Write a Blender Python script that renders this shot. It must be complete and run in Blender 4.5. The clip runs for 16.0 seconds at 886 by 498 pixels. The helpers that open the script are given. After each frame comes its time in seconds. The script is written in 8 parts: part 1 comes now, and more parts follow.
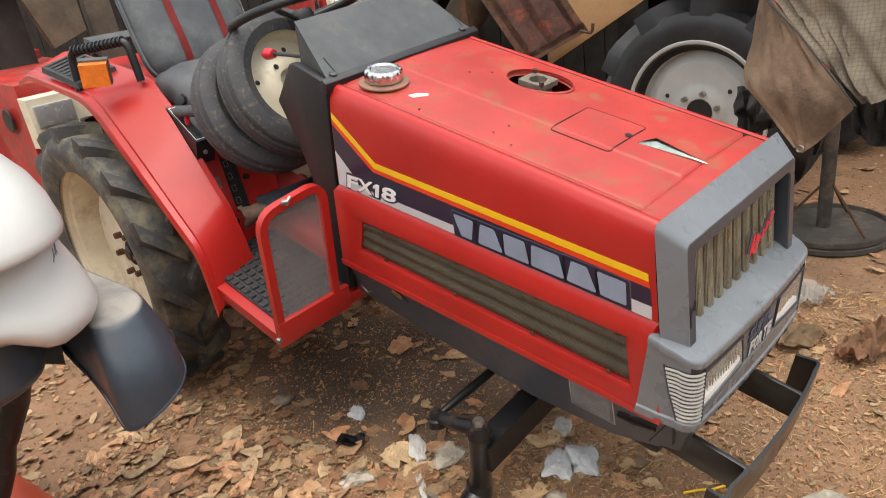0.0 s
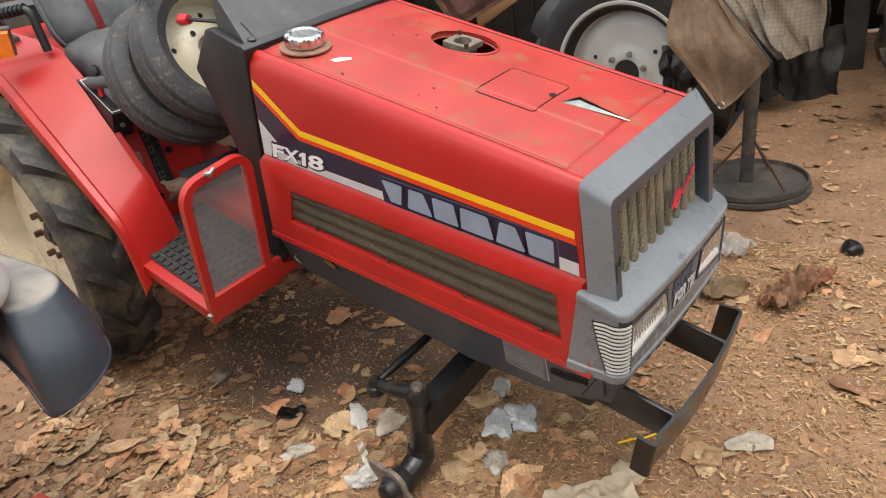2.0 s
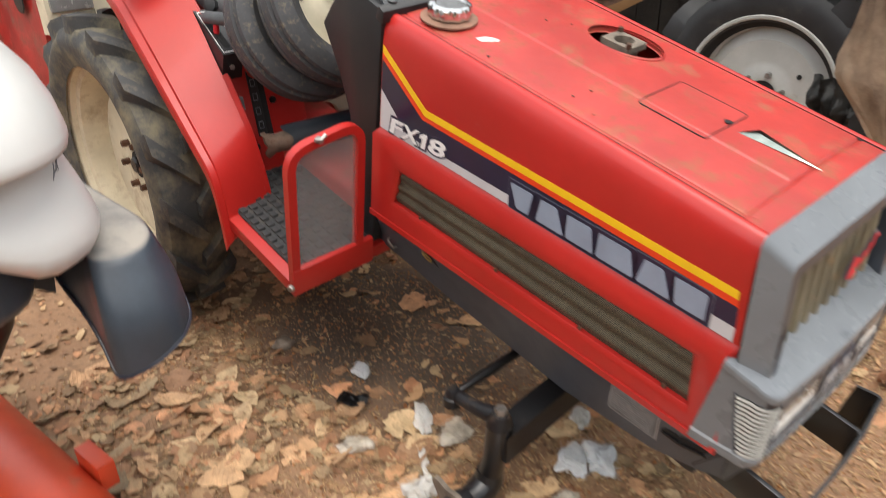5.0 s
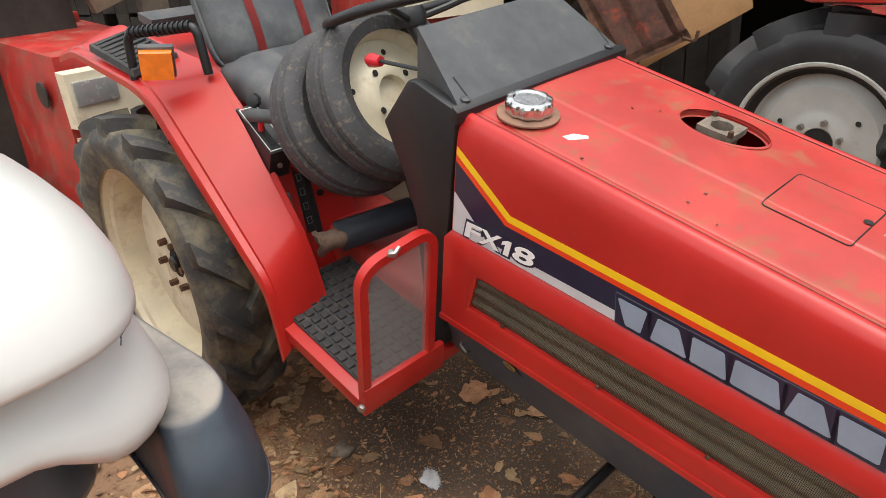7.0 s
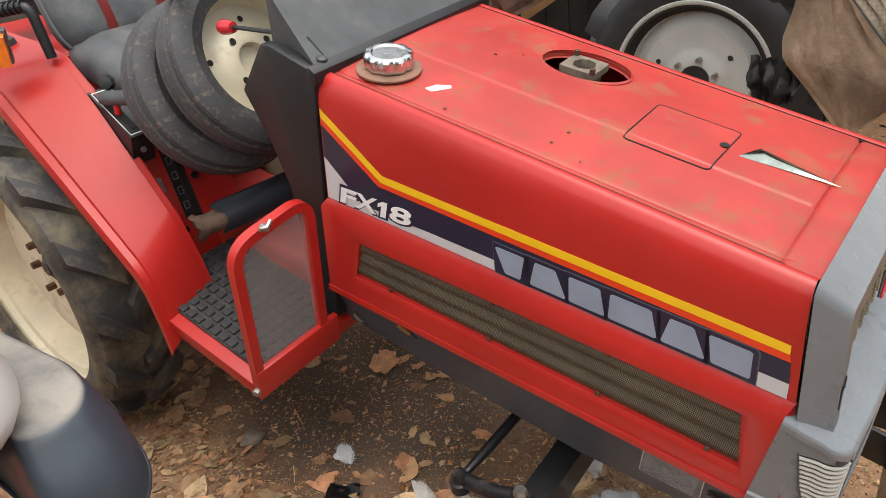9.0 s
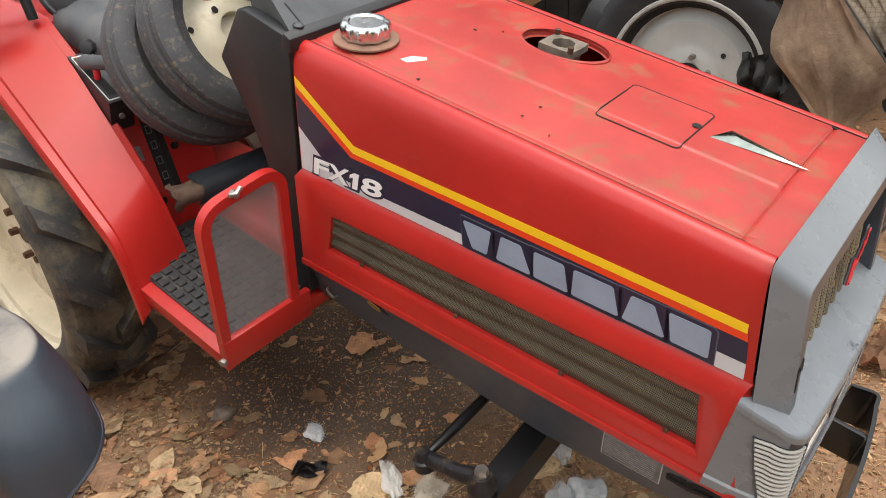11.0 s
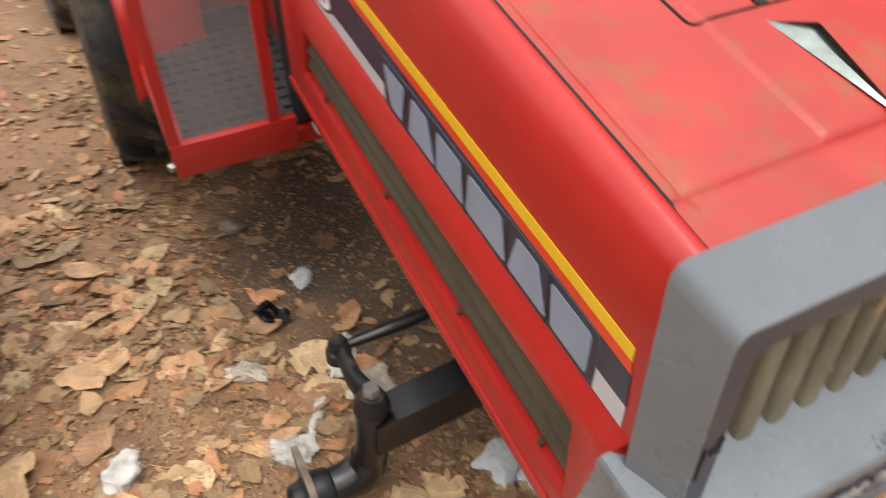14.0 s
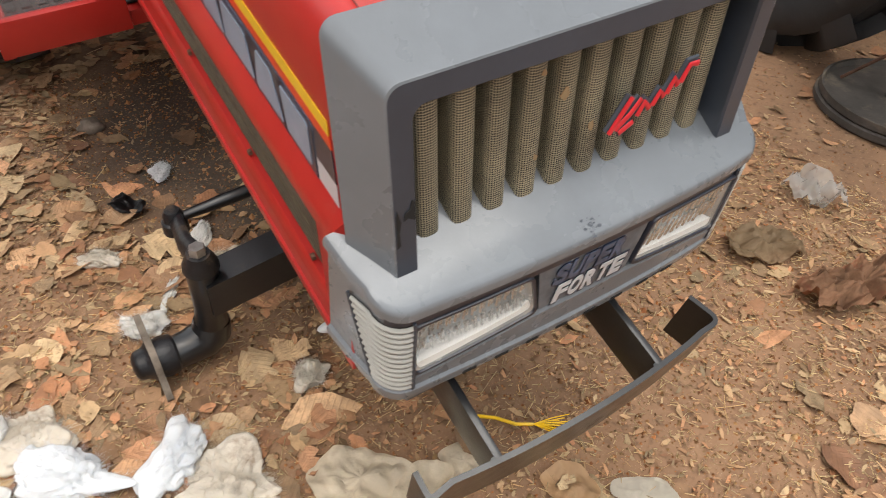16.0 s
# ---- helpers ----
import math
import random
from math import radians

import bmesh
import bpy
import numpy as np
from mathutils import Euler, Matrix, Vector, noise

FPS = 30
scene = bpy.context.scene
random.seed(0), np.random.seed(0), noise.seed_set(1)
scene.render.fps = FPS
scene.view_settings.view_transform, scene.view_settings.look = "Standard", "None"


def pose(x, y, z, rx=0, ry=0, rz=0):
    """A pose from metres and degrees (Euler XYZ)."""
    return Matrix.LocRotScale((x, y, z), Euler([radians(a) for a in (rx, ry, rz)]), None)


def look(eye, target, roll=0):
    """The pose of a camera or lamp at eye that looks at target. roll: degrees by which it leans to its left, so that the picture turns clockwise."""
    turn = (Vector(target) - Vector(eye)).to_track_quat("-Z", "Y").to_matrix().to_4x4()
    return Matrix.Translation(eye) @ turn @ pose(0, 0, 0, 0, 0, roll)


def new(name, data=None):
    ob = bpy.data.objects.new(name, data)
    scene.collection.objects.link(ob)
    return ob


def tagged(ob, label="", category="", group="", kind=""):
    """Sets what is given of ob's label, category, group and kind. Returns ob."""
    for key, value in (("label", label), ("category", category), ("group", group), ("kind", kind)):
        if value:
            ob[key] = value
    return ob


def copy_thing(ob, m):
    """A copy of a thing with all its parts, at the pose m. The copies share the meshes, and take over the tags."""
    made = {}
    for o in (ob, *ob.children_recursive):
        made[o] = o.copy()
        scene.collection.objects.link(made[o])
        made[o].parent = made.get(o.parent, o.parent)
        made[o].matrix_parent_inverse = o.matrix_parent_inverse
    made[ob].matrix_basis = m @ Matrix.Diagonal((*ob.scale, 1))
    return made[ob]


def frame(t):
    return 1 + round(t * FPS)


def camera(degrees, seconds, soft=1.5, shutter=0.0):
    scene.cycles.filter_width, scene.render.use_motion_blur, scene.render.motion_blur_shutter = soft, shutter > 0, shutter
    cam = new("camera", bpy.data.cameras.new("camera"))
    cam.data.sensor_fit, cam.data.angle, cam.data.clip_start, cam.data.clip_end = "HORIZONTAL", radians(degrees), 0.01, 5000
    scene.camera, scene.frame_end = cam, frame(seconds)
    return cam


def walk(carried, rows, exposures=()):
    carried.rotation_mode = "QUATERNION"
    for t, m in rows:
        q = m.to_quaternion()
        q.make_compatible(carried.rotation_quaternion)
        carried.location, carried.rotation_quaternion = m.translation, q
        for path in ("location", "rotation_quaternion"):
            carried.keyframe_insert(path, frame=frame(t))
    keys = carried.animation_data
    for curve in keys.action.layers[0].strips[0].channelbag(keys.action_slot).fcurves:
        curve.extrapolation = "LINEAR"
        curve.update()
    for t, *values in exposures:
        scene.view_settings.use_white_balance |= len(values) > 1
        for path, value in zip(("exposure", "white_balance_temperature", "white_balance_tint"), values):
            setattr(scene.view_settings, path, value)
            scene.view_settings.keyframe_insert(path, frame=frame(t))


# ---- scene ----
cam = camera(64.4, 16.0, soft=0.8, shutter=0.4)
PATH = [
    (0, (0.5975, -1.2646, 1.3694), (-0.7637, -0.0192, 0.5981), -8.81),
    (0.5, (0.5941, -1.2664, 1.3994), (-0.7691, -0.0037, 0.6593), -9.25),
    (1, (0.6123, -1.2557, 1.3967), (-0.7274, 0.0268, 0.6493), -9.60),
    (1.5, (0.6148, -1.2529, 1.3658), (-0.6725, 0.0487, 0.5605), -9.47),
    (2, (0.6127, -1.2451, 1.3542), (-0.6115, 0.0728, 0.4807), -9.24),
    (2.5, (0.6262, -1.2230, 1.3463), (-0.5509, 0.1020, 0.4172), -8.69),
    (3, (0.5916, -1.2256, 1.3228), (-0.5843, 0.0660, 0.3495), -7.32),
    (3.5, (0.5426, -1.2754, 1.3417), (-0.7432, -0.0911, 0.3708), -5.69),
    (4, (0.5417, -1.2736, 1.3448), (-0.8157, -0.1583, 0.3891), -2.90),
    (4.5, (0.5709, -1.2663, 1.3427), (-0.7304, -0.0986, 0.3721), 0.36),
    (5, (0.3848, -1.2038, 1.3590), (-0.9260, -0.0124, 0.4311), -1.00),
    (5.2, (0.2840, -1.1752, 1.3806), (-1.0425, 0.0136, 0.4709), -2.08),
    (7.3, (0.1252, -1.1779, 1.4495), (-1.2248, 0.0427, 0.6204), -5.15),
    (7.5, (0.1387, -1.1602, 1.4493), (-1.1941, 0.0743, 0.6137), -5.59),
    (8, (0.1572, -1.1316, 1.4327), (-1.1087, 0.1547, 0.5710), -6.74),
    (8.5, (0.1674, -1.1053, 1.4071), (-1.0384, 0.2118, 0.5051), -7.55),
    (9, (0.1685, -1.1002, 1.4044), (-1.0096, 0.2238, 0.4762), -7.99),
    (11.3, (0.2165, -1.0778, 1.3267), (-0.9526, 0.2484, 0.3915), -4.31),
    (11.5, (0.2148, -1.0950, 1.2646), (-0.9495, 0.2314, 0.3223), 0.59),
    (12, (0.2670, -1.0622, 1.1293), (-0.8659, 0.0865, -0.0519), -0.27),
    (12.5, (0.4136, -0.9231, 1.1131), (-0.6959, 0.1569, -0.1519), 4.52),
    (13, (0.4634, -0.8026, 1.1367), (-0.6534, 0.2228, -0.1677), 6.80),
    (13.5, (0.3856, -0.6284, 1.1097), (-0.7833, 0.3268, -0.2030), 4.06),
    (14, (0.2651, -0.5436, 1.1723), (-1.1208, 0.2103, -0.0566), 1.30),
    (14.5, (0.2886, -0.5744, 1.1900), (-1.2475, -0.0270, 0.0323), 3.93),
    (15, (0.3873, -0.5131, 1.1408), (-0.9987, 0.2108, -0.1060), 4.99),
    (15.5, (0.4666, -0.4792, 1.1064), (-0.7705, 0.3172, -0.2479), 3.10),
    (16, (0.4788, -0.4430, 1.1164), (-0.7136, 0.4154, -0.2409), 3.70),
]
walk(cam, [(t, look(eye, target, roll)) for t, eye, target, roll in PATH], [(0, 1.03), (4, 1.04), (5, 1.08), (7.5, 0.98), (9, 0.98), (11.5, 1.10), (12, 1.16), (12.5, 1.06), (13.5, 1.06), (14.5, 0.95), (16, 0.95)])

# ---- world and light ----
world = bpy.data.worlds.new("world")
scene.world = world
world.use_nodes = True
wn = world.node_tree.nodes
wl = world.node_tree.links
sky = wn.new("ShaderNodeTexSky")
sky.sky_type = "NISHITA"
sky.sun_disc = False
sky.sun_elevation = radians(58)
sky.sun_rotation = radians(150)
sky.air_density = 1.4
sky.dust_density = 4.0
soft_sky = wn.new("ShaderNodeMixRGB")
soft_sky.inputs[0].default_value = 0.65
soft_sky.inputs[2].default_value = (6.0, 5.9, 5.6, 1)
wl.new(sky.outputs[0], soft_sky.inputs[1])
wl.new(soft_sky.outputs[0], wn["Background"].inputs[0])
wn["Background"].inputs[1].default_value = 0.15
sun_data = bpy.data.lights.new("sun", "SUN")
sun_data.energy = 1.1
sun_data.angle = radians(40)
sun_data.color = (1.0, 0.95, 0.88)
sun = new("sun", sun_data)
sun.matrix_world = look((1.0, 0.4, 6.0), (0, 0, 0))


# ---- materials ----
def material(name, color, rough=0.5, metal=0.0, bump=0.0, bump_scale=200.0, vary=0.15, vary_scale=6.0, dirt=None, dirt_amount=0.0,
             dirt_scale=9.0, coat=0.0, alpha=1.0, trans=0.0, rand=0.0, island=False, rough_vary=0.12, dirt_up=False):
    """A painted, rubber, metal or earthy surface with broad stains, fine grain and relief."""
    m = bpy.data.materials.new(name)
    m.use_nodes = True
    nt = m.node_tree
    n, l = nt.nodes, nt.links
    b = n["Principled BSDF"]
    co = n.new("ShaderNodeTexCoord").outputs["Object"]

    def tex(scale, detail=5.0, rough_=0.6):
        t = n.new("ShaderNodeTexNoise")
        t.inputs["Scale"].default_value, t.inputs["Detail"].default_value, t.inputs["Roughness"].default_value = scale, detail, rough_
        l.new(co, t.inputs["Vector"])
        return t.outputs["Fac"]

    def ramp(src, a, z):
        r = n.new("ShaderNodeMapRange")
        r.inputs[1].default_value, r.inputs[2].default_value = a, z
        l.new(src, r.inputs[0])
        return r.outputs[0]

    def mix(fac, a, c):
        x = n.new("ShaderNodeMixRGB")
        for k, v in ((0, fac), (1, a), (2, c)):
            if isinstance(v, (float, int)):
                x.inputs[k].default_value = v
            elif isinstance(v, tuple):
                x.inputs[k].default_value = (*v, 1)
            else:
                l.new(v, x.inputs[k])
        return x.outputs[0]

    dark = tuple(c * (1 - vary) for c in color)
    light = tuple(min(1, c * (1 + vary)) for c in color)
    col = mix(ramp(tex(vary_scale), 0.35, 0.65), dark, light)
    fine = tex(vary_scale * 14, 3.0)
    col = mix(ramp(fine, 0.3, 0.8), col, mix(0.35, col, dark))
    if rand:
        if island:
            rv = n.new("ShaderNodeNewGeometry").outputs["Random Per Island"]
        else:
            rv = n.new("ShaderNodeObjectInfo").outputs["Random"]
        hs = n.new("ShaderNodeHueSaturation")
        l.new(col, hs.inputs["Color"])
        v = n.new("ShaderNodeMapRange")
        v.inputs[3].default_value, v.inputs[4].default_value = 1 - rand, 1 + rand
        l.new(rv, v.inputs[0])
        l.new(v.outputs[0], hs.inputs["Value"])
        h = n.new("ShaderNodeMath")
        h.operation = "MULTIPLY_ADD"
        h.inputs[1].default_value, h.inputs[2].default_value = 7.31, 0.0
        l.new(rv, h.inputs[0])
        fr = n.new("ShaderNodeMath")
        fr.operation = "FRACT"
        l.new(h.outputs[0], fr.inputs[0])
        hue = n.new("ShaderNodeMapRange")
        hue.inputs[3].default_value, hue.inputs[4].default_value = 0.5 - 0.014 * min(1, rand * 2), 0.5 + 0.024 * min(1, rand * 2)
        l.new(fr.outputs[0], hue.inputs[0])
        l.new(hue.outputs[0], hs.inputs["Hue"])
        sat = n.new("ShaderNodeMapRange")
        sat.inputs[3].default_value, sat.inputs[4].default_value = 1.14, 0.88
        l.new(fr.outputs[0], sat.inputs[0])
        l.new(sat.outputs[0], hs.inputs["Saturation"])
        col = hs.outputs[0]
    rgh = ramp(tex(vary_scale * 2.5), 0.0, 1.0)
    rr = n.new("ShaderNodeMapRange")
    rr.inputs[3].default_value, rr.inputs[4].default_value = max(0.02, rough - rough_vary), min(1, rough + rough_vary)
    l.new(rgh, rr.inputs[0])
    rough_out = rr.outputs[0]
    if dirt:
        d = ramp(tex(dirt_scale, 8.0, 0.7), 0.72 - dirt_amount * 0.5, 0.92 - dirt_amount * 0.4)
        if dirt_up:
            g = n.new("ShaderNodeNewGeometry")
            s = n.new("ShaderNodeSeparateXYZ")
            l.new(g.outputs["Normal"], s.inputs[0])
            up = ramp(s.outputs[2], 0.72, 0.95)
            mu = n.new("ShaderNodeMath")
            mu.operation = "MULTIPLY"
            l.new(d, mu.inputs[0])
            l.new(up, mu.inputs[1])
            d = mu.outputs[0]
        col = mix(d, col, dirt)
        rx = n.new("ShaderNodeMixRGB")
        l.new(d, rx.inputs[0])
        l.new(rough_out, rx.inputs[1])
        rx.inputs[2].default_value = (0.9, 0.9, 0.9, 1)
        rough_out = rx.outputs[0]
    l.new(col, b.inputs["Base Color"])
    l.new(rough_out, b.inputs["Roughness"])
    b.inputs["Metallic"].default_value = metal
    b.inputs["Coat Weight"].default_value = coat
    b.inputs["Coat Roughness"].default_value = 0.15
    b.inputs["Alpha"].default_value = alpha
    b.inputs["Transmission Weight"].default_value = trans
    if bump:
        bp = n.new("ShaderNodeBump")
        bp.inputs["Strength"].default_value = min(1.0, bump)
        bp.inputs["Distance"].default_value = 0.004
        l.new(tex(bump_scale, 6.0), bp.inputs["Height"])
        l.new(bp.outputs[0], b.inputs["Normal"])
    return m


def holes(name, metal_color, pitch):
    """Perforated sheet: staggered round holes that show a dark inside."""
    m = material(name, metal_color, 0.55, 0.25, vary=0.2, vary_scale=12, dirt=(0.16, 0.13, 0.09), dirt_amount=0.35)
    nt = m.node_tree
    n, l = nt.nodes, nt.links
    b = n["Principled BSDF"]
    uv = n.new("ShaderNodeUVMap")
    mp = n.new("ShaderNodeMapping")
    mp.inputs["Scale"].default_value = (1 / pitch, 1 / pitch, 1)
    l.new(uv.outputs[0], mp.inputs[0])
    v = n.new("ShaderNodeTexVoronoi")
    v.voronoi_dimensions = "2D"
    v.inputs["Randomness"].default_value = 0.0
    v.inputs["Scale"].default_value = 1.0
    l.new(mp.outputs[0], v.inputs["Vector"])
    t = n.new("ShaderNodeMath")
    t.operation = "LESS_THAN"
    t.inputs[1].default_value = 0.385
    l.new(v.outputs["Distance"], t.inputs[0])
    x = n.new("ShaderNodeMixRGB")
    src = b.inputs["Base Color"].links[0].from_socket
    l.new(t.outputs[0], x.inputs[0])
    l.new(src, x.inputs[1])
    x.inputs[2].default_value = (0.012, 0.011, 0.010, 1)
    l.new(x.outputs[0], b.inputs["Base Color"])
    return m


RED = material("red_paint", (0.43, 0.017, 0.013), 0.38, vary=0.10, vary_scale=4, bump=0.03, bump_scale=350, dirt=(0.40, 0.12, 0.08), dirt_amount=0.12, dirt_scale=7, coat=0.12)
# pinker than the side red: sky reflection put into the colour, plus smudges
RED_TOP = material("faded_red_paint", (0.415, 0.036, 0.028), 0.42, vary=0.15, vary_scale=6, bump=0.06, bump_scale=260, dirt=(0.21, 0.115, 0.045), dirt_amount=0.42, dirt_scale=13, coat=0.12, rough_vary=0.18)
RED_OLD = material("old_red_paint", (0.42, 0.028, 0.022), 0.45, vary=0.25, vary_scale=5, bump=0.08, bump_scale=150, dirt=(0.22, 0.12, 0.08), dirt_amount=0.45)
GREY = material("blue_grey_paint", (0.160, 0.176, 0.193), 0.28, vary=0.12, vary_scale=5, bump=0.04, bump_scale=300, dirt=(0.16, 0.165, 0.17), dirt_amount=0.22, dirt_scale=24, coat=0.3)
GREY_DARK = material("dark_grey_paint", (0.050, 0.060, 0.077), 0.42, vary=0.12, vary_scale=6, bump=0.05, bump_scale=250, dirt=(0.105, 0.105, 0.105), dirt_amount=0.25)
PLUM = material("satin_black_plastic", (0.0115, 0.012, 0.0135), 0.42, vary=0.2, vary_scale=8, bump=0.10, bump_scale=500, dirt=(0.07, 0.06, 0.06), dirt_amount=0.2)
DASH = material("dusty_black_plastic", (0.062, 0.067, 0.071), 0.5, vary=0.25, vary_scale=9, bump=0.10, bump_scale=450, dirt=(0.15, 0.13, 0.11), dirt_amount=0.35)
BLACK = material("black_gloss_paint", (0.009, 0.009, 0.010), 0.34, vary=0.2, vary_scale=9, bump=0.08, bump_scale=120, dirt=(0.06, 0.045, 0.035), dirt_amount=0.22, coat=0.3)
GREASY = material("greasy_black_iron", (0.014, 0.014, 0.016), 0.38, metal=0.2, vary=0.3, vary_scale=18, bump=0.3, bump_scale=90, dirt=(0.16, 0.11, 0.07), dirt_amount=0.34, dirt_scale=24)
RUBBER = material("muddy_tyre_rubber", (0.046, 0.047, 0.048), 0.68, vary=0.28, vary_scale=10, bump=0.25, bump_scale=160, dirt=(0.21, 0.18, 0.115), dirt_amount=0.58, dirt_scale=11)
RUBBER_DRY = material("weathered_tyre_rubber", (0.048, 0.049, 0.053), 0.68, vary=0.25, vary_scale=14, bump=0.25, bump_scale=180, dirt=(0.22, 0.185, 0.12), dirt_amount=0.36, dirt_scale=60)
MAT_RUBBER = material("floor_mat_rubber", (0.030, 0.031, 0.033), 0.75, vary=0.3, vary_scale=20, dirt=(0.12, 0.10, 0.08), dirt_amount=0.4, dirt_scale=25)
CREAM = material("cream_rim_paint", (0.66, 0.60, 0.45), 0.42, vary=0.10, vary_scale=7, bump=0.06, bump_scale=120, dirt=(0.34, 0.25, 0.15), dirt_amount=0.35, dirt_scale=8)
RIM_GREY = material("pale_grey_rim_paint", (0.44, 0.455, 0.435), 0.40, vary=0.08, vary_scale=7, dirt=(0.24, 0.20, 0.15), dirt_amount=0.16)
RUST = material("rusty_iron", (0.10, 0.050, 0.030), 0.8, metal=0.2, vary=0.4, vary_scale=20, bump=0.5, bump_scale=90, dirt=(0.20, 0.085, 0.04), dirt_amount=0.45, dirt_scale=14)
STEEL = material("dull_steel", (0.36, 0.35, 0.33), 0.40, metal=0.85, vary=0.25, vary_scale=30, bump=0.1, dirt=(0.15, 0.10, 0.07), dirt_amount=0.3)
# emblem chrome: darker green tint stands in for what it reflects
EMBLEM = material("tarnished_chrome", (0.50, 0.55, 0.48), 0.16, metal=1.0, vary=0.25, vary_scale=40, rough_vary=0.08)
CAP = material("worn_chrome", (0.66, 0.67, 0.66), 0.24, metal=1.0, vary=0.15, vary_scale=40, dirt=(0.30, 0.26, 0.20), dirt_amount=0.18, dirt_scale=30, rough_vary=0.10)
DUSTY_IRON = material("dusty_black_iron", (0.070, 0.062, 0.054), 0.75, metal=0.1, vary=0.3, vary_scale=10, bump=0.3, bump_scale=80, dirt=(0.20, 0.16, 0.115), dirt_amount=0.42, dirt_scale=9)
SCALE = material("flaking_rusty_steel", (0.20, 0.135, 0.10), 0.7, metal=0.3, vary=0.4, vary_scale=30, bump=0.5, bump_scale=90, dirt=(0.10, 0.045, 0.025), dirt_amount=0.45, dirt_scale=30)
NECK = material("tan_stained_ring", (0.24, 0.13, 0.085), 0.7, vary=0.25, vary_scale=20, dirt=(0.40, 0.10, 0.07), dirt_amount=0.3)
RUBBER_BLACK = material("black_tyre_rubber", (0.020, 0.022, 0.024), 0.55, vary=0.25, vary_scale=10, bump=0.2, bump_scale=160, dirt=(0.075, 0.07, 0.06), dirt_amount=0.30, dirt_scale=9)
# darker copy of the weathered wood, with the shed's gloom in its colour
SHED = material("dark_old_timber", (0.030, 0.026, 0.022), 0.9, vary=0.4, vary_scale=6, bump=0.6, bump_scale=70)
FLAKE_RED = material("flaking_red_over_rust", (0.085, 0.040, 0.028), 0.8, metal=0.1, vary=0.4, vary_scale=14, bump=0.5, bump_scale=60, dirt=(0.36, 0.065, 0.035), dirt_amount=0.42, dirt_scale=16)
SEAT_BLACK = material("seat_vinyl", (0.075, 0.082, 0.088), 0.42, vary=0.2, vary_scale=10, bump=0.2, bump_scale=300, dirt=(0.16, 0.15, 0.14), dirt_amount=0.42, dirt_scale=5)
SEAT_RED = material("seat_stripe_vinyl", (0.32, 0.030, 0.025), 0.5, vary=0.15, vary_scale=12, bump=0.2, bump_scale=300)
YELLOW = material("yellow_decal", (0.83, 0.52, 0.012), 0.35, vary=0.06, vary_scale=9, coat=0.3)
ORANGE_INK = material("orange_red_decal", (0.70, 0.050, 0.010), 0.35, vary=0.05, vary_scale=9, coat=0.2)
LETTER_EDGE = material("grey_blue_decal_edge", (0.075, 0.095, 0.125), 0.4, vary=0.08, vary_scale=14)
NAVY = material("navy_decal", (0.009, 0.016, 0.042), 0.32, vary=0.15, vary_scale=9, coat=0.3)
SILVER = material("silver_decal", (0.52, 0.53, 0.55), 0.38, vary=0.06, vary_scale=9, coat=0.2)
LETTER = material("steel_blue_decal", (0.24, 0.30, 0.39), 0.42, vary=0.08, vary_scale=14, coat=0.2)
WHITE_INK = material("white_ink", (0.75, 0.75, 0.74), 0.5, vary=0.05)
BADGE_RED = material("red_badge", (0.60, 0.020, 0.030), 0.35, vary=0.1, coat=0.3)
AMBER = material("amber_lens", (0.85, 0.20, 0.010), 0.18, vary=0.12, vary_scale=40, bump=0.15, bump_scale=500, coat=0.5, rough_vary=0.05)
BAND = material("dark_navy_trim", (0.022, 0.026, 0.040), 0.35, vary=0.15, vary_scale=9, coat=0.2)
PLATE = material("weathered_grey_plate", (0.13, 0.14, 0.155), 0.5, vary=0.3, vary_scale=30, bump=0.1, dirt=(0.30, 0.27, 0.22), dirt_amount=0.3, dirt_scale=30)
PLATE_INK = material("pale_print", (0.30, 0.31, 0.32), 0.5, vary=0.5, vary_scale=120)
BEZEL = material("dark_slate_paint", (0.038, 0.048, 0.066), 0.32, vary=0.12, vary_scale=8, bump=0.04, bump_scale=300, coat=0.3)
SUPER_INK = material("worn_blue_lettering", (0.075, 0.095, 0.15), 0.45, vary=0.35, vary_scale=60)
SHELF = material("white_lamp_shelf", (0.80, 0.79, 0.75), 0.4, vary=0.06)
REFLECTOR = material("lamp_reflector", (0.52, 0.54, 0.54), 0.20, metal=0.55, vary=0.12, vary_scale=18, dirt=(0.30, 0.27, 0.22), dirt_amount=0.3, dirt_scale=20)
LOUVRE = material("pale_plastic_louvre", (0.40, 0.40, 0.37), 0.45, vary=0.08)
# near-black for painted shade in holes and gaps, also for print and chips
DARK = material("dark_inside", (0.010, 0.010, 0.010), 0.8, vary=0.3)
MESH = holes("side_screen", (0.150, 0.135, 0.090), 0.0031)
MESH_F = holes("front_screen", (0.40, 0.36, 0.25), 0.0029)
GASKET = material("raw_cast_iron", (0.20, 0.165, 0.13), 0.7, metal=0.3, vary=0.3, vary_scale=40, bump=0.4, bump_scale=120)
WHITE_PLASTIC = material("white_moulded_plastic", (0.58, 0.58, 0.56), 0.38, vary=0.03, vary_scale=4, bump=0.02, dirt=(0.50, 0.46, 0.40), dirt_amount=0.16, dirt_scale=5, coat=0.15)
GUARD_BLACK = material("black_mudguard_plastic", (0.040, 0.052, 0.068), 0.36, vary=0.2, vary_scale=8, bump=0.03, dirt=(0.34, 0.31, 0.27), dirt_amount=0.95, dirt_scale=3.5, dirt_up=True)
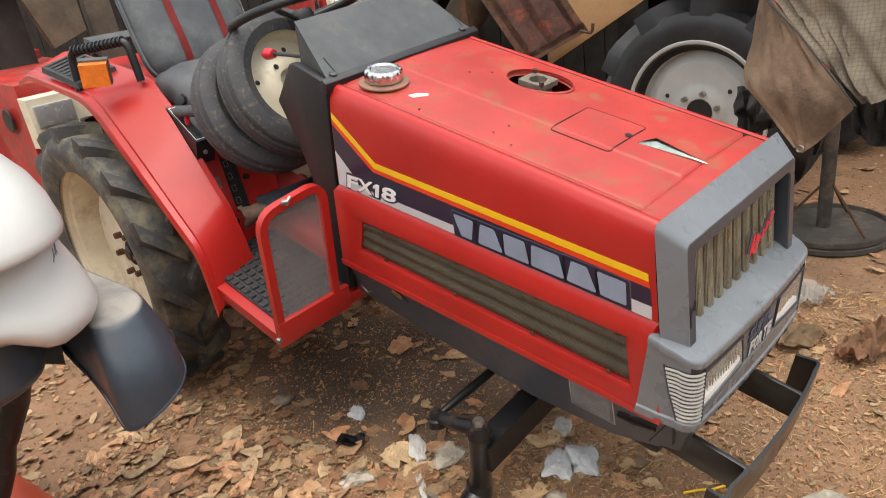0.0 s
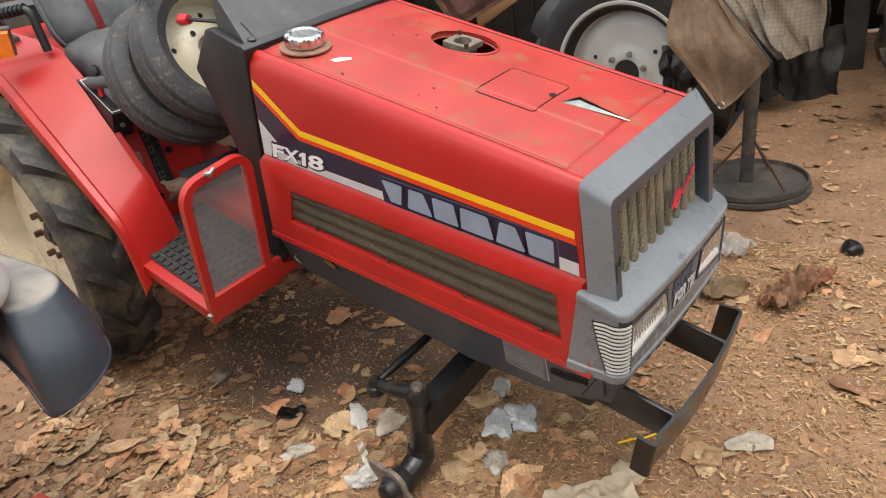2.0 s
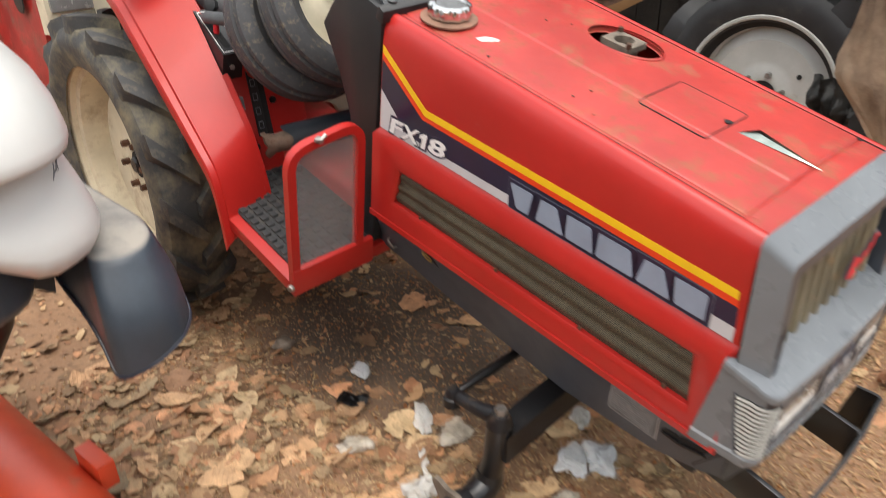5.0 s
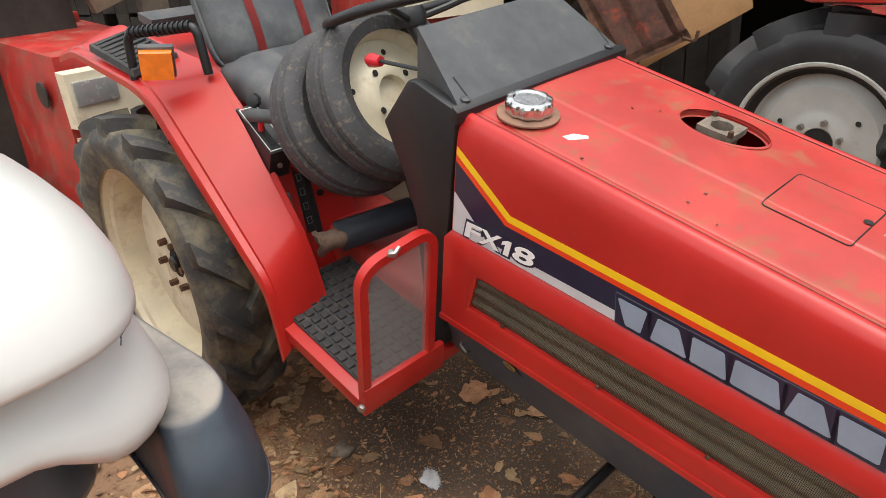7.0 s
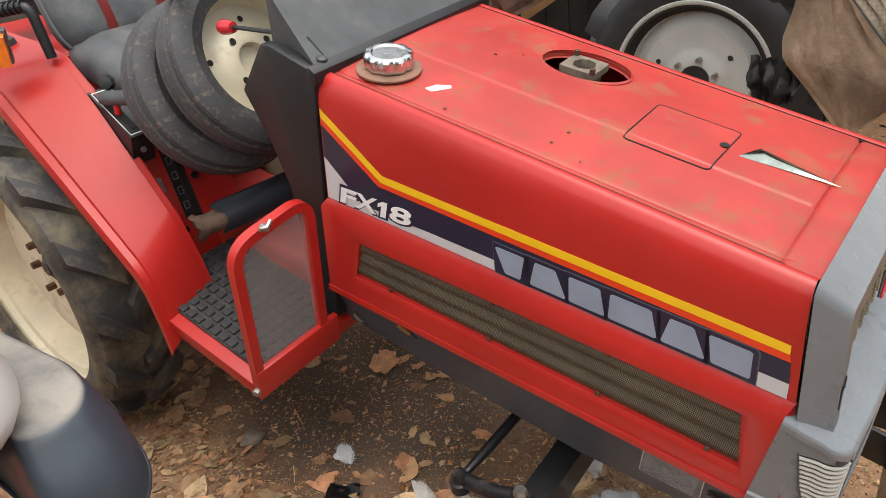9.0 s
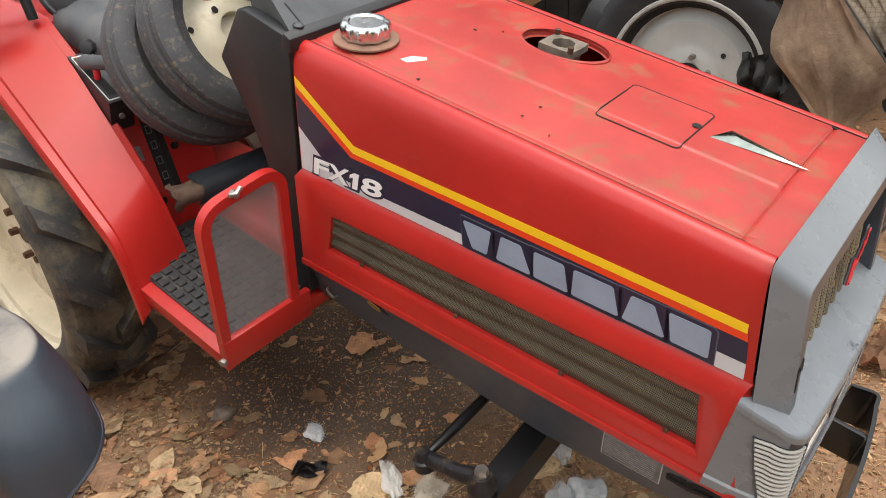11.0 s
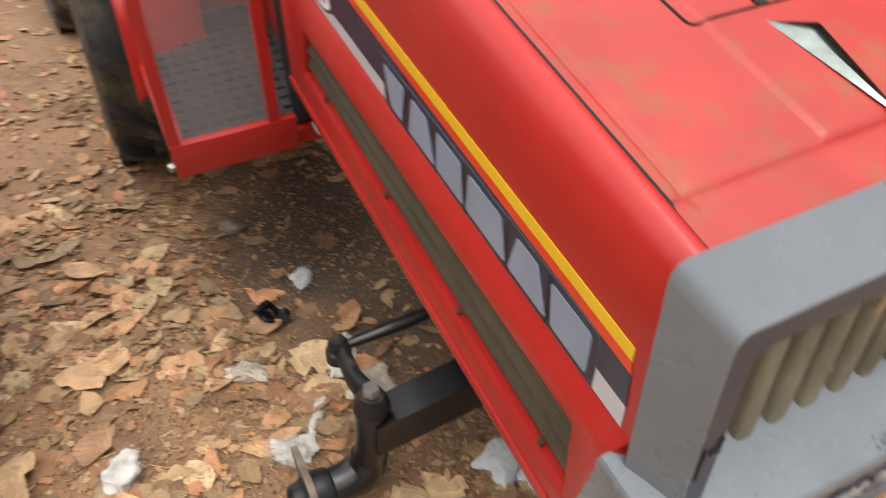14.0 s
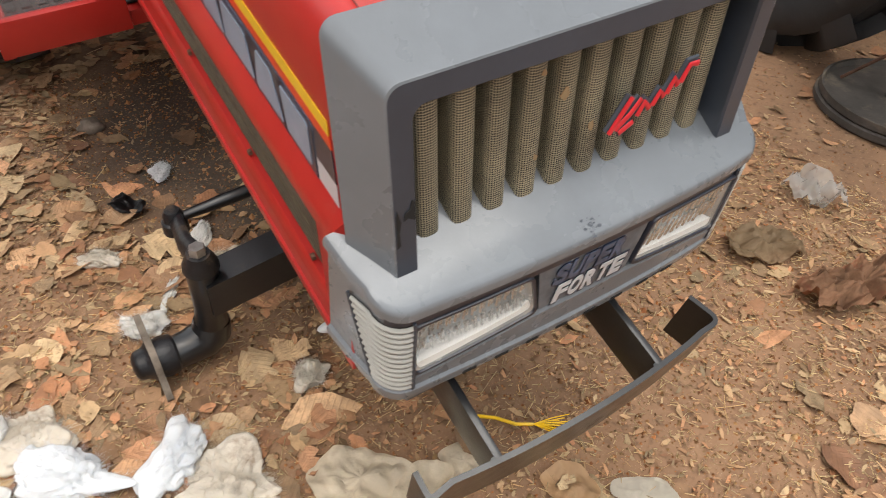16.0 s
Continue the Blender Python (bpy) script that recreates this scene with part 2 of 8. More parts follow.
ORANGE = material("orange_red_paint", (0.62, 0.070, 0.025), 0.42, vary=0.12, vary_scale=5, bump=0.05, bump_scale=150, dirt=(0.40, 0.20, 0.13), dirt_amount=0.34, dirt_scale=6)
CANVAS = material("weathered_canvas", (0.46, 0.40, 0.31), 0.9, vary=0.25, vary_scale=5, bump=0.5, bump_scale=260, dirt=(0.13, 0.10, 0.08), dirt_amount=0.42, dirt_scale=6)
CANVAS_BROWN = material("brown_stained_leathercloth", (0.43, 0.315, 0.215), 0.75, vary=0.32, vary_scale=5, bump=0.5, bump_scale=120, dirt=(0.15, 0.095, 0.065), dirt_amount=0.50, dirt_scale=4.5)
def weave(m, scale, depth):
    """Add crossed threads to a cloth: fine lines in tone."""
    n, l = m.node_tree.nodes, m.node_tree.links
    b = n["Principled BSDF"]
    co = n.new("ShaderNodeTexCoord").outputs["Object"]
    last = b.inputs["Base Color"].links[0].from_socket
    for axis in ("X", "Z"):
        w = n.new("ShaderNodeTexWave")
        w.bands_direction = axis
        w.inputs["Scale"].default_value, w.inputs["Distortion"].default_value, w.inputs["Detail"].default_value = scale, 3.0, 2.0
        l.new(co, w.inputs["Vector"])
        r = n.new("ShaderNodeMapRange")
        r.inputs[1].default_value, r.inputs[2].default_value, r.inputs[4].default_value = 0.75, 1.0, depth
        l.new(w.outputs["Fac"], r.inputs[0])
        x = n.new("ShaderNodeMixRGB")
        l.new(r.outputs[0], x.inputs[0])
        l.new(last, x.inputs[1])
        x.inputs[2].default_value = (0.16, 0.13, 0.09, 1)
        last = x.outputs[0]
    l.new(last, b.inputs["Base Color"])


weave(CANVAS, 26.0, 0.30)
TARP = material("black_tarpaulin", (0.040, 0.041, 0.040), 0.6, vary=0.2, vary_scale=7, bump=0.3, bump_scale=60, dirt=(0.12, 0.11, 0.10), dirt_amount=0.35)
WOOD = material("grey_weathered_wood", (0.105, 0.082, 0.060), 0.85, vary=0.35, vary_scale=9, bump=0.6, bump_scale=70)
PLY = material("ochre_board", (0.32, 0.175, 0.070), 0.7, vary=0.25, vary_scale=5, bump=0.2, bump_scale=90, dirt=(0.20, 0.11, 0.05), dirt_amount=0.45, dirt_scale=5)
PLY_OLD = material("scarred_tan_board", (0.095, 0.068, 0.042), 0.8, vary=0.35, vary_scale=7, bump=0.4, bump_scale=50, dirt=(0.05, 0.035, 0.025), dirt_amount=0.4, dirt_scale=12)
COTTON = material("dirty_cotton_wool", (0.73, 0.715, 0.675), 0.95, vary=0.04, vary_scale=30, bump=0.12, bump_scale=300, dirt=(0.42, 0.31, 0.20), dirt_amount=0.07, dirt_scale=26)
COTTON_BLUE = material("cotton_wool", (0.705, 0.73, 0.75), 0.95, vary=0.04, vary_scale=30, bump=0.12, bump_scale=300, dirt=(0.40, 0.30, 0.22), dirt_amount=0.05, dirt_scale=30)
COTTON_TAN = material("stained_cotton_wool", (0.64, 0.58, 0.485), 0.95, vary=0.10, vary_scale=20, bump=0.12, bump_scale=300, dirt=(0.25, 0.15, 0.08), dirt_amount=0.35, dirt_scale=18)
for wool in (COTTON, COTTON_BLUE, COTTON_TAN):
    b = wool.node_tree.nodes["Principled BSDF"]
    b.inputs["Subsurface Weight"].default_value = 0.6
    b.inputs["Subsurface Radius"].default_value = (1.0, 0.9, 0.8)
    b.inputs["Subsurface Scale"].default_value = 0.008
POLY = material("dusty_plastic_bag", (0.76, 0.66, 0.50), 0.38, vary=0.12, vary_scale=14, bump=0.5, bump_scale=50, dirt=(0.36, 0.25, 0.16), dirt_amount=0.3, dirt_scale=12)
PAPER = material("stained_paper", (0.60, 0.55, 0.46), 0.8, vary=0.15, vary_scale=12, bump=0.3, bump_scale=60, dirt=(0.30, 0.20, 0.13), dirt_amount=0.3)
RAG = material("faded_rag", (0.34, 0.185, 0.105), 0.9, vary=0.35, vary_scale=14, bump=0.6, bump_scale=120, dirt=(0.36, 0.060, 0.040), dirt_amount=0.40, dirt_scale=9)
BRICK_RED = material("brick_fragment", (0.30, 0.085, 0.055), 0.9, vary=0.2, vary_scale=20, bump=0.5, bump_scale=90)
LEAF = material("dry_leaf", (0.43, 0.255, 0.142), 0.62, vary=0.28, vary_scale=3, bump=0.4, bump_scale=14, rand=0.52, dirt=(0.17, 0.085, 0.045), dirt_amount=0.40, dirt_scale=7)


def veins(m):
    """Ribs that branch from the middle of a leaf to its edge: fine relief and a slightly darker line."""
    n, l = m.node_tree.nodes, m.node_tree.links
    b = n["Principled BSDF"]
    co = n.new("ShaderNodeSeparateXYZ")
    l.new(n.new("ShaderNodeTexCoord").outputs["Object"], co.inputs[0])

    def calc(op, a, c):
        k = n.new("ShaderNodeMath")
        k.operation = op
        for q, v in enumerate((a, c)):
            if isinstance(v, float):
                k.inputs[q].default_value = v
            else:
                l.new(v, k.inputs[q])
        return k.outputs[0]

    side = calc("ABSOLUTE", co.outputs[1], 0.0)
    rib = calc("SINE", calc("MULTIPLY", calc("SUBTRACT", co.outputs[0], calc("MULTIPLY", side, 0.8)), 58.0), 0.0)
    rib = calc("POWER", calc("MAXIMUM", rib, 0.0), 6.0)
    mid = calc("LESS_THAN", side, 0.012)
    line = calc("MAXIMUM", rib, mid)
    old = n["Bump"]
    bp = n.new("ShaderNodeBump")
    bp.inputs["Strength"].default_value, bp.inputs["Distance"].default_value = 0.25, 0.03
    l.new(line, bp.inputs["Height"])
    l.new(old.outputs[0], bp.inputs["Normal"])
    l.new(bp.outputs[0], b.inputs["Normal"])
    x = n.new("ShaderNodeMixRGB")
    x.blend_type = "MULTIPLY"
    l.new(calc("MULTIPLY", line, 0.14), x.inputs[0])
    l.new(b.inputs["Base Color"].links[0].from_socket, x.inputs[1])
    x.inputs[2].default_value = (0.45, 0.36, 0.30, 1)
    l.new(x.outputs[0], b.inputs["Base Color"])


veins(LEAF)
LITTER = material("dry_leaf_litter", (0.37, 0.215, 0.115), 0.7, vary=0.30, vary_scale=30, bump=0.3, bump_scale=90, rand=0.5, island=True, dirt=(0.12, 0.07, 0.045), dirt_amount=0.4, dirt_scale=30)
STRAW = material("straw", (0.52, 0.37, 0.19), 0.6, vary=0.2, vary_scale=20, rand=0.4, island=True)
CHIPS = material("earth_crumbs", (0.29, 0.145, 0.064), 0.9, vary=0.3, vary_scale=20, bump=0.4, bump_scale=150, rand=0.5, island=True)


def glass(name, color, rough=0.05, alpha=0.3):
    m = material(name, color, rough, vary=0.1, vary_scale=12, dirt=(0.45, 0.42, 0.40), dirt_amount=0.12, dirt_scale=30, rough_vary=0.03)
    n, l = m.node_tree.nodes, m.node_tree.links
    b = n["Principled BSDF"]
    t = n.new("ShaderNodeBsdfTransparent")
    x = n.new("ShaderNodeMixShader")
    x.inputs[0].default_value = alpha
    l.new(t.outputs[0], x.inputs[1])
    l.new(b.outputs[0], x.inputs[2])
    l.new(x.outputs[0], n["Material Output"].inputs[0])
    return m


# acrylic: grey body is painted haze for reflected light, besides the dust
ACRYLIC = glass("dusty_acrylic", (0.34, 0.34, 0.34), 0.16, 0.26)
CLEAR = glass("clear_lamp_glass", (0.62, 0.62, 0.58), 0.04, 0.14)
CLEAR_BAG = glass("clear_plastic", (0.60, 0.58, 0.55), 0.18, 0.45)


def soil():
    m = material("trodden_soil", (0.260, 0.149, 0.083), 0.92, vary=0.28, vary_scale=2.2, bump=1.0, bump_scale=38, dirt=(0.34, 0.21, 0.115), dirt_amount=0.40, dirt_scale=6)
    n, l = m.node_tree.nodes, m.node_tree.links
    b = n["Principled BSDF"]
    co = n.new("ShaderNodeTexCoord").outputs["Object"]
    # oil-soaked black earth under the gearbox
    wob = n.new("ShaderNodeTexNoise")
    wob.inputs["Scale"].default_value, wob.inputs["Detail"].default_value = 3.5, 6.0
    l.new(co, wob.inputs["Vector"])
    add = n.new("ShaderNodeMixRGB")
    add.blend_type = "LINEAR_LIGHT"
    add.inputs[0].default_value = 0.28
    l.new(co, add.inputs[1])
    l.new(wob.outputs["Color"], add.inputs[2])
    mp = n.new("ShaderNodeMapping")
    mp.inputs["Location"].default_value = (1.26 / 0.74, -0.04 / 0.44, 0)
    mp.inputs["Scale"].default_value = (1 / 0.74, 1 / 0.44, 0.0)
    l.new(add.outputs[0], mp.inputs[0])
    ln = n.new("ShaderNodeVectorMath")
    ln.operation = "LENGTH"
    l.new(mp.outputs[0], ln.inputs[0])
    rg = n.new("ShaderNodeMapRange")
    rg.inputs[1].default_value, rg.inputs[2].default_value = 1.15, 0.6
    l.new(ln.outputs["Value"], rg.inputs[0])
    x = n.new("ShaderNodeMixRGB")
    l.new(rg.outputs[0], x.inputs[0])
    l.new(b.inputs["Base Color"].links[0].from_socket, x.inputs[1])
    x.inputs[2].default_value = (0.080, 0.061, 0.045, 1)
    # crumbs and specks at two sizes
    last = x.outputs[0]
    for scale, low, high, tone, amt in ((110, 0.62, 0.72, (0.33, 0.22, 0.14, 1), 0.6), (45, 0.56, 0.70, (0.085, 0.046, 0.026, 1), 0.65), (260, 0.64, 0.72, (0.45, 0.34, 0.24, 1), 0.5)):
        t = n.new("ShaderNodeTexNoise")
        t.inputs["Scale"].default_value, t.inputs["Detail"].default_value = scale, 3.0
        l.new(co, t.inputs["Vector"])
        r = n.new("ShaderNodeMapRange")
        r.inputs[1].default_value, r.inputs[2].default_value, r.inputs[4].default_value = low, high, amt
        l.new(t.outputs["Fac"], r.inputs[0])
        y = n.new("ShaderNodeMixRGB")
        l.new(r.outputs[0], y.inputs[0])
        l.new(last, y.inputs[1])
        y.inputs[2].default_value = tone
        last = y.outputs[0]
    l.new(last, b.inputs["Base Color"])
    return m


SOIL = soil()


# ---- mesh helpers ----
def part(name, bm, mat, parent=None, label="", smooth=38, recalc=True):
    """Link a bmesh as one mesh object under a thing or a part."""
    if recalc:
        bmesh.ops.recalc_face_normals(bm, faces=bm.faces)
    me = bpy.data.meshes.new(name)
    bm.to_mesh(me)
    bm.free()
    for p in me.polygons:
        p.use_smooth = True
    me.set_sharp_from_angle(angle=radians(smooth))
    me.materials.append(mat)
    ob = new(name, me)
    if parent:
        ob.parent = parent
    if label:
        tagged(ob, label)
    return ob


def thing(name, label, category, m=None, group="", kind=""):
    ob = new(name)
    ob.empty_display_size = 0.1
    if m is not None:
        ob.matrix_world = m
    return tagged(ob, label, category, group, kind)


def bevel(bm, width, seg=2, angle=30, pick=None):
    edges = [e for e in bm.edges if len(e.link_faces) == 2 and e.calc_face_angle(0) > radians(angle) and (pick is None or pick(e))]
    if edges:
        bmesh.ops.bevel(bm, geom=edges, offset=width, segments=seg, profile=0.6, affect="EDGES", clamp_overlap=True)
    return bm


def prism(pts, plane, a, b, bm=None):
    """A polygon in the plane xz, xy or yz, drawn out along the third axis from a to b."""
    bm = bm or bmesh.new()

    def at(u, v, w):
        return {"xz": (u, w, v), "xy": (u, v, w), "yz": (w, u, v)}[plane]

    lo = [bm.verts.new(at(u, v, a)) for u, v in pts]
    hi = [bm.verts.new(at(u, v, b)) for u, v in pts]
    bm.faces.new(lo)
    bm.faces.new(hi[::-1])
    for i in range(len(pts)):
        j = (i + 1) % len(pts)
        bm.faces.new((lo[i], hi[i], hi[j], lo[j]))
    bmesh.ops.recalc_face_normals(bm, faces=bm.faces)
    return bm


def box(x0, x1, y0, y1, z0, z1, bm=None):
    return prism([(x0, z0), (x1, z0), (x1, z1), (x0, z1)], "xz", y0, y1, bm)


def hexa(c, bm=None):
    """A solid from its eight corners: four below, four above, in the same order."""
    bm = bm or bmesh.new()
    v = [bm.verts.new(p) for p in c]
    for f in ((3, 2, 1, 0), (4, 5, 6, 7), (0, 1, 5, 4), (1, 2, 6, 5), (2, 3, 7, 6), (3, 0, 4, 7)):
        bm.faces.new([v[i] for i in f])
    return bm


def tube(pts, r, seg=10, bm=None, caps=True, flat=1.0):
    """A round bar along a line of points; r may be a list."""
    bm = bm or bmesh.new()
    pts = [Vector(p) for p in pts]
    rs = r if isinstance(r, (list, tuple)) else [r] * len(pts)
    rings, side = [], None
    for i, p in enumerate(pts):
        d = (pts[min(i + 1, len(pts) - 1)] - pts[max(i - 1, 0)]).normalized()
        if side is None:
            side = d.orthogonal().normalized()
        side = (side - d * side.dot(d)).normalized()
        up = d.cross(side)
        rings.append([bm.verts.new(p + rs[i] * (math.cos(2 * math.pi * k / seg) * side + flat * math.sin(2 * math.pi * k / seg) * up)) for k in range(seg)])
    for a, b in zip(rings, rings[1:]):
        for k in range(seg):
            bm.faces.new((a[k], a[(k + 1) % seg], b[(k + 1) % seg], b[k]))
    if caps:
        bm.faces.new(rings[0][::-1])
        bm.faces.new(rings[-1])
    return bm


def lathe(profile, centre, axis, seg=32, bm=None, caps=False):
    """A turned body: profile rows of radius and height along the axis."""
    bm = bm or bmesh.new()
    axis = Vector(axis).normalized()
    u = axis.orthogonal().normalized()
    w = axis.cross(u)
    c = Vector(centre)
    rings = []
    for r, h in profile:
        if r < 1e-6:
            rings.append([bm.verts.new(c + axis * h)])
        else:
            rings.append([bm.verts.new(c + axis * h + r * (math.cos(2 * math.pi * k / seg) * u + math.sin(2 * math.pi * k / seg) * w)) for k in range(seg)])
    for a, b in zip(rings, rings[1:]):
        for k in range(seg):
            j = (k + 1) % seg
            if len(a) == 1 and len(b) == 1:
                continue
            if len(a) == 1:
                bm.faces.new((a[0], b[j], b[k]))
            elif len(b) == 1:
                bm.faces.new((a[k], a[j], b[0]))
            else:
                bm.faces.new((a[k], a[j], b[j], b[k]))
    if caps:
        for ring in (rings[0], rings[-1]):
            if len(ring) > 2:
                bm.faces.new(ring)
    return bm


def arc(pts, n=4, r=0.02):
    """Round the corners of an open line of 2D or 3D points."""
    pts = [Vector(p) for p in pts]
    out = [pts[0]]
    for a, b, c in zip(pts, pts[1:], pts[2:]):
        d0, d1 = (a - b), (c - b)
        s = min(r, d0.length * 0.45, d1.length * 0.45)
        p, q = b + d0.normalized() * s, b + d1.normalized() * s
        for i in range(n + 1):
            t = i / n
            out.append(p * (1 - t) ** 2 + b * 2 * t * (1 - t) + q * t * t)
    out.append(pts[-1])
    return out


def bolt(p, axis, r=0.008, h=0.006, bm=None):
    return lathe([(0.0, h), (r * 0.9, h), (r, h * 0.7), (r, 0.0)], p, axis, 6, bm)


def words(name, body, size, m, mat, parent, depth=0.0006, shear=0.0, offset=0.0, label="", align="LEFT"):
    cu = bpy.data.curves.new(name, "FONT")
    cu.body, cu.size, cu.extrude, cu.shear, cu.offset, cu.align_x = body, size, depth, shear, offset, align
    ob = bpy.data.objects.new(name, cu)
    scene.collection.objects.link(ob)
    me = bpy.data.meshes.new_from_object(ob.evaluated_get(bpy.context.evaluated_depsgraph_get()))
    bpy.data.objects.remove(ob)
    me.materials.clear()
    me.materials.append(mat)
    t = new(name, me)
    t.parent = parent
    t.matrix_basis = m
    if label:
        tagged(t, label)
    return t

# ---- ground ----
def ground_height(x, y):
    h = 0.012 * noise.noise(Vector((x * 1.3, y * 1.3, 0.0))) + 0.006 * noise.noise(Vector((x * 6, y * 6, 3.0)))
    far = max(0.0, math.hypot(x, y) - 4.0)
    return h + 0.05 * min(far, 4) * noise.noise(Vector((x * 0.25, y * 0.25, 7.0)))


def spaced(lo, hi, step, reach):
    mid = [lo + step * i for i in range(int((hi - lo) / step) + 1)]
    a, b, s = [], [], step
    low, high = lo, mid[-1]
    while high - hi < reach:
        s *= 1.35
        low, high = low - s, high + s
        a.insert(0, low)
        b.append(high)
    return a + mid + b


def ground_sheet():
    xs, ys = spaced(-3.2, 1.6, 0.03, 60), spaced(-1.6, 3.0, 0.03, 60)
    nx = len(xs)
    verts = [(x, y, ground_height(x, y) + (0.004 * noise.noise(Vector((x * 22, y * 22, 9.0))) if abs(x) < 4 and abs(y) < 4 else 0)) for y in ys for x in xs]
    faces = [(j * nx + i, j * nx + i + 1, (j + 1) * nx + i + 1, (j + 1) * nx + i) for j in range(len(ys) - 1) for i in range(nx - 1)]
    me = bpy.data.meshes.new("ground")
    me.from_pydata(verts, [], faces)
    for p in me.polygons:
        p.use_smooth = True
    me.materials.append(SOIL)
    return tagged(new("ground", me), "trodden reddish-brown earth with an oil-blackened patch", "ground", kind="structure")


ground = ground_sheet()


def sky_block_wall(name, a, b, h):
    """Unseen plain weathered board wall from a to b, added to block low sky light."""
    a, b = Vector((*a, -0.2)), Vector((*b, -0.2))
    n = Vector((-(b - a).y, (b - a).x, 0)).normalized() * 0.12
    up = Vector((0, 0, h))
    bm = hexa([a, b, b + n, a + n, a + up, b + up, b + n + up, a + n + up])
    bevel(bm, 0.02, 1)
    return tagged(part(name, bm, WOOD, None), "unseen plain weathered board wall added to block low sky light", "wall", kind="structure")


# both stand out of view and darken the side and front faces
sky_block_wall("wall_south", (-7.0, -4.6), (5.4, -4.6), 2.4)
sky_block_wall("wall_east", (5.4, -4.6), (5.4, 7.0), 2.4)

# ---- tractor ----
TILT = 12.0
# nose down and leaning a little towards the near side
SITS = pose(-1.9493, 0.0646, 0.5358, 3.578, 13.125, -0.822)
tractor = thing("compact_tractor", "red compact tractor nose-down without front wheels on bare earth", "tractor", SITS)
SIDE, MID = 0.226, 0.003


def crease(x):
    return 0.537 + 0.070 * (x - 0.92)


def nose_edge(z):
    return 1.8435 + 0.22 * (0.80 - z)


def flank(s, x):
    """Outer face of the hood: the near side runs straight, the far side draws in towards the nose."""
    return MID - SIDE if s < 0 else 0.325 - 0.054 * (x - 0.926)


def rail(x):
    return 0.817 - 0.019 * (x - 0.926)


def hood():
    # right and left side skins with the rounded shoulder
    for s in (-1, 1):
        bm = bmesh.new()
        prof = [(0.0, None), (0.000, 0.62), (0.000, 0.70), (0.0005, 0.745), (0.003, 0.770), (0.008, 0.787), (0.015, 0.8005), (0.023, 0.8055), (0.030, 0.8062), (0.0350, 0.8042)]
        rows = []
        for i in range(25):
            f = i / 24
            row = []
            for inset, z in prof:
                x_r, x_f = 0.926, 1.0
                zz = crease(0.926 + f * 0.93) if z is None else z + 0.0
                xx = 0.926 + f * (nose_edge(zz) - 0.926)
                if z is None:
                    zz = crease(xx)
                else:
                    zz = z + rail(xx) - 0.809
                row.append(bm.verts.new((xx, flank(s, xx) - s * inset, zz)))
            rows.append(row)
        for a, b in zip(rows, rows[1:]):
            for k in range(len(prof) - 1):
                bm.faces.new((a[k], a[k + 1], b[k + 1], b[k]))
        part("hood_side", bm, RED, tractor, "glossy red hood side with rounded shoulder")
    # top skin with the oval exhaust hole
    cx, cy, rx, ry = 1.292, 0.160, 0.094, 0.060
    xs = sorted([0.929 + 0.01475 * i for i in range(61) if abs(0.929 + 0.01475 * i - 1.790) > 0.016] + [1.777, 1.783, 1.787, 1.790, 1.793, 1.797, 1.803, 1.825, 1.835, 1.8455])
    ys = sorted([k / 44 for k in range(45)] + [0.030, 0.036, 0.040, 0.046] + [0.365, 0.372, 0.378])
    bm = bmesh.new()

    def over(x, f):
        """Sideways place on the hood top: f runs from the near seam to the far one."""
        return MID - 0.1888 + f * (flank(1, x) - 0.0372 - MID + 0.1888)

    def top(x, y):
        f = (y - MID + 0.1888) / (flank(1, x) - 0.0372 - MID + 0.1888)
        crown = 0.006 * (1 - (2 * f - 1) ** 2)
        step = 0.0028 * max(0.0, min(1.0, (f - 0.365) / 0.013)) if x < 1.79 else 0
        gutter = -0.0022 * math.exp(-((f - 0.038) / 0.006) ** 2) if x < 1.80 else 0
        lip = -0.003 * math.exp(-((x - 1.790) / 0.0035) ** 2) + (0.0020 if x > 1.792 else 0)
        return rail(x) - 0.0085 + crown + step + gutter + lip

    grid = []
    for x in xs:
        grid.append([bm.verts.new((x, over(x, f), top(x, over(x, f)))) for f in ys])
    for i in range(len(xs) - 1):
        for j in range(len(ys) - 1):
            c = (grid[i][j].co + grid[i + 1][j + 1].co) / 2
            if ((c.x - cx) / rx) ** 2 + ((c.y - cy) / ry) ** 2 > 1:
                bm.faces.new((grid[i][j], grid[i + 1][j], grid[i + 1][j + 1], grid[i][j + 1]))
    for v in [v for v in bm.verts if not v.link_faces]:
        bm.verts.remove(v)
    rim = []
    for v in bm.verts:
        if v.is_boundary and abs(v.co.x - cx) < 0.12 and abs(v.co.y - cy) < 0.09:
            a = math.atan2((v.co.y - cy) / ry, (v.co.x - cx) / rx)
            if abs(math.hypot((v.co.x - cx) / rx, (v.co.y - cy) / ry) - 1) < 0.3:
                v.co.x, v.co.y = cx + rx * math.cos(a), cy + ry * math.sin(a)
    skin = part("hood_top", bm, RED_TOP, tractor, "red hood top with painted-in sky sheen and green-brown smudges", smooth=50)
    bm = lathe([(1.0, 0.004), (1.04, 0.001), (1.02, -0.010), (0.97, -0.012)], (0, 0, 0), (0, 0, 1), 40)
    for v in bm.verts:
        v.co = Vector((cx + v.co.x * rx, cy + v.co.y * ry, top(cx, cy) + v.co.z))
    part("hole_rim", bm, RED_TOP, skin)
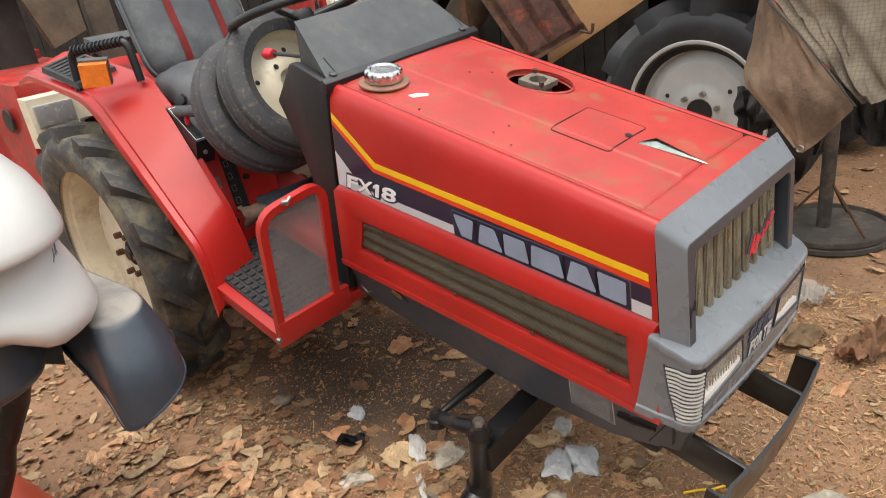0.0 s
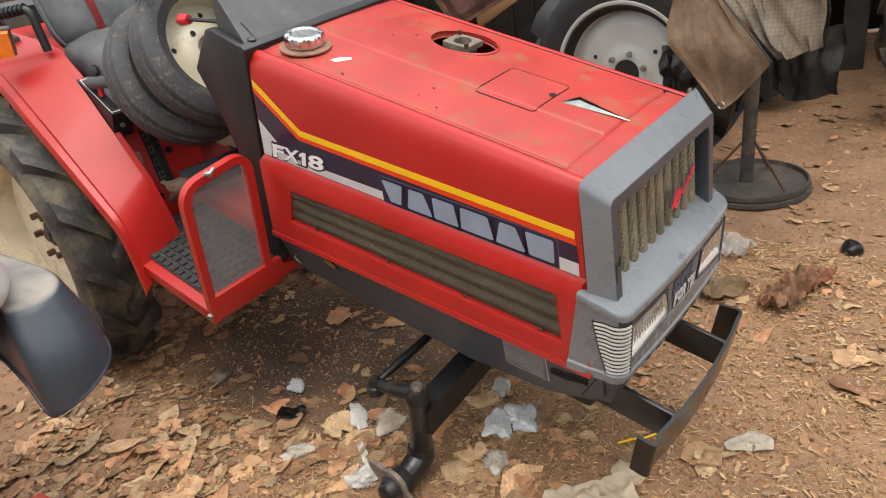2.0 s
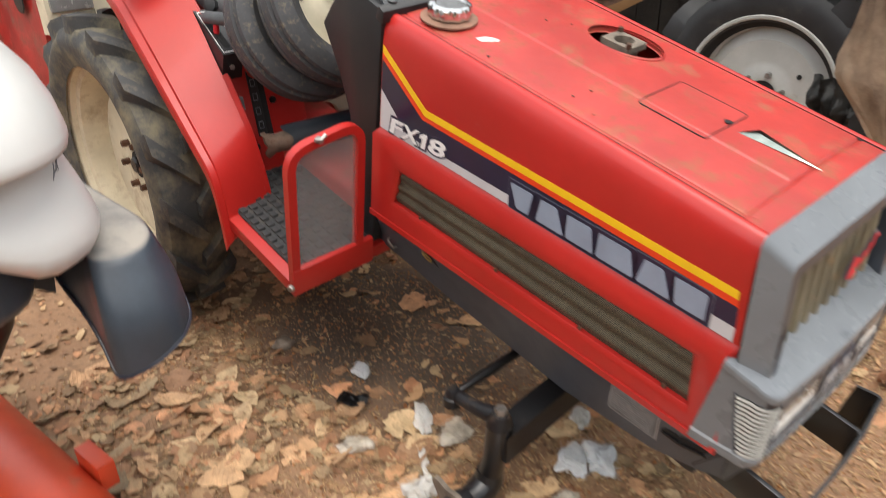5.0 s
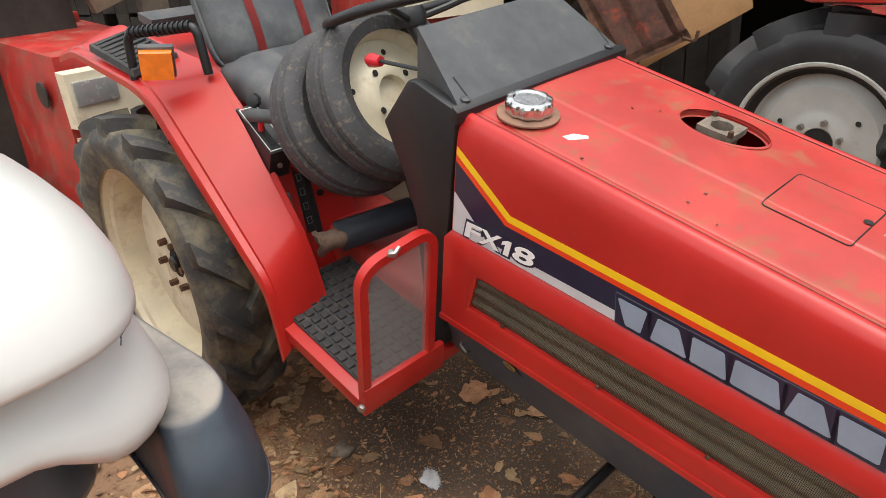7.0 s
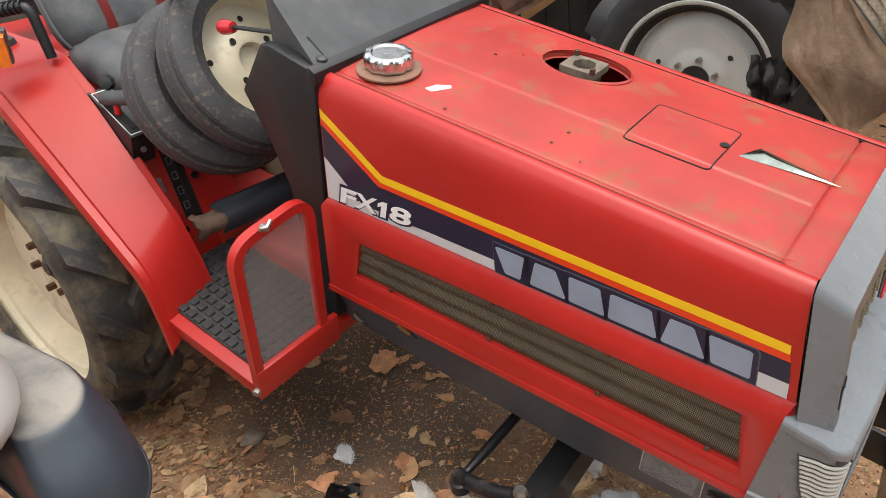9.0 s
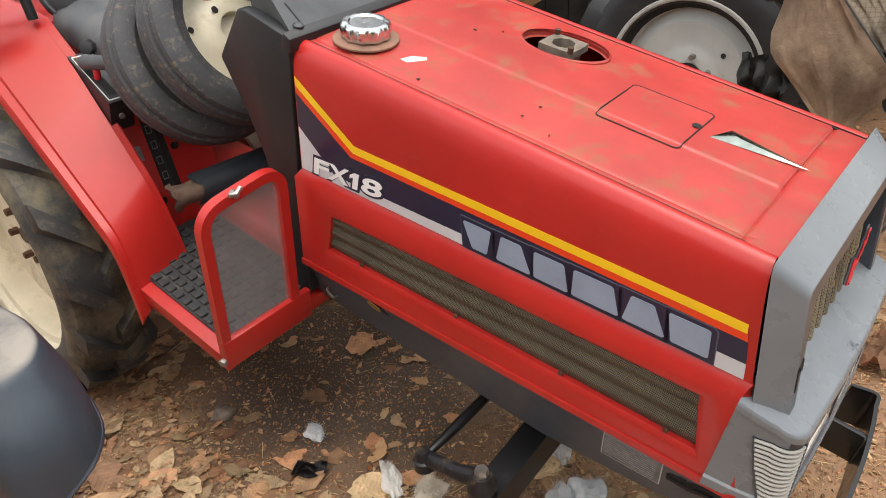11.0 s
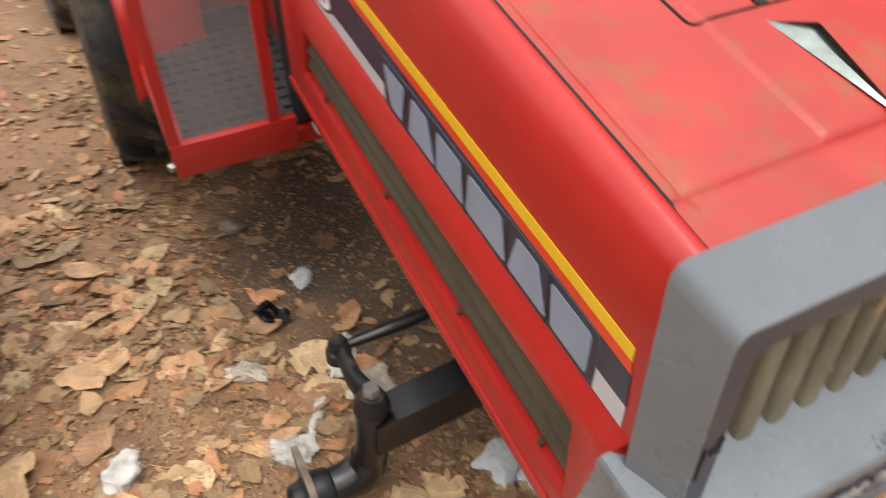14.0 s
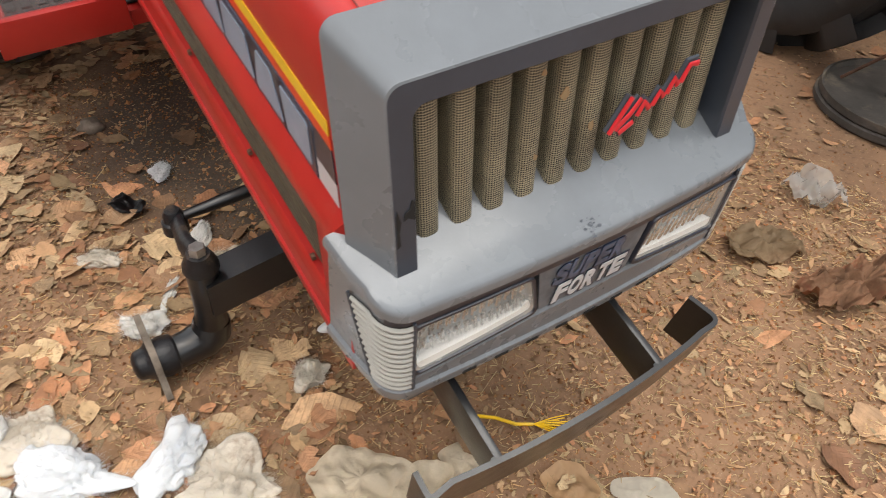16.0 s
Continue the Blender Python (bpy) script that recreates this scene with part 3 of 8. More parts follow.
    # dark seams along both shoulders
    for s in (-1, 1):
        bm = bmesh.new()
        for i in range(20):
            x0, x1 = 0.93 + i * 0.0457, 0.93 + (i + 1) * 0.0457
            hexa([(x0, flank(s, x0) - s * 0.0395, rail(x0) - 0.014), (x1, flank(s, x1) - s * 0.0395, rail(x1) - 0.014), (x1, flank(s, x1) - s * 0.034, rail(x1) - 0.014), (x0, flank(s, x0) - s * 0.034, rail(x0) - 0.014),
                  (x0, flank(s, x0) - s * 0.0395, rail(x0) - 0.0065), (x1, flank(s, x1) - s * 0.0395, rail(x1) - 0.0065), (x1, flank(s, x1) - s * 0.034, rail(x1) - 0.0065), (x0, flank(s, x0) - s * 0.034, rail(x0) - 0.0065)], bm)
        part("seam", bm, DARK, skin)
    # service flap with its groove
    def lid(inset, zup, mat, name, under):
        bm = bmesh.new()
        p = [(1.474, -0.036), (1.627, -0.037), (1.627, 0.110), (1.472, 0.112)]
        c = (sum(a for a, _ in p) / 4, sum(b for _, b in p) / 4)
        p = [(a + (c[0] - a) * inset, b + (c[1] - b) * inset) for a, b in p]
        p = [(v.x, v.y) for v in arc([*p, p[0], p[1]], 4, 0.014)[1:-1]]
        p = p[: len(p) - 0]
        n = []
        for q in p:
            if not n or math.hypot(q[0] - n[-1][0], q[1] - n[-1][1]) > 1e-5:
                n.append(q)
        if math.hypot(n[0][0] - n[-1][0], n[0][1] - n[-1][1]) < 1e-5:
            n.pop()
        vs = [bm.verts.new((a, b, top(a, b) + zup)) for a, b in n]
        bm.faces.new(vs)
        r = bmesh.ops.extrude_face_region(bm, geom=bm.faces[:])
        for v in r["geom"]:
            if isinstance(v, bmesh.types.BMVert):
                v.co.z -= 0.004
        return part(name, bm, mat, under)

    flap = lid(0.0, 0.0012, RED_TOP, "service_flap", tractor)
    line = [Vector((a, b, top(a, b) + 0.0006)) for a, b in ((v.x, v.y) for v in arc([(1.55, -0.0365), (1.627, -0.037), (1.627, 0.110), (1.472, 0.112), (1.474, -0.036), (1.55, -0.0366)], 5, 0.010))]
    fine = [line[0]]
    for a, b in zip(line, line[1:]):
        steps = max(1, int((b - a).length / 0.012))
        for k in range(1, steps + 1):
            p = a.lerp(b, k / steps)
            fine.append(Vector((p.x, p.y, top(p.x, p.y) + 0.0008)))
    part("flap_groove", tube(fine, 0.0013, 6), DARK, flap)
    bm = lathe([(0.0, 0.0), (0.008, 0.0)], (1.619, 0.050, top(1.62, 0.05) + 0.0022), (0, 0, 1), 14)
    part("finger_notch", bm, DARK, flap)
    rnd = random.Random(21)
    for k in range(7):
        x, y = rnd.uniform(1.0, 1.78), rnd.uniform(-0.17, 0.20)
        a = rnd.uniform(0, 6.28)
        part("dry_crumb", tube([(x, y, top(x, y) + 0.001), (x + 0.006 * math.cos(a), y + 0.006 * math.sin(a), top(x, y) + 0.003)], rnd.uniform(0.0008, 0.0020), 5), WOOD, skin)
    # chrome arrow emblem
    bm = bmesh.new()
    z = top(1.7, 0)
    a, b, c = (1.648, 0.034), (1.668, 0.082), (1.806, 0.046)
    base = [bm.verts.new((*p, z + 0.001)) for p in (a, b, c)]
    peak = bm.verts.new((1.684, 0.052, z + 0.008))
    bm.faces.new(base)
    for i in range(3):
        bm.faces.new((base[i], base[(i + 1) % 3], peak))
    part("hood_emblem", bm, EMBLEM, tractor, "chrome arrow-shaped hood emblem")
    # small torn sticker
    bm = prism([(1.108, -0.118), (1.126, -0.120), (1.146, -0.086), (1.136, -0.074), (1.118, -0.082)], "xy", top(1.14, -0.12) + 0.0005, top(1.14, -0.12) + 0.0014)
    part("torn_sticker", bm, WHITE_INK, tractor, "torn white sticker scrap")
    # filler neck and cap
    z = rail(1.0)
    bm = lathe([(0.064, 0.0), (0.064, 0.0035), (0.060, 0.005), (0.040, 0.006), (0.040, 0.012)], (1.008, -0.106, z - 0.003), (0, 0, 1), 36)
    neck = part("filler_neck", bm, NECK, tractor, "rust-stained filler neck ring")
    bm = lathe([(0.036, 0.006), (0.048, 0.009), (0.049, 0.014), (0.049, 0.030), (0.046, 0.035), (0.040, 0.037), (0.034, 0.0365), (0.031, 0.034), (0.0, 0.034)], (0, 0, 0), (0, 0, 1), 80)
    for v in bm.verts:
        r = math.hypot(v.co.x, v.co.y)
        if r > 0.035:
            k = 1 - 0.075 * abs(math.cos(5 * math.atan2(v.co.y, v.co.x))) ** 3
            v.co.x, v.co.y = v.co.x * k, v.co.y * k
        v.co += Vector((1.008, -0.106, z - 0.003))
    part("fuel_cap", bm, CAP, tractor, "chromed scalloped fuel cap", smooth=28)
    # exhaust stub seen through the hole
    bm = bmesh.new()
    zf = rail(1.27) + 0.004
    outer = [(1.288 + 0.046 * math.cos(t) * (1.16 if k % 2 else 0.86), 0.160 + 0.040 * math.sin(t) * (1.16 if k % 2 else 0.86)) for k, t in ((k, 2 * math.pi * k / 8) for k in range(8))]
    ring = [bm.verts.new((x, y, zf)) for x, y in outer]
    low = [bm.verts.new((x, y, zf - 0.014)) for x, y in outer]
    hole = [bm.verts.new((1.288 + 0.024 * math.cos(2 * math.pi * k / 8), 0.160 + 0.024 * math.sin(2 * math.pi * k / 8), zf)) for k in range(8)]
    deep = [bm.verts.new((v.co.x, v.co.y, zf - 0.06)) for v in hole]
    for k in range(8):
        j = (k + 1) % 8
        bm.faces.new((ring[k], ring[j], hole[j], hole[k]))
        bm.faces.new((ring[j], ring[k], low[k], low[j]))
        bm.faces.new((hole[k], hole[j], deep[j], deep[k]))
    stub = part("exhaust_flange", bm, GASKET, tractor, "rough cast exhaust flange")
    for x, y in ((1.254, 0.190), (1.322, 0.130)):
        part("bolt", lathe([(0.006, 0.0), (0.006, 0.012), (0, 0.012)], (x, y, zf - 0.002), (0, 0, 1), 8), RUST, stub)
    part("exhaust_pipe", lathe([(0.040, -0.25), (0.036, -0.015)], (1.288, 0.160, zf), (0, 0, 1), 16), RUST, stub)
    # closed engine bay: black boxes stand in for its deep shade
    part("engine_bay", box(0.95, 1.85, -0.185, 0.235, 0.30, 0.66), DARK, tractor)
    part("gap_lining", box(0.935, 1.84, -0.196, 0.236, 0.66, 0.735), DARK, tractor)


def stretched(name, ch, xs, zs, y, rise, mat, under, lean=0.0):
    """One printed character on the near flank, drawn to an exact width and height and following the stripe."""
    ob = words(name, ch, 0.1, Matrix(), mat, under, 0.004, offset=0.0025)
    co = [v.co.copy() for v in ob.data.vertices]
    a, b = min(c.x for c in co), max(c.x for c in co)
    e, f = min(c.y for c in co), max(c.y for c in co)
    for v, c in zip(ob.data.vertices, co):
        u, w = (c.x - a) / (b - a), (c.y - e) / (f - e)
        x = xs[0] + (xs[1] - xs[0]) * u + lean * w
        v.co = Vector((x, y + (-0.0004 if c.z > 0 else 0.0004), zs[0] + (zs[1] - zs[0]) * w + rise * (x - xs[0])))
    ob.data.flip_normals()
    return ob


def decals():
    y = MID - SIDE
    th = 0.0008

    def plate(name, pts, d, mat):
        return part(name, prism(pts, "xz", y + 0.0008 - d, y + 0.0008 - d - th), mat, tractor)

    def zb(x):
        return crease(x) + 0.002

    plate("silver_stripe", [(0.929, zb(0.929)), (1.871, zb(1.871)), (1.866, 0.634), (1.147, 0.575), (1.03, 0.566), (0.929, 0.640)], 0.0012, SILVER)
    plate("navy_stripe", [(0.929, 0.640), (1.03, 0.566), (1.147, 0.575), (1.866, 0.634), (1.8565, 0.671), (1.078, 0.629), (0.929, 0.713)], 0.0012, NAVY)
    plate("orange_stripe", [(0.929, 0.7135), (1.078, 0.6295), (1.8565, 0.6715), (1.8515, 0.6840), (1.0845, 0.6410), (0.929, 0.7285)], 0.0012, ORANGE_INK)
    plate("yellow_stripe", [(0.929, 0.729), (1.085, 0.6415), (1.851, 0.6845), (1.848, 0.700), (1.088, 0.658), (0.929, 0.748)], 0.0012, YELLOW)
    for grow, mat, d, name in ((0.0058, NAVY, 0.0024, "letter_outline"), (0.0, WHITE_INK, 0.0034, "model_letters")):
        for ch, a, b in (("F", 0.967, 1.012), ("X", 1.010, 1.070), ("8", 1.105, 1.160)):
            base = 0.5455 + 0.132 * (a - 0.967)
            stretched(name, ch, (a - grow, b + grow), (base - grow, base + 0.0385 + grow), y + 0.0008 - d, 0.132, mat, tractor, 0.006 + grow * 0.3)
        base = 0.5455 + 0.132 * (1.072 - 0.967)
        one = [(1.0815 - grow, -grow), (1.0960 + grow, -grow), (1.0960 + grow, 0.0385 + grow), (1.0840 - grow * 0.3, 0.0385 + grow), (1.0720 - grow, 0.0315 + grow * 0.5), (1.0720 - grow, 0.0225 - grow * 0.6), (1.0815 - grow, 0.0270 - grow * 0.6)]
        plate(name, [(px + (0.006 + grow * 0.3) * (pz / 0.0385), base + pz + 0.132 * (px - 1.072)) for px, pz in one], d + 0.0002, mat)
    # maker's mark kept as six plain slanted blocks with wedge cuts
    x0, gap = 1.366, 0.007
    xa = x0
    for k, w in enumerate((0.060, 0.070, 0.066, 0.084, 0.070, 0.064)):
        zl = 0.5755 + 0.078 * (xa - x0)
        h, lean, rise = 0.050, -0.012, 0.078 * w
        xb = xa + w

        def corner(u, v, g=0.0):
            """Point in the slanted block: u along, v up, both 0 to 1, grown outwards by g."""
            return (xa + w * u + lean * (v - 0.4) + math.copysign(g, u - 0.5), zl + rise * u + h * v + math.copysign(g, v - 0.5))

        plate("block_border", [corner(0, 0, 0.0085), corner(1, 0, 0.0085), corner(1, 0.9, 0.0085), corner(0.92, 1, 0.0085), corner(0.04, 1, 0.0085), corner(0, 0.9, 0.0085)], 0.0018, LETTER_EDGE)
        plate("block_outline", [corner(0, 0, 0.0068), corner(1, 0, 0.0068), corner(1, 0.9, 0.0068), corner(0.92, 1, 0.0068), corner(0.04, 1, 0.0068), corner(0, 0.9, 0.0068)], 0.0024, NAVY)
        lo, hi = ((0.22, 0.0), (0.0, 0.20), (0.0, 0.06), (0.0, 0.08), (0.0, 0.22), (0.04, 0.0))[k]
        c = 0.05
        shape = [corner(lo + c, 0), corner(1 - lo - c, 0), corner(1 - lo, c), corner(1 - hi, 1 - c), corner(1 - hi - c, 1), corner(hi + c, 1), corner(hi, 1 - c), corner(lo, c)]
        plate("plain_block", shape, 0.0034, LETTER)
        xa = xb + gap


def tuck(x, z):
    """How far the panel leans in towards its rear lower corner."""
    return 0.004 * max(0.0, min(1.0, (0.512 - z) / 0.23)) * max(0.0, min(1.0, (1.9 - x) / 1.0))


def side_screens():
    for s in (-1, 1):
        y0, y1 = (-0.223, -0.235) if s < 0 else (0.268, 0.280)
        o = [(0.912, 0.284), (1.932, 0.386), (1.880, 0.585), (0.914, 0.517)]
        i = [(0.997, 0.355), (1.853, 0.424), (1.826, 0.537), (1.015, 0.456)]
        bm = bmesh.new()

        def loop(p, y, g=0.0):
            c = (sum(a for a, _ in p) / 4, sum(b for _, b in p) / 4)
            return [bm.verts.new((a + (g if a < c[0] else -g), y, b + (g if b < c[1] else -g))) for a, b in p]

        a = loop(o, y1)
        b = loop([(i[0][0] - 0.012, i[0][1] - 0.012), (i[1][0] + 0.012, i[1][1] - 0.012), (i[2][0] + 0.012, i[2][1] + 0.012), (i[3][0] - 0.012, i[3][1] + 0.012)], y1)
        c = loop(i, y1 - s * 0.008)
        d = loop(i, y1 - s * 0.020)
        e = loop([(0.912, 0.284), (1.932, 0.386), (nose_edge(0.61), 0.603), (0.926, 0.537)], y0 - s * 0.002)
        for p, q in ((a, b), (b, c), (c, d)):
            for k in range(4):
                j = (k + 1) % 4
                bm.faces.new((p[k], p[j], q[j], q[k]))
        for k in range(4):
            j = (k + 1) % 4
            bm.faces.new((e[k], e[j], a[j], a[k]))
        bevel(bm, 0.004, 2, 20)
        panel = part("side_panel", bm, RED, tractor, "red side panel framing a wire screen")
        # bottom lip
        bm = hexa([(0.910, y0, 0.272), (1.934, y0, 0.375), (1.934, y1 + s * 0.004, 0.375), (0.910, y1 + s * 0.004, 0.272),
                   (0.910, y0, 0.287), (1.934, y0, 0.390), (1.934, y1 + s * 0.004, 0.390), (0.910, y1 + s * 0.004, 0.287)])
        bevel(bm, 0.004, 2)
        part("panel_lip", bm, RED, panel)
        # corrugated screen: three flutes
        bm = bmesh.new()
        uv = bm.loops.layers.uv.new("UVMap")
        rows = []
        n = 36
        for k in range(n + 1):
            v = k / n
            bulge = 0.006 * (0.5 - 0.5 * math.cos(2 * math.pi * v * 3))
            row = []
            for h in range(2):
                p0 = (i[0][0] + (i[1][0] - i[0][0]) * h, i[0][1] + (i[1][1] - i[0][1]) * h)
                p1 = (i[3][0] + (i[2][0] - i[3][0]) * h, i[3][1] + (i[2][1] - i[3][1]) * h)
                row.append(bm.verts.new((p0[0] + (p1[0] - p0[0]) * v, y1 - s * (0.018 - bulge), p0[1] + (p1[1] - p0[1]) * v)))
            rows.append(row)
        for a2, b2 in zip(rows, rows[1:]):
            f = bm.faces.new((a2[0], a2[1], b2[1], b2[0]))
            for lp in f.loops:
                lp[uv].uv = (lp.vert.co.x, lp.vert.co.z)
        part("wire_screen", bm, MESH, panel, "dusty brown perforated screen with three flutes")
        for x in (1.10, 1.36, 1.60, 1.80):
            for zz in (0.361 + 0.081 * (x - 1.0), 0.452 + 0.100 * (x - 1.0)):
                part("clip_bolt", bolt((x, y1 - s * 0.012, zz), (0, s, 0), 0.005, 0.005), RUST, panel)
        for ob in (panel, *panel.children):
            for v in ob.data.vertices:
                v.co.y -= s * tuck(v.co.x, v.co.z)


def chassis():
    def lip_z(x):
        return 0.280 + 0.1006 * (x - 0.912)

    for s in (-1, 1):
        def at(x, z, d):
            return (x, (MID if s < 0 else 0.045) + s * (0.229 - 0.3 * (lip_z(x) - z) + d), z)

        def slab(pts, d0, d1, bm=None):
            bm = bm or bmesh.new()
            lo = [bm.verts.new(at(x, z, d0)) for x, z in pts]
            hi = [bm.verts.new(at(x, z, d1)) for x, z in pts]
            bm.faces.new(lo)
            bm.faces.new(hi[::-1])
            for k in range(len(pts)):
                j = (k + 1) % len(pts)
                bm.faces.new((lo[k], hi[k], hi[j], lo[j]))
            return bm

        top = [(0.90 + 0.105 * k, lip_z(0.90 + 0.105 * k) + 0.004) for k in range(11)]
        bm = slab([(0.885, 0.150), (1.20, 0.138), (1.569, 0.142), (1.809, 0.196), (1.925, 0.262), (1.955, 0.300), (1.955, 0.376)] + top[::-1][1:], -0.012, 0.0)
        bevel(bm, 0.004, 2, 50)
        cover = part("lower_cover", bm, GREY_DARK, tractor, "dark grey lower cover below the side panel")
        if s < 0:
            part("caution_plate", slab([(1.700, 0.232), (1.818, 0.246), (1.816, 0.358), (1.704, 0.350)], 0.0002, 0.0012), SILVER, cover, "grey caution plate with unreadable small print")
            part("plate_face", slab([(1.702, 0.2345), (1.816, 0.248), (1.8142, 0.3555), (1.7058, 0.3475)], 0.0012, 0.0016), PLATE, cover)
            bm = bmesh.new()
            for r in range(12):
                z0 = 0.3405 - r * 0.0084
                xl = 1.709 - r * 0.0004
                seg = 1.0 if r else 0.6
                slab([(xl, z0 - 0.0016), (xl + 0.100 * seg, z0 + 0.0080 * seg - 0.0016), (xl + 0.100 * seg, z0 + 0.0080 * seg), (xl, z0)], 0.0016, 0.0020, bm)
            part("print_bars", bm, PLATE_INK, cover)
            hole = [(v.x, v.y) for v in arc([(1.87, 0.311), (1.915, 0.326), (1.925, 0.350), (1.83, 0.318), (1.822, 0.300), (1.869, 0.3108)], 4, 0.010)]
            part("slot_recess", slab(hole, -0.002, 0.0012), DARK, cover)
            part("slot_lip", tube([Vector(at(1.828, 0.300, 0.003)), Vector(at(1.87, 0.310, 0.007)), Vector(at(1.918, 0.328, 0.003))], 0.004, 8), BLACK, cover)
            part("seam", slab([(1.900, 0.262), (1.903, 0.262), (1.942, 0.368), (1.939, 0.368)], 0.0, 0.001), DARK, cover)
            ax = (0, -1, -0.3)
            part("slot_hole", slab([(1.112, 0.283), (1.124, 0.284), (1.146, 0.274), (1.168, 0.250), (1.160, 0.250), (1.134, 0.258), (1.120, 0.268)], 0.0, 0.0008), DARK, cover)
            ring = [Vector(at(1.133 + 0.016 * math.cos(t), 0.265 + 0.017 * math.sin(t), 0.006 + 0.004 * math.sin(t))) for t in (math.pi * 2 * k / 14 for k in range(13))]
            part("brass_wire_loop", tube(ring, 0.0022, 6), material("brass", (0.55, 0.40, 0.14), 0.35, 0.9), cover)
            hook = arc([at(0.962, 0.205, 0), at(0.966, 0.205, 0.012), at(0.985, 0.188, 0.012), at(0.985, 0.186, 0)], 3, 0.006)
            part("side_hook", tube(hook, 0.003, 6), STEEL, cover)
            part("latch_recess", slab([(0.925, 0.264), (1.004, 0.258), (1.006, 0.268), (0.927, 0.274)], 0.0, 0.0012), DARK, cover)
    bm = box(0.95, 1.90, -0.12, 0.126, 0.14, 0.30)
    bevel(bm, 0.02, 2)
    part("engine_block", bm, GREASY, tractor, "oily black engine underside")
    bm = box(0.0, 0.80, -0.13, 0.136, 0.02, 0.25)
    bevel(bm, 0.04, 3)
    part("gearbox", bm, RED_OLD, tractor, "red gearbox housing below the seat")
    bm = lathe([(0.06, -0.40), (0.075, -0.20), (0.10, -0.15), (0.10, 0.15), (0.075, 0.20), (0.06, 0.40)], (-0.126, MID, -0.032), (0, 1, 0), 20, caps=True)
    part("rear_axle_housing", bm, RED_OLD, tractor)


def front_end():
    # raked grey grille surround
    def xf(z):
        return 1.898 + 0.22 * (0.77 - z)

    bm = bmesh.new()
    yo0, yo1, yi0, yi1 = -0.200, 0.264, -0.1735, 0.237
    zt, zi, zb = 0.772, 0.746, 0.560
    z_rear = 0.806
    def bend(cy, cz, r, a0, a1, n=5):
        return [(cy + r * math.cos(radians(a0 + (a1 - a0) * k / n)), cz + r * math.sin(radians(a0 + (a1 - a0) * k / n))) for k in range(n + 1)]

    out = [(yo0, zb)] + bend(yo0 + 0.015, zt - 0.015, 0.015, 180, 90) + bend(yo1 - 0.015, zt - 0.015, 0.015, 90, 0) + [(yo1, zb)]
    inn = [(yi0, zb)] + bend(yi0 + 0.014, zi - 0.014, 0.014, 180, 90) + bend(yi1 - 0.014, zi - 0.014, 0.014, 90, 0) + [(yi1, zb)]

    def ring(pts, dx, dy, dz, rear=False):
        vs = []
        for y, z in pts:
            z2 = z + dz * (1 if z > 0.7 else 0)
            x = nose_edge(z2) + 0.003 if rear else xf(z) + dx
            vs.append(bm.verts.new((x, y + dy * (1 if y < 0 else -1 if not rear else -0.6), z2)))
        return vs

    rings = [ring(out, 0, -0.0285, z_rear - zt, True), ring(out, -0.0040, 0, 0.0010), ring(out, -0.0012, 0.0008, -0.0006), ring(out, 0.0, 0.0026, -0.0026), ring(inn, 0.0, -0.002, 0.002), ring(inn, -0.003, 0, 0), ring(inn, -0.058, 0, 0)]
    for a, b in zip(rings[:4], rings[1:4]):
        for k in range(len(a) - 1):
            bm.faces.new((a[k], a[k + 1], b[k + 1], b[k]))
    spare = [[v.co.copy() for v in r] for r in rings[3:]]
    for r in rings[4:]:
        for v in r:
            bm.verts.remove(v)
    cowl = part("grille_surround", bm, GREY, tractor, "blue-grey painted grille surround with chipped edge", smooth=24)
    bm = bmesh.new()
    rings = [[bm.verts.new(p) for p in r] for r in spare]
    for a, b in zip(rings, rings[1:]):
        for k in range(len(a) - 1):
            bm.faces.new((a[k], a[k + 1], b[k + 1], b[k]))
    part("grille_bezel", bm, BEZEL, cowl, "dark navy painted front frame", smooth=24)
    # black plate stands in for the deep shade behind the fins
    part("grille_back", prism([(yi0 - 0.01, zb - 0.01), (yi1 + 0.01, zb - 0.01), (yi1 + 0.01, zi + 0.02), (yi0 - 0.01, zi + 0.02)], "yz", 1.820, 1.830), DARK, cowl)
    # paint chips on the column
    for pts in ([(-0.1955, 0.602), (-0.1925, 0.606), (-0.1932, 0.622), (-0.1912, 0.634), (-0.1945, 0.648), (-0.1955, 0.640)], [(-0.1880, 0.634), (-0.1840, 0.636), (-0.1765, 0.631), (-0.1760, 0.652), (-0.1790, 0.655), (-0.1820, 0.645), (-0.1868, 0.642)]):
        bm = prism(pts, "yz", 0, 0.001)
        for v in bm.verts:
            v.co.x += xf(v.co.z) + 0.0006 - (0.0008 if v.co.y < -0.195 else 0)
        part("paint_chip", bm, DARK, cowl)
    # ten folded wire-screen fins with flat fronts
    n = 10
    for k in range(n):
        c = yi0 + 0.0265 + k * (yi1 - yi0 - 0.053) / (n - 1)
        bm = bmesh.new()
        uv = bm.loops.layers.uv.new("UVMap")
        pts = [(-0.0195, 0.000), (-0.0150, 0.0015), (-0.0138, 0.006), (-0.0130, 0.024), (-0.0122, 0.0325), (-0.0095, 0.0362), (-0.0045, 0.0377), (0.0045, 0.0377), (0.0095, 0.0362), (0.0122, 0.0325), (0.0130, 0.024), (0.0138, 0.006), (0.0150, 0.0015), (0.0195, 0.000)]
        lo, hi = [], []
        run = [0.0]
        for a, b in zip(pts, pts[1:]):
            run.append(run[-1] + math.hypot(a[0] - b[0], a[1] - b[1]))
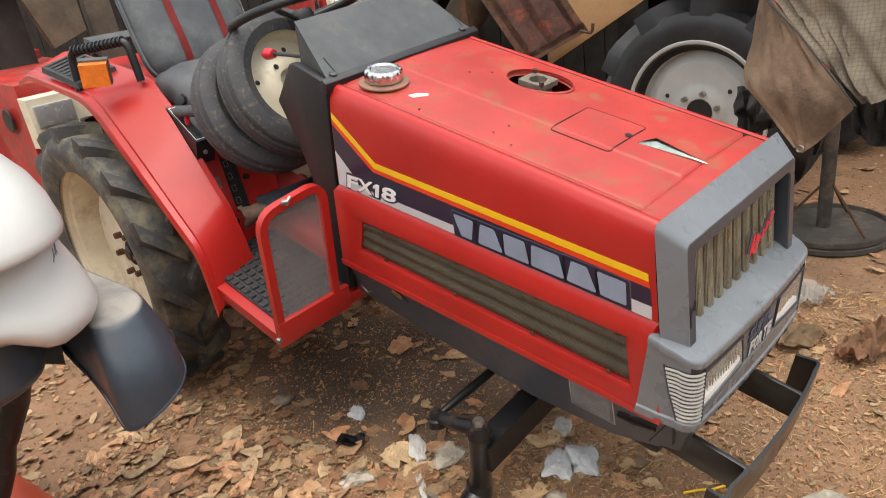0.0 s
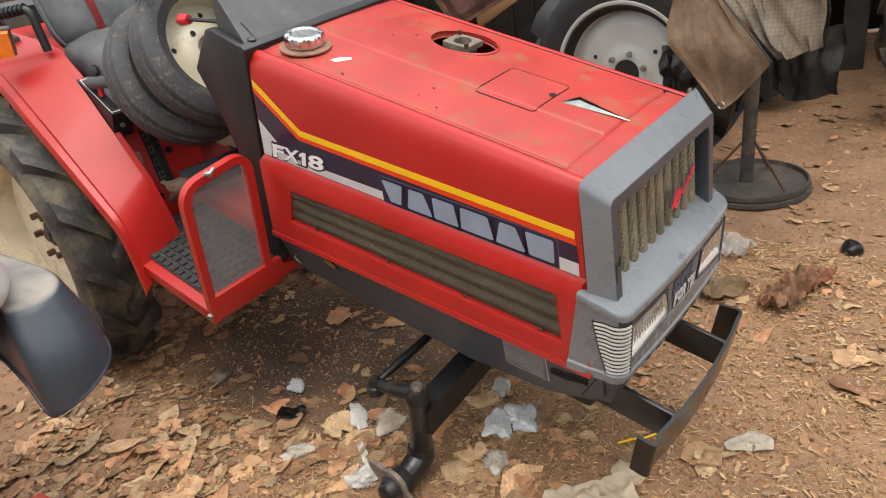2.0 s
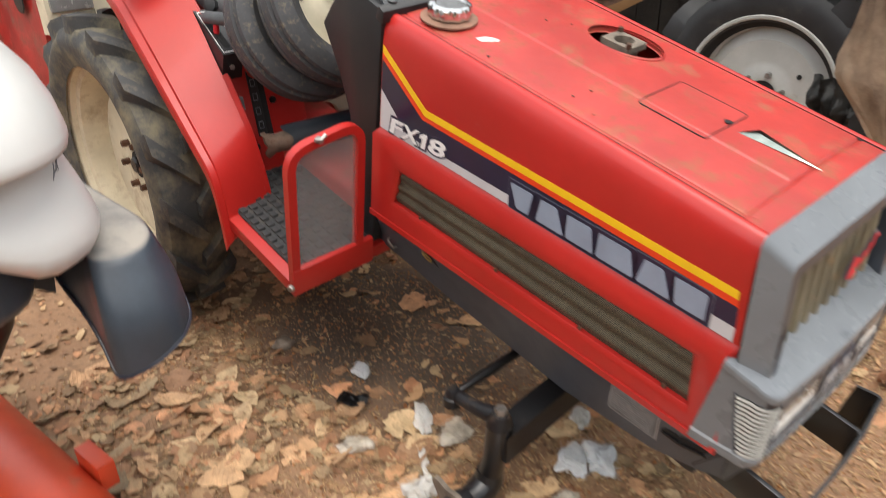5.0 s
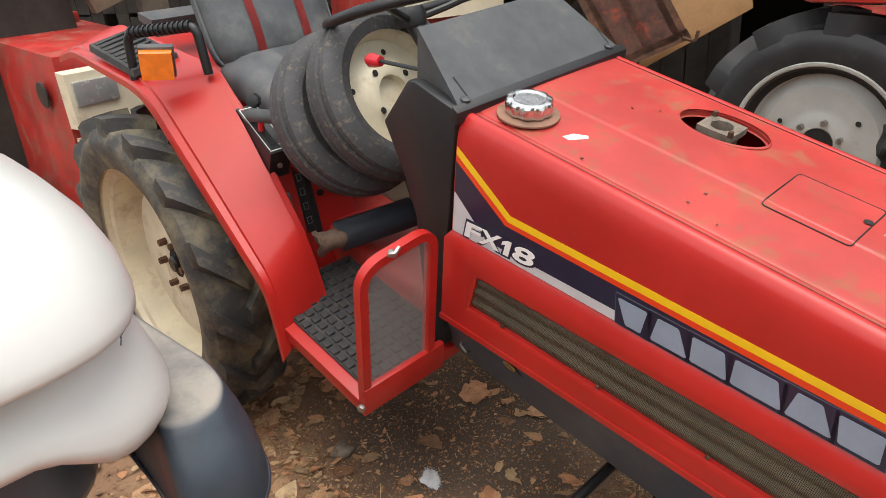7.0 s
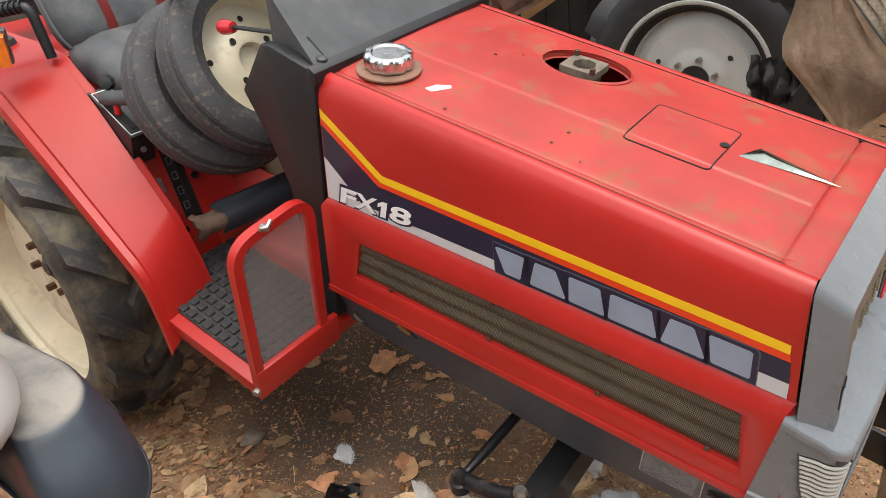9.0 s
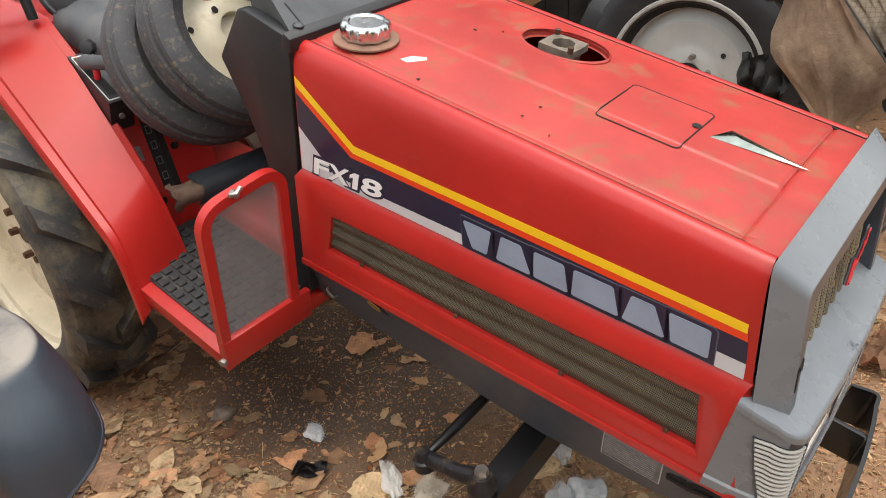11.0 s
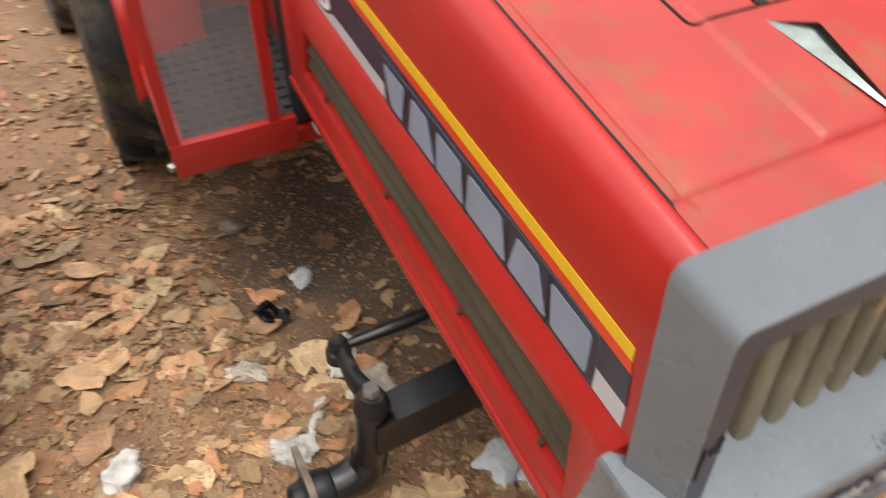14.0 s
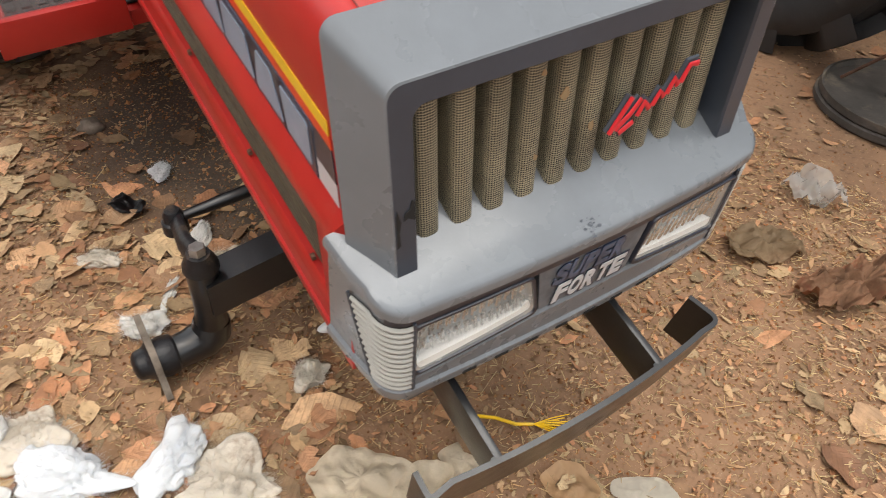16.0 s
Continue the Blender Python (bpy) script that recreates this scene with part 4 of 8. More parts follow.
        for y, d in pts:
            z0, z1 = zb + 0.014, zi + 0.004
            lo.append(bm.verts.new((xf(z0) - 0.060 + d, c + y, z0 + 0.006 - 0.25 * d)))
            hi.append(bm.verts.new((xf(z1) - 0.062 + d, c + y, z1)))
        for q in range(len(pts) - 1):
            f = bm.faces.new((lo[q], lo[q + 1], hi[q + 1], hi[q]))
            for lp, (u, v) in zip(f.loops, ((run[q], zb), (run[q + 1], zb), (run[q + 1], zi), (run[q], zi))):
                lp[uv].uv = (u, v)
        part("screen_fin", bm, MESH_F, cowl, "khaki folded wire-screen fin", smooth=60)
    # bits of leaf caught in the screen
    rnd = random.Random(8)
    for k in range(5):
        y, z = rnd.uniform(-0.05, 0.06), rnd.uniform(0.62, 0.72)
        r = rnd.uniform(0.003, 0.006)
        p = [(y + r * rnd.uniform(0.5, 1.2) * math.cos(a), z + r * rnd.uniform(0.6, 1.4) * math.sin(a)) for a in (0.3, 1.3, 2.2, 3.4, 4.6, 5.5)]
        bm = prism(p, "yz", 0, 0.0006)
        for v in bm.verts:
            v.co.x += xf(v.co.z) - 0.021 + 0.15 * (v.co.y - y)
        part("caught_leaf_bit", bm, LITTER, cowl)
    # slanted badge: dark backing and red strokes
    stroke = [[(0.058, 0.632), (0.070, 0.650), (0.082, 0.668)], [(0.066, 0.634), (0.084, 0.648), (0.096, 0.662)], [(0.072, 0.628), (0.090, 0.636)], [(0.094, 0.642), (0.102, 0.656), (0.110, 0.646)],
              [(0.114, 0.648), (0.122, 0.662), (0.128, 0.654)], [(0.132, 0.656), (0.140, 0.672), (0.146, 0.662)], [(0.150, 0.664), (0.158, 0.682), (0.170, 0.680)]]
    bm = bmesh.new()
    for q in stroke:
        tube([Vector((0, y, z)) for y, z in q], 0.0078, 8, bm, flat=1.0)
    for v in bm.verts:
        v.co.x = xf(v.co.z) - 0.008 + 0.35 * max(-0.006, min(0.006, v.co.x))
    badge = part("badge_plate", bm, GREY_DARK, cowl, "dark badge backing plate")
    bm = bmesh.new()
    for q in stroke:
        tube([Vector((0, y, z)) for y, z in q], 0.0038, 8, bm, flat=1.0)
    for v in bm.verts:
        v.co.x = xf(v.co.z) - 0.0045 + 0.4 * v.co.x
    part("red_emblem", bm, BADGE_RED, cowl, "plain red slanted emblem strokes")

    # lamp block: rounded plan, sloping ledge, recessed lamp bay, lower lip
    def bow(y):
        t = (y - 0.036) / 0.27
        return 2.006 - 0.010 * t * t

    fr = [-0.165 + 0.0368 * k for k in range(12)]

    def outline(g):
        r = 0.036 - g
        pts = [(1.880, -0.2465 + g), (1.925, -0.2395 + g)]
        pts += [(1.963 + r * math.cos(radians(a)), -0.196 + r * math.sin(radians(a))) for a in (-98, -84, -70, -56, -42, -28, -14, 0)]
        pts += [(bow(y) - g, y) for y in fr]
        pts += [(1.961 + r * math.cos(radians(a)), 0.265 + r * math.sin(radians(a))) for a in (0, 14, 28, 42, 56, 70, 84, 98)]
        return pts + [(1.925, 0.308 - g), (1.880, 0.314 - g)]

    def deck(x):
        return 0.571 - 0.25 * (x - 1.934)

    bm = bmesh.new()
    first, last = 9, 22
    levels = [(0.0075, 0.0, None), (0.0030, -0.0012, None), (0.0006, -0.0040, None), (0.0, -0.0070, None), (0.0, -0.0160, None), (0.005, -0.0185, None), (0.005, -0.034, None),
              (0.035, -0.034, None), (0.035, 0, 0.404), (0.005, 0, 0.404), (0.001, 0, 0.4005), (0.0, 0, 0.396), (0.0015, 0, 0.381), (0.006, 0, 0.377), (0.030, 0, 0.372)]
    loops = []
    for g, dz, z in levels:
        deep = g > 0.03 and (z is None or z > 0.39)
        row = []
        for k, ((x, y), (x2, y2)) in enumerate(zip(outline(0.005), outline(0.0 if deep else g))):
            if deep:
                q = (x - (0.030 if first <= k <= last else 0), y)
            else:
                q = (x2, y2)
            row.append(bm.verts.new((q[0], q[1], deck(min(x2, x + 0.005)) + dz if z is None else z)))
        loops.append(row)
    for a, b in zip(loops, loops[1:]):
        for k in range(len(a) - 1):
            bm.faces.new((a[k], a[k + 1], b[k + 1], b[k]))
        bm.faces.new((a[-1], a[0], b[0], b[-1]))
    bm.faces.new(loops[0])
    bm.faces.new(loops[-1][::-1])
    bmesh.ops.remove_doubles(bm, verts=bm.verts[:], dist=0.0002)
    nose = part("lamp_block", bm, GREY, tractor, "blue-grey nose block holding two headlights", smooth=30)

    # dark navy strip under the ledge lip, with the lip's shade in its colour
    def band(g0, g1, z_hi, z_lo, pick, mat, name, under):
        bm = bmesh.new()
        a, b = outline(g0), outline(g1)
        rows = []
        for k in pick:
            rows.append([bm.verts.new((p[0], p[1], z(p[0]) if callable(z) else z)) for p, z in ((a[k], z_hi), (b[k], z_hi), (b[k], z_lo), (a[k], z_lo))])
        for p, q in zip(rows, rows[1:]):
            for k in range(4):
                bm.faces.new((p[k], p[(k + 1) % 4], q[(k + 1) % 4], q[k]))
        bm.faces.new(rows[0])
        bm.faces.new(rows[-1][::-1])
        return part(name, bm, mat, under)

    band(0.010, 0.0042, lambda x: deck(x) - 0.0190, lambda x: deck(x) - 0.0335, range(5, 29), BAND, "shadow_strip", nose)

    def sill(v):
        return 0.4435 - 0.125 * max(0.0, abs(v) - 0.07)

    # painted sill under the lamps
    bm = bmesh.new()
    rows = []
    for k in range(25):
        v = -0.238 + 0.476 * k / 24
        y = 0.0365 + v
        rows.append([bm.verts.new(p) for p in ((bow(y) - 0.034, y, 0.4045), (bow(y) - 0.004, y, 0.4045), (bow(y) - 0.003, y, sill(v) - 0.004), (bow(y) - 0.006, y, sill(v)), (bow(y) - 0.034, y, sill(v)))])
    for p, q in zip(rows, rows[1:]):
        for k in range(5):
            bm.faces.new((p[k], p[(k + 1) % 5], q[(k + 1) % 5], q[k]))
    bm.faces.new(rows[0])
    bm.faces.new(rows[-1][::-1])
    part("lamp_sill", bm, GREY, nose)
    # headlights: bezel, bright bowl, ribbed clear lens
    for s in (-1, 1):
        def yy(v):
            return 0.0365 + s * v

        corner = [(0.2345, 0.5215), (0.086, 0.5225), (0.070, 0.4460), (0.2335, 0.4250)]

        def edge(g, n=7):
            cy_, cz_ = 0.158, 0.486
            pts = [(a + math.copysign(g, cy_ - a), b + math.copysign(g, cz_ - b)) for a, b in corner]
            out = []
            for k in range(4):
                p, q, r = pts[k - 1], pts[k], pts[(k + 1) % 4]
                a, b = Vector(p), Vector(q)
                c = Vector(r)
                d0, d1 = (a - b).normalized(), (c - b).normalized()
                rad = 0.010
                for t in range(5):
                    f = t / 4
                    out.append(b + d0 * rad * (1 - f) ** 2 + d1 * rad * f ** 2)
                for t in range(1, n):
                    out.append((b + d1 * rad).lerp(c - d1 * rad, t / n))
            return out

        def loft(steps, mat, name, under, label="", cap=False, smooth=38):
            bm = bmesh.new()
            rows = [[bm.verts.new((bow(yy(v.x)) + d, yy(v.x), v.y)) for v in edge(g)] for g, d in steps]
            for p, q in zip(rows, rows[1:]):
                for k in range(len(p)):
                    j = (k + 1) % len(p)
                    bm.faces.new((p[k], p[j], q[j], q[k]))
            if cap:
                mid = bm.verts.new((sum((v.co.x for v in rows[-1])) / len(rows[-1]) + 0.002, yy(0.156), 0.484))
                r = rows[-1]
                for k in range(len(r)):
                    bm.faces.new((r[k], r[(k + 1) % len(r)], mid))
            return part(name, bm, mat, under, label, smooth=smooth)

        lamp = loft([(-0.0005, -0.032), (-0.0005, -0.0035), (0.0010, -0.0022), (0.0040, -0.0022), (0.0045, -0.006)], BAND, "headlight", tractor, "clear ribbed rectangular headlight")
        loft([(0.0045, -0.005), (0.0075, -0.007), (0.020, -0.026), (0.026, -0.031)], REFLECTOR, "reflector_bowl", lamp, cap=True)
        shelf = bmesh.new()
        rows = []
        for k in range(9):
            v = 0.076 + 0.152 * k / 8
            y = yy(v)
            rows.append([shelf.verts.new(p) for p in ((bow(y) - 0.0058, y, sill(v) + 0.0055), (bow(y) - 0.0085, y, sill(v) + 0.0170 + (0.014 * max(0.0, (0.100 - v) / 0.024) ** 2)), (bow(y) - 0.030, y, sill(v) + 0.0190))])
        for p, q in zip(rows, rows[1:]):
            for k in range(3):
                shelf.faces.new((p[k], p[(k + 1) % 3], q[(k + 1) % 3], q[k]))
        part("white_shelf", shelf, SHELF, lamp)
        bm = bmesh.new()
        for r in range(2):
            for k in range(28):
                v = 0.084 + 0.0052 * k
                z1 = 0.513 - 0.030 * r - 0.004 * (k % 5) / 5
                z0 = z1 - 0.024 + 0.006 * ((k * 7) % 4) / 4
                z0 = max(z0, sill(v) + 0.021)
                x = bow(yy(v)) - 0.0105 - 0.002 * ((k + r) % 2)
                tilt = 0.0 if r == 0 else 0.004
                hexa([(x, yy(v), z0), (x, yy(v + 0.0034), z0), (x, yy(v + 0.0034 + tilt), z1), (x, yy(v + tilt), z1),
                      (x + 0.0008, yy(v + 0.0005), z0), (x + 0.002, yy(v + 0.0020), z0), (x + 0.002, yy(v + 0.0020 + tilt), z1), (x + 0.0008, yy(v + 0.0005 + tilt), z1)], bm)
        part("lens_flute", bm, CAP, lamp)
        pane = loft([(0.0042, -0.0075), (0.0042, -0.0040), (0.008, -0.0030)], CLEAR, "lens", lamp, cap=True)
        pane.visible_shadow = False
    # centre plate with two words
    part("centre_plate", prism([(-0.030, 0.4445), (0.103, 0.4445), (0.116, 0.5225), (-0.043, 0.5225)], "yz", bow(0) - 0.036, bow(0) - 0.006), PLATE, nose)
    for body, z0, z1, y0, y1, mat, back in (("SUPER", 0.4860, 0.5170, -0.020, 0.084, SUPER_INK, NAVY), ("FORTE", 0.4500, 0.4810, -0.014, 0.092, SILVER, NAVY)):
        for name, ink, dx, dy, dz, grow in (("letter_shadow", back, -0.0052, 0.003, -0.003, 0.0026), ("nose_letters", mat, -0.0036, 0.0, 0.0, 0.0)):
            wide = (y1 - y0) / len(body)
            for k, ch in enumerate(body):
                ob = words(name, ch, 0.1, Matrix(), ink, nose, 0.004, offset=0.0045)
                co = [v.co.copy() for v in ob.data.vertices]
                a, b, e, f = min(c.x for c in co), max(c.x for c in co), min(c.y for c in co), max(c.y for c in co)
                for v, c in zip(ob.data.vertices, co):
                    u, w = (c.x - a) / (b - a), (c.y - e) / (f - e)
                    ya, yb = y0 + wide * k + 0.0012 - grow + dy, y0 + wide * (k + 1) - 0.0012 + grow + dy
                    v.co = Vector((bow(0) + dx + (0.0008 if c.z > 0 else 0), ya + (yb - ya) * u + 0.006 * (w - 0.5), z0 - grow + dz + (z1 - z0 + 2 * grow) * w))
    # small slots along the lower lip
    for k in range(8):
        y = -0.130 + 0.045 * k
        bm = hexa([(bow(y) - 0.010, y, 0.3855), (bow(y + 0.018) - 0.010, y + 0.018, 0.3855), (bow(y + 0.018) - 0.010, y + 0.018, 0.3915), (bow(y) - 0.010, y, 0.3915),
                   (bow(y) + 0.0006, y, 0.3855), (bow(y + 0.018) + 0.0006, y + 0.018, 0.3855), (bow(y + 0.018) + 0.0006, y + 0.018, 0.3915), (bow(y) + 0.0006, y, 0.3915)])
        part("drain_slot", bm, DARK, nose)
    # louvres wrapping both corners
    for s in (-1, 1):
        def wrap(g, z):
            x0 = 1.923 + 0.037 * (0.530 - z) / 0.123
            o = outline(g)
            o = o[:10] if s < 0 else o[::-1][:10]
            pts = [(x, y) for x, y in o if x > x0 + 0.003]
            a = [q for q in o if q[0] <= x0 + 0.003][-1]
            b = pts[0]
            f = (x0 - a[0]) / (b[0] - a[0])
            return [(x0, a[1] + (b[1] - a[1]) * f)] + pts

        # shallow black sheet paints the shade between the slats
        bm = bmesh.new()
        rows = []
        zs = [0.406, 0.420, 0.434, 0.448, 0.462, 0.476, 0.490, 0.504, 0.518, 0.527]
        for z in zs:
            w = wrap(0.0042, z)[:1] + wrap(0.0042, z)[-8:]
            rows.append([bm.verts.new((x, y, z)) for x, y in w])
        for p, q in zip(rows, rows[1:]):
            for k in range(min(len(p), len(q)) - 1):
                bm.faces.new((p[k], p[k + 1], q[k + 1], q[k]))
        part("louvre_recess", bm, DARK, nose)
        for k in range(13):
            z = 0.4095 + k * 0.0094
            part("louvre_slat", tube([Vector((x, y, z)) for x, y in wrap(0.0030, z)], 0.0030, 6, flat=0.75), LOUVRE, nose)
        bm = bmesh.new()
        tube([Vector((*wrap(0.002, z)[0], z)) for z in (0.404, 0.468, 0.530)], 0.0022, 6, bm)
        tube([Vector((*wrap(0.002, z)[-1], z)) for z in (0.404, 0.468, 0.530)], 0.0022, 6, bm)
        part("louvre_frame", bm, GREY_DARK, nose)
    # dark scuff on the ledge
    rnd = random.Random(5)
    bm = bmesh.new()
    for k in range(34):
        cx_, cy_ = 1.993 + rnd.gauss(0, 0.0055), 0.022 + rnd.gauss(0, 0.006)
        r = 0.0004 + 0.0022 * rnd.random() ** 2
        ring = [(cx_ + r * rnd.uniform(0.4, 1.2) * math.cos(a), cy_ + r * rnd.uniform(0.4, 1.6) * math.sin(a)) for a in (0, 1.0, 2.1, 3.1, 4.2, 5.2)]
        bm.faces.new([bm.verts.new((x, y, deck(x) + 0.0008)) for x, y in ring])
    part("scuff", bm, GREY_DARK, nose)
    # the whole nose face rakes back towards the top
    seen = [nose, *nose.children] + [ob for ob in tractor.children if ob.name.startswith("headlight")]
    for ob in list(seen):
        seen += [c for c in ob.children if c not in seen]
    for ob in seen:
        if ob.matrix_basis != Matrix():
            ob.location.x -= 0.125 * max(0.0, ob.location.z - 0.40)
            continue
        for v in ob.data.vertices:
            v.co.x -= 0.125 * max(0.0, v.co.z - 0.40) * max(0.0, min(1.0, (v.co.x - 1.90) / 0.06))
    # chin below the lamp block
    bm = hexa([(1.86, -0.172, 0.225), (1.962, -0.172, 0.262), (1.962, 0.215, 0.262), (1.86, 0.215, 0.225), (1.86, -0.232, 0.374), (1.985, -0.212, 0.374), (1.985, 0.272, 0.374), (1.86, 0.292, 0.374)])
    bevel(bm, 0.010, 3)
    part("chin", bm, GREY_DARK, tractor, "dark grey chin under the nose block")


def bumper():
    yc = [-0.235 + 0.03 * k for k in range(19)]
    bm = bmesh.new()

    def bx(y):
        t = (y - 0.035) / 0.27
        return 2.092 - 0.022 * t * t

    pts = [(bx(y), y) for y in yc]
    ends = arc([(2.046, -0.207), (2.086, -0.208), (bx(-0.17), -0.172)], 4, 0.010), arc([(bx(0.28), 0.275), (2.072, 0.315), (2.018, 0.300)], 4, 0.02)
    line = [(v.x, v.y) for v in ends[0]] + pts[3:17] + [(v.x, v.y) for v in ends[1]]
    rows = []
    for k, (x, y) in enumerate(line):
        a, b = line[max(k - 1, 0)], line[min(k + 1, len(line) - 1)]
        d = Vector((b[0] - a[0], b[1] - a[1])).normalized()
        nx, ny = d.y * 0.004, -d.x * 0.004
        rows.append([bm.verts.new(p) for p in ((x + nx, y + ny, 0.145), (x - nx, y - ny, 0.145), (x - nx, y - ny, 0.252), (x + nx, y + ny, 0.252))])
    for a, b in zip(rows, rows[1:]):
        for k in range(4):
            bm.faces.new((a[k], a[(k + 1) % 4], b[(k + 1) % 4], b[k]))
    bm.faces.new(rows[0])
    bm.faces.new(rows[-1][::-1])
    bevel(bm, 0.002, 2, 60)
    bar = part("bumper_bar", bm, BLACK, tractor, "black painted flat-bar bumper")
    for y in (-0.100, 0.186):
        bm = prism([(1.84, 0.166), (2.086, 0.166), (2.086, 0.246), (1.84, 0.252)], "xz", y - 0.006, y + 0.006)
        bevel(bm, 0.002, 2)
        arm = part("bumper_arm", bm, BLACK, tractor)
        part("weld_bead", tube([(2.082, y - 0.008, 0.17), (2.083, y - 0.009, 0.21), (2.082, y - 0.008, 0.246)], 0.005, 6), BLACK, arm)
        part("arm_hole", lathe([(0, 0), (0.009, 0)], (1.90, y - 0.0065, 0.225), (0, -1, 0), 12), DARK, arm)


def dash():
    yl, yr = -0.229, 0.330
    for s, y in ((-1, yl), (1, yr)):
        bm = prism([(0.926, 0.824), (0.918, 0.545), (0.925, 0.18), (0.86, 0.18), (0.81, 0.515), (0.765, 0.610), (0.696, 0.715), (0.776, 0.838), (0.80, 0.843)], "xz", y, y + (0.03 if s < 0 else -0.03))
        bevel(bm, 0.006, 2)
        part("dash_side", bm, PLUM, tractor, "satin black plastic side shroud")
    bm = hexa([(0.928, yl, 0.800), (0.928, yr, 0.800), (0.72, 0.27, 0.74), (0.72, -0.15, 0.74), (0.928, yl + 0.012, 0.822), (0.928, yr - 0.012, 0.822), (0.738, 0.265, 0.926), (0.738, -0.168, 0.926)])
    bevel(bm, 0.006, 2)
    top = part("dash_cover", bm, DASH, tractor, "dusty grey-black sloping dash cover")
    bm = prism([(0.905, 0.800), (0.934, 0.796), (0.934, 0.824), (0.915, 0.834)], "xz", yl - 0.003, yr + 0.003)
    bevel(bm, 0.005, 2)
    part("dash_front_strip", bm, PLUM, tractor)
    for y in (-0.19, 0.285):
        part("dash_screw", lathe([(0.0, 0.003), (0.006, 0.003), (0.009, 0.001), (0.011, 0.003), (0.011, 0.0)], (0.912, y, 0.8335), (0.1, 0, 1), 16), DASH, top)
        bm = hexa([(0.905, y + 0.010, 0.832), (0.905, y + 0.018, 0.832), (0.86, y + 0.020, 0.857), (0.86, y + 0.006, 0.850), (0.905, y + 0.010, 0.8350), (0.905, y + 0.013, 0.8350), (0.86, y + 0.015, 0.8600), (0.86, y + 0.012, 0.8600)])
        part("dash_slot", bm, DARK, top)
    # steering column and wheel
    c = Vector((0.50, 0.015, 0.905))
    ax = Vector((-0.42, 0, 0.9)).normalized()
    part("steering_column", tube([(0.74, 0.015, 0.70), c - ax * 0.03], 0.022, 12), PLUM, tractor)
    u = ax.orthogonal().normalized()
    w = ax.cross(u)
    ring = [c + 0.205 * (math.cos(2 * math.pi * k / 40) * u + math.sin(2 * math.pi * k / 40) * w) for k in range(41)]
    wheel = part("steering_wheel", tube(ring, 0.0135, 10, caps=False), PLUM, tractor, "black plastic three-spoke steering wheel")
    for k in range(3):
        t = 2 * math.pi * k / 3 + 0.4
        part("spoke", tube([c - ax * 0.035, c + 0.10 * (math.cos(t) * u + math.sin(t) * w) - ax * 0.02, c + 0.2 * (math.cos(t) * u + math.sin(t) * w)], 0.009, 8), PLUM, wheel)
    part("hub_cap", lathe([(0.0, 0.0), (0.035, -0.004), (0.042, -0.02), (0.036, -0.05)], c, ax, 18), PLUM, wheel)
    # red-knobbed throttle lever
    part("throttle_stalk", tube([(0.74, -0.15, 0.846), (0.60, -0.158, 0.828)], 0.005, 8), PLUM, tractor)
    part("throttle_knob", lathe([(0.0, -0.002), (0.012, 0.0), (0.016, 0.018), (0.017, 0.034), (0.012, 0.045), (0.0, 0.049)], (0.606, -0.157, 0.828), (-0.98, -0.03, -0.19), 16), BADGE_RED, tractor, "red plastic throttle knob")


def tyre_mesh(r_out, r_rim, width, lugs, lug_h):
    """Tractor tyre about the y axis: carcass with raised angled bars."""
    w = width / 2
    rt = r_out - lug_h
    prof = [(r_rim - 0.012, -w * 0.80), (r_rim + 0.008, -w * 0.86), (r_rim + 0.03, -w * 0.93), (r_rim + (rt - r_rim) * 0.55, -w * 1.0), (rt - 0.035, -w * 0.96), (rt - 0.010, -w * 0.84), (rt, -w * 0.5), (rt + 0.004, 0)]
    prof = prof + [(r, -h) for r, h in prof[-2::-1]]
    bm = lathe(prof, (0, 0, 0), (0, 1, 0), 64)

    def P(t, y, r):
        return (r * math.cos(t), y, r * math.sin(t))

    def under(y):
        a = abs(y) / w
        return rt + 0.003 - 0.014 * max(0, a - 0.5) ** 2 * 6

    pitch = 2 * math.pi / lugs
    bars = []
    for s in (-1, 1):
        for k in range(1):
            t0 = 0.5 * pitch if s > 0 else 0.0
            rows = []
            bar = bmesh.new()
            for f in (0.0, 0.35, 0.7, 1.0, 1.12):
                y = s * w * (-0.06 + 0.96 * min(f, 1.0)) * (1.0 if f <= 1 else 1.03)
                t = t0 + 0.62 * pitch * min(f, 1.02)
                half = pitch * (0.13 + 0.07 * min(f, 1))
                top = r_out - 0.012 * max(0, f - 0.6) if f <= 1.0 else rt - 0.045
                base = under(y) - 0.006 if f <= 1.0 else rt - 0.095
                taper = 0.80
                rows.append([bar.verts.new(P(t - half, y, base)), bar.verts.new(P(t - half * taper, y, top)), bar.verts.new(P(t + half * taper, y, top)), bar.verts.new(P(t + half, y, base))])
            for a, b in zip(rows, rows[1:]):
                for q in range(3):
                    bar.faces.new((a[q], a[q + 1], b[q + 1], b[q]))
            bar.faces.new(rows[0])
            bar.faces.new(rows[-1][::-1])
            bevel(bar, 0.004, 2, 40)
            bars.append(bar)
    return bm, bars


def tyre(hub, rubber, *sizes):
    """Carcass and its lugs, each a part of the wheel."""
    bm, bars = tyre_mesh(*sizes)
    part("tyre", bm, rubber, hub, smooth=40)
    for bar in bars:
        first = part("lug", bar, rubber, hub, smooth=40)
        for k in range(1, sizes[3]):
            ob = new("lug", first.data)
            ob.parent = hub
            ob.rotation_euler = (0, 2 * math.pi * k / sizes[3], 0)


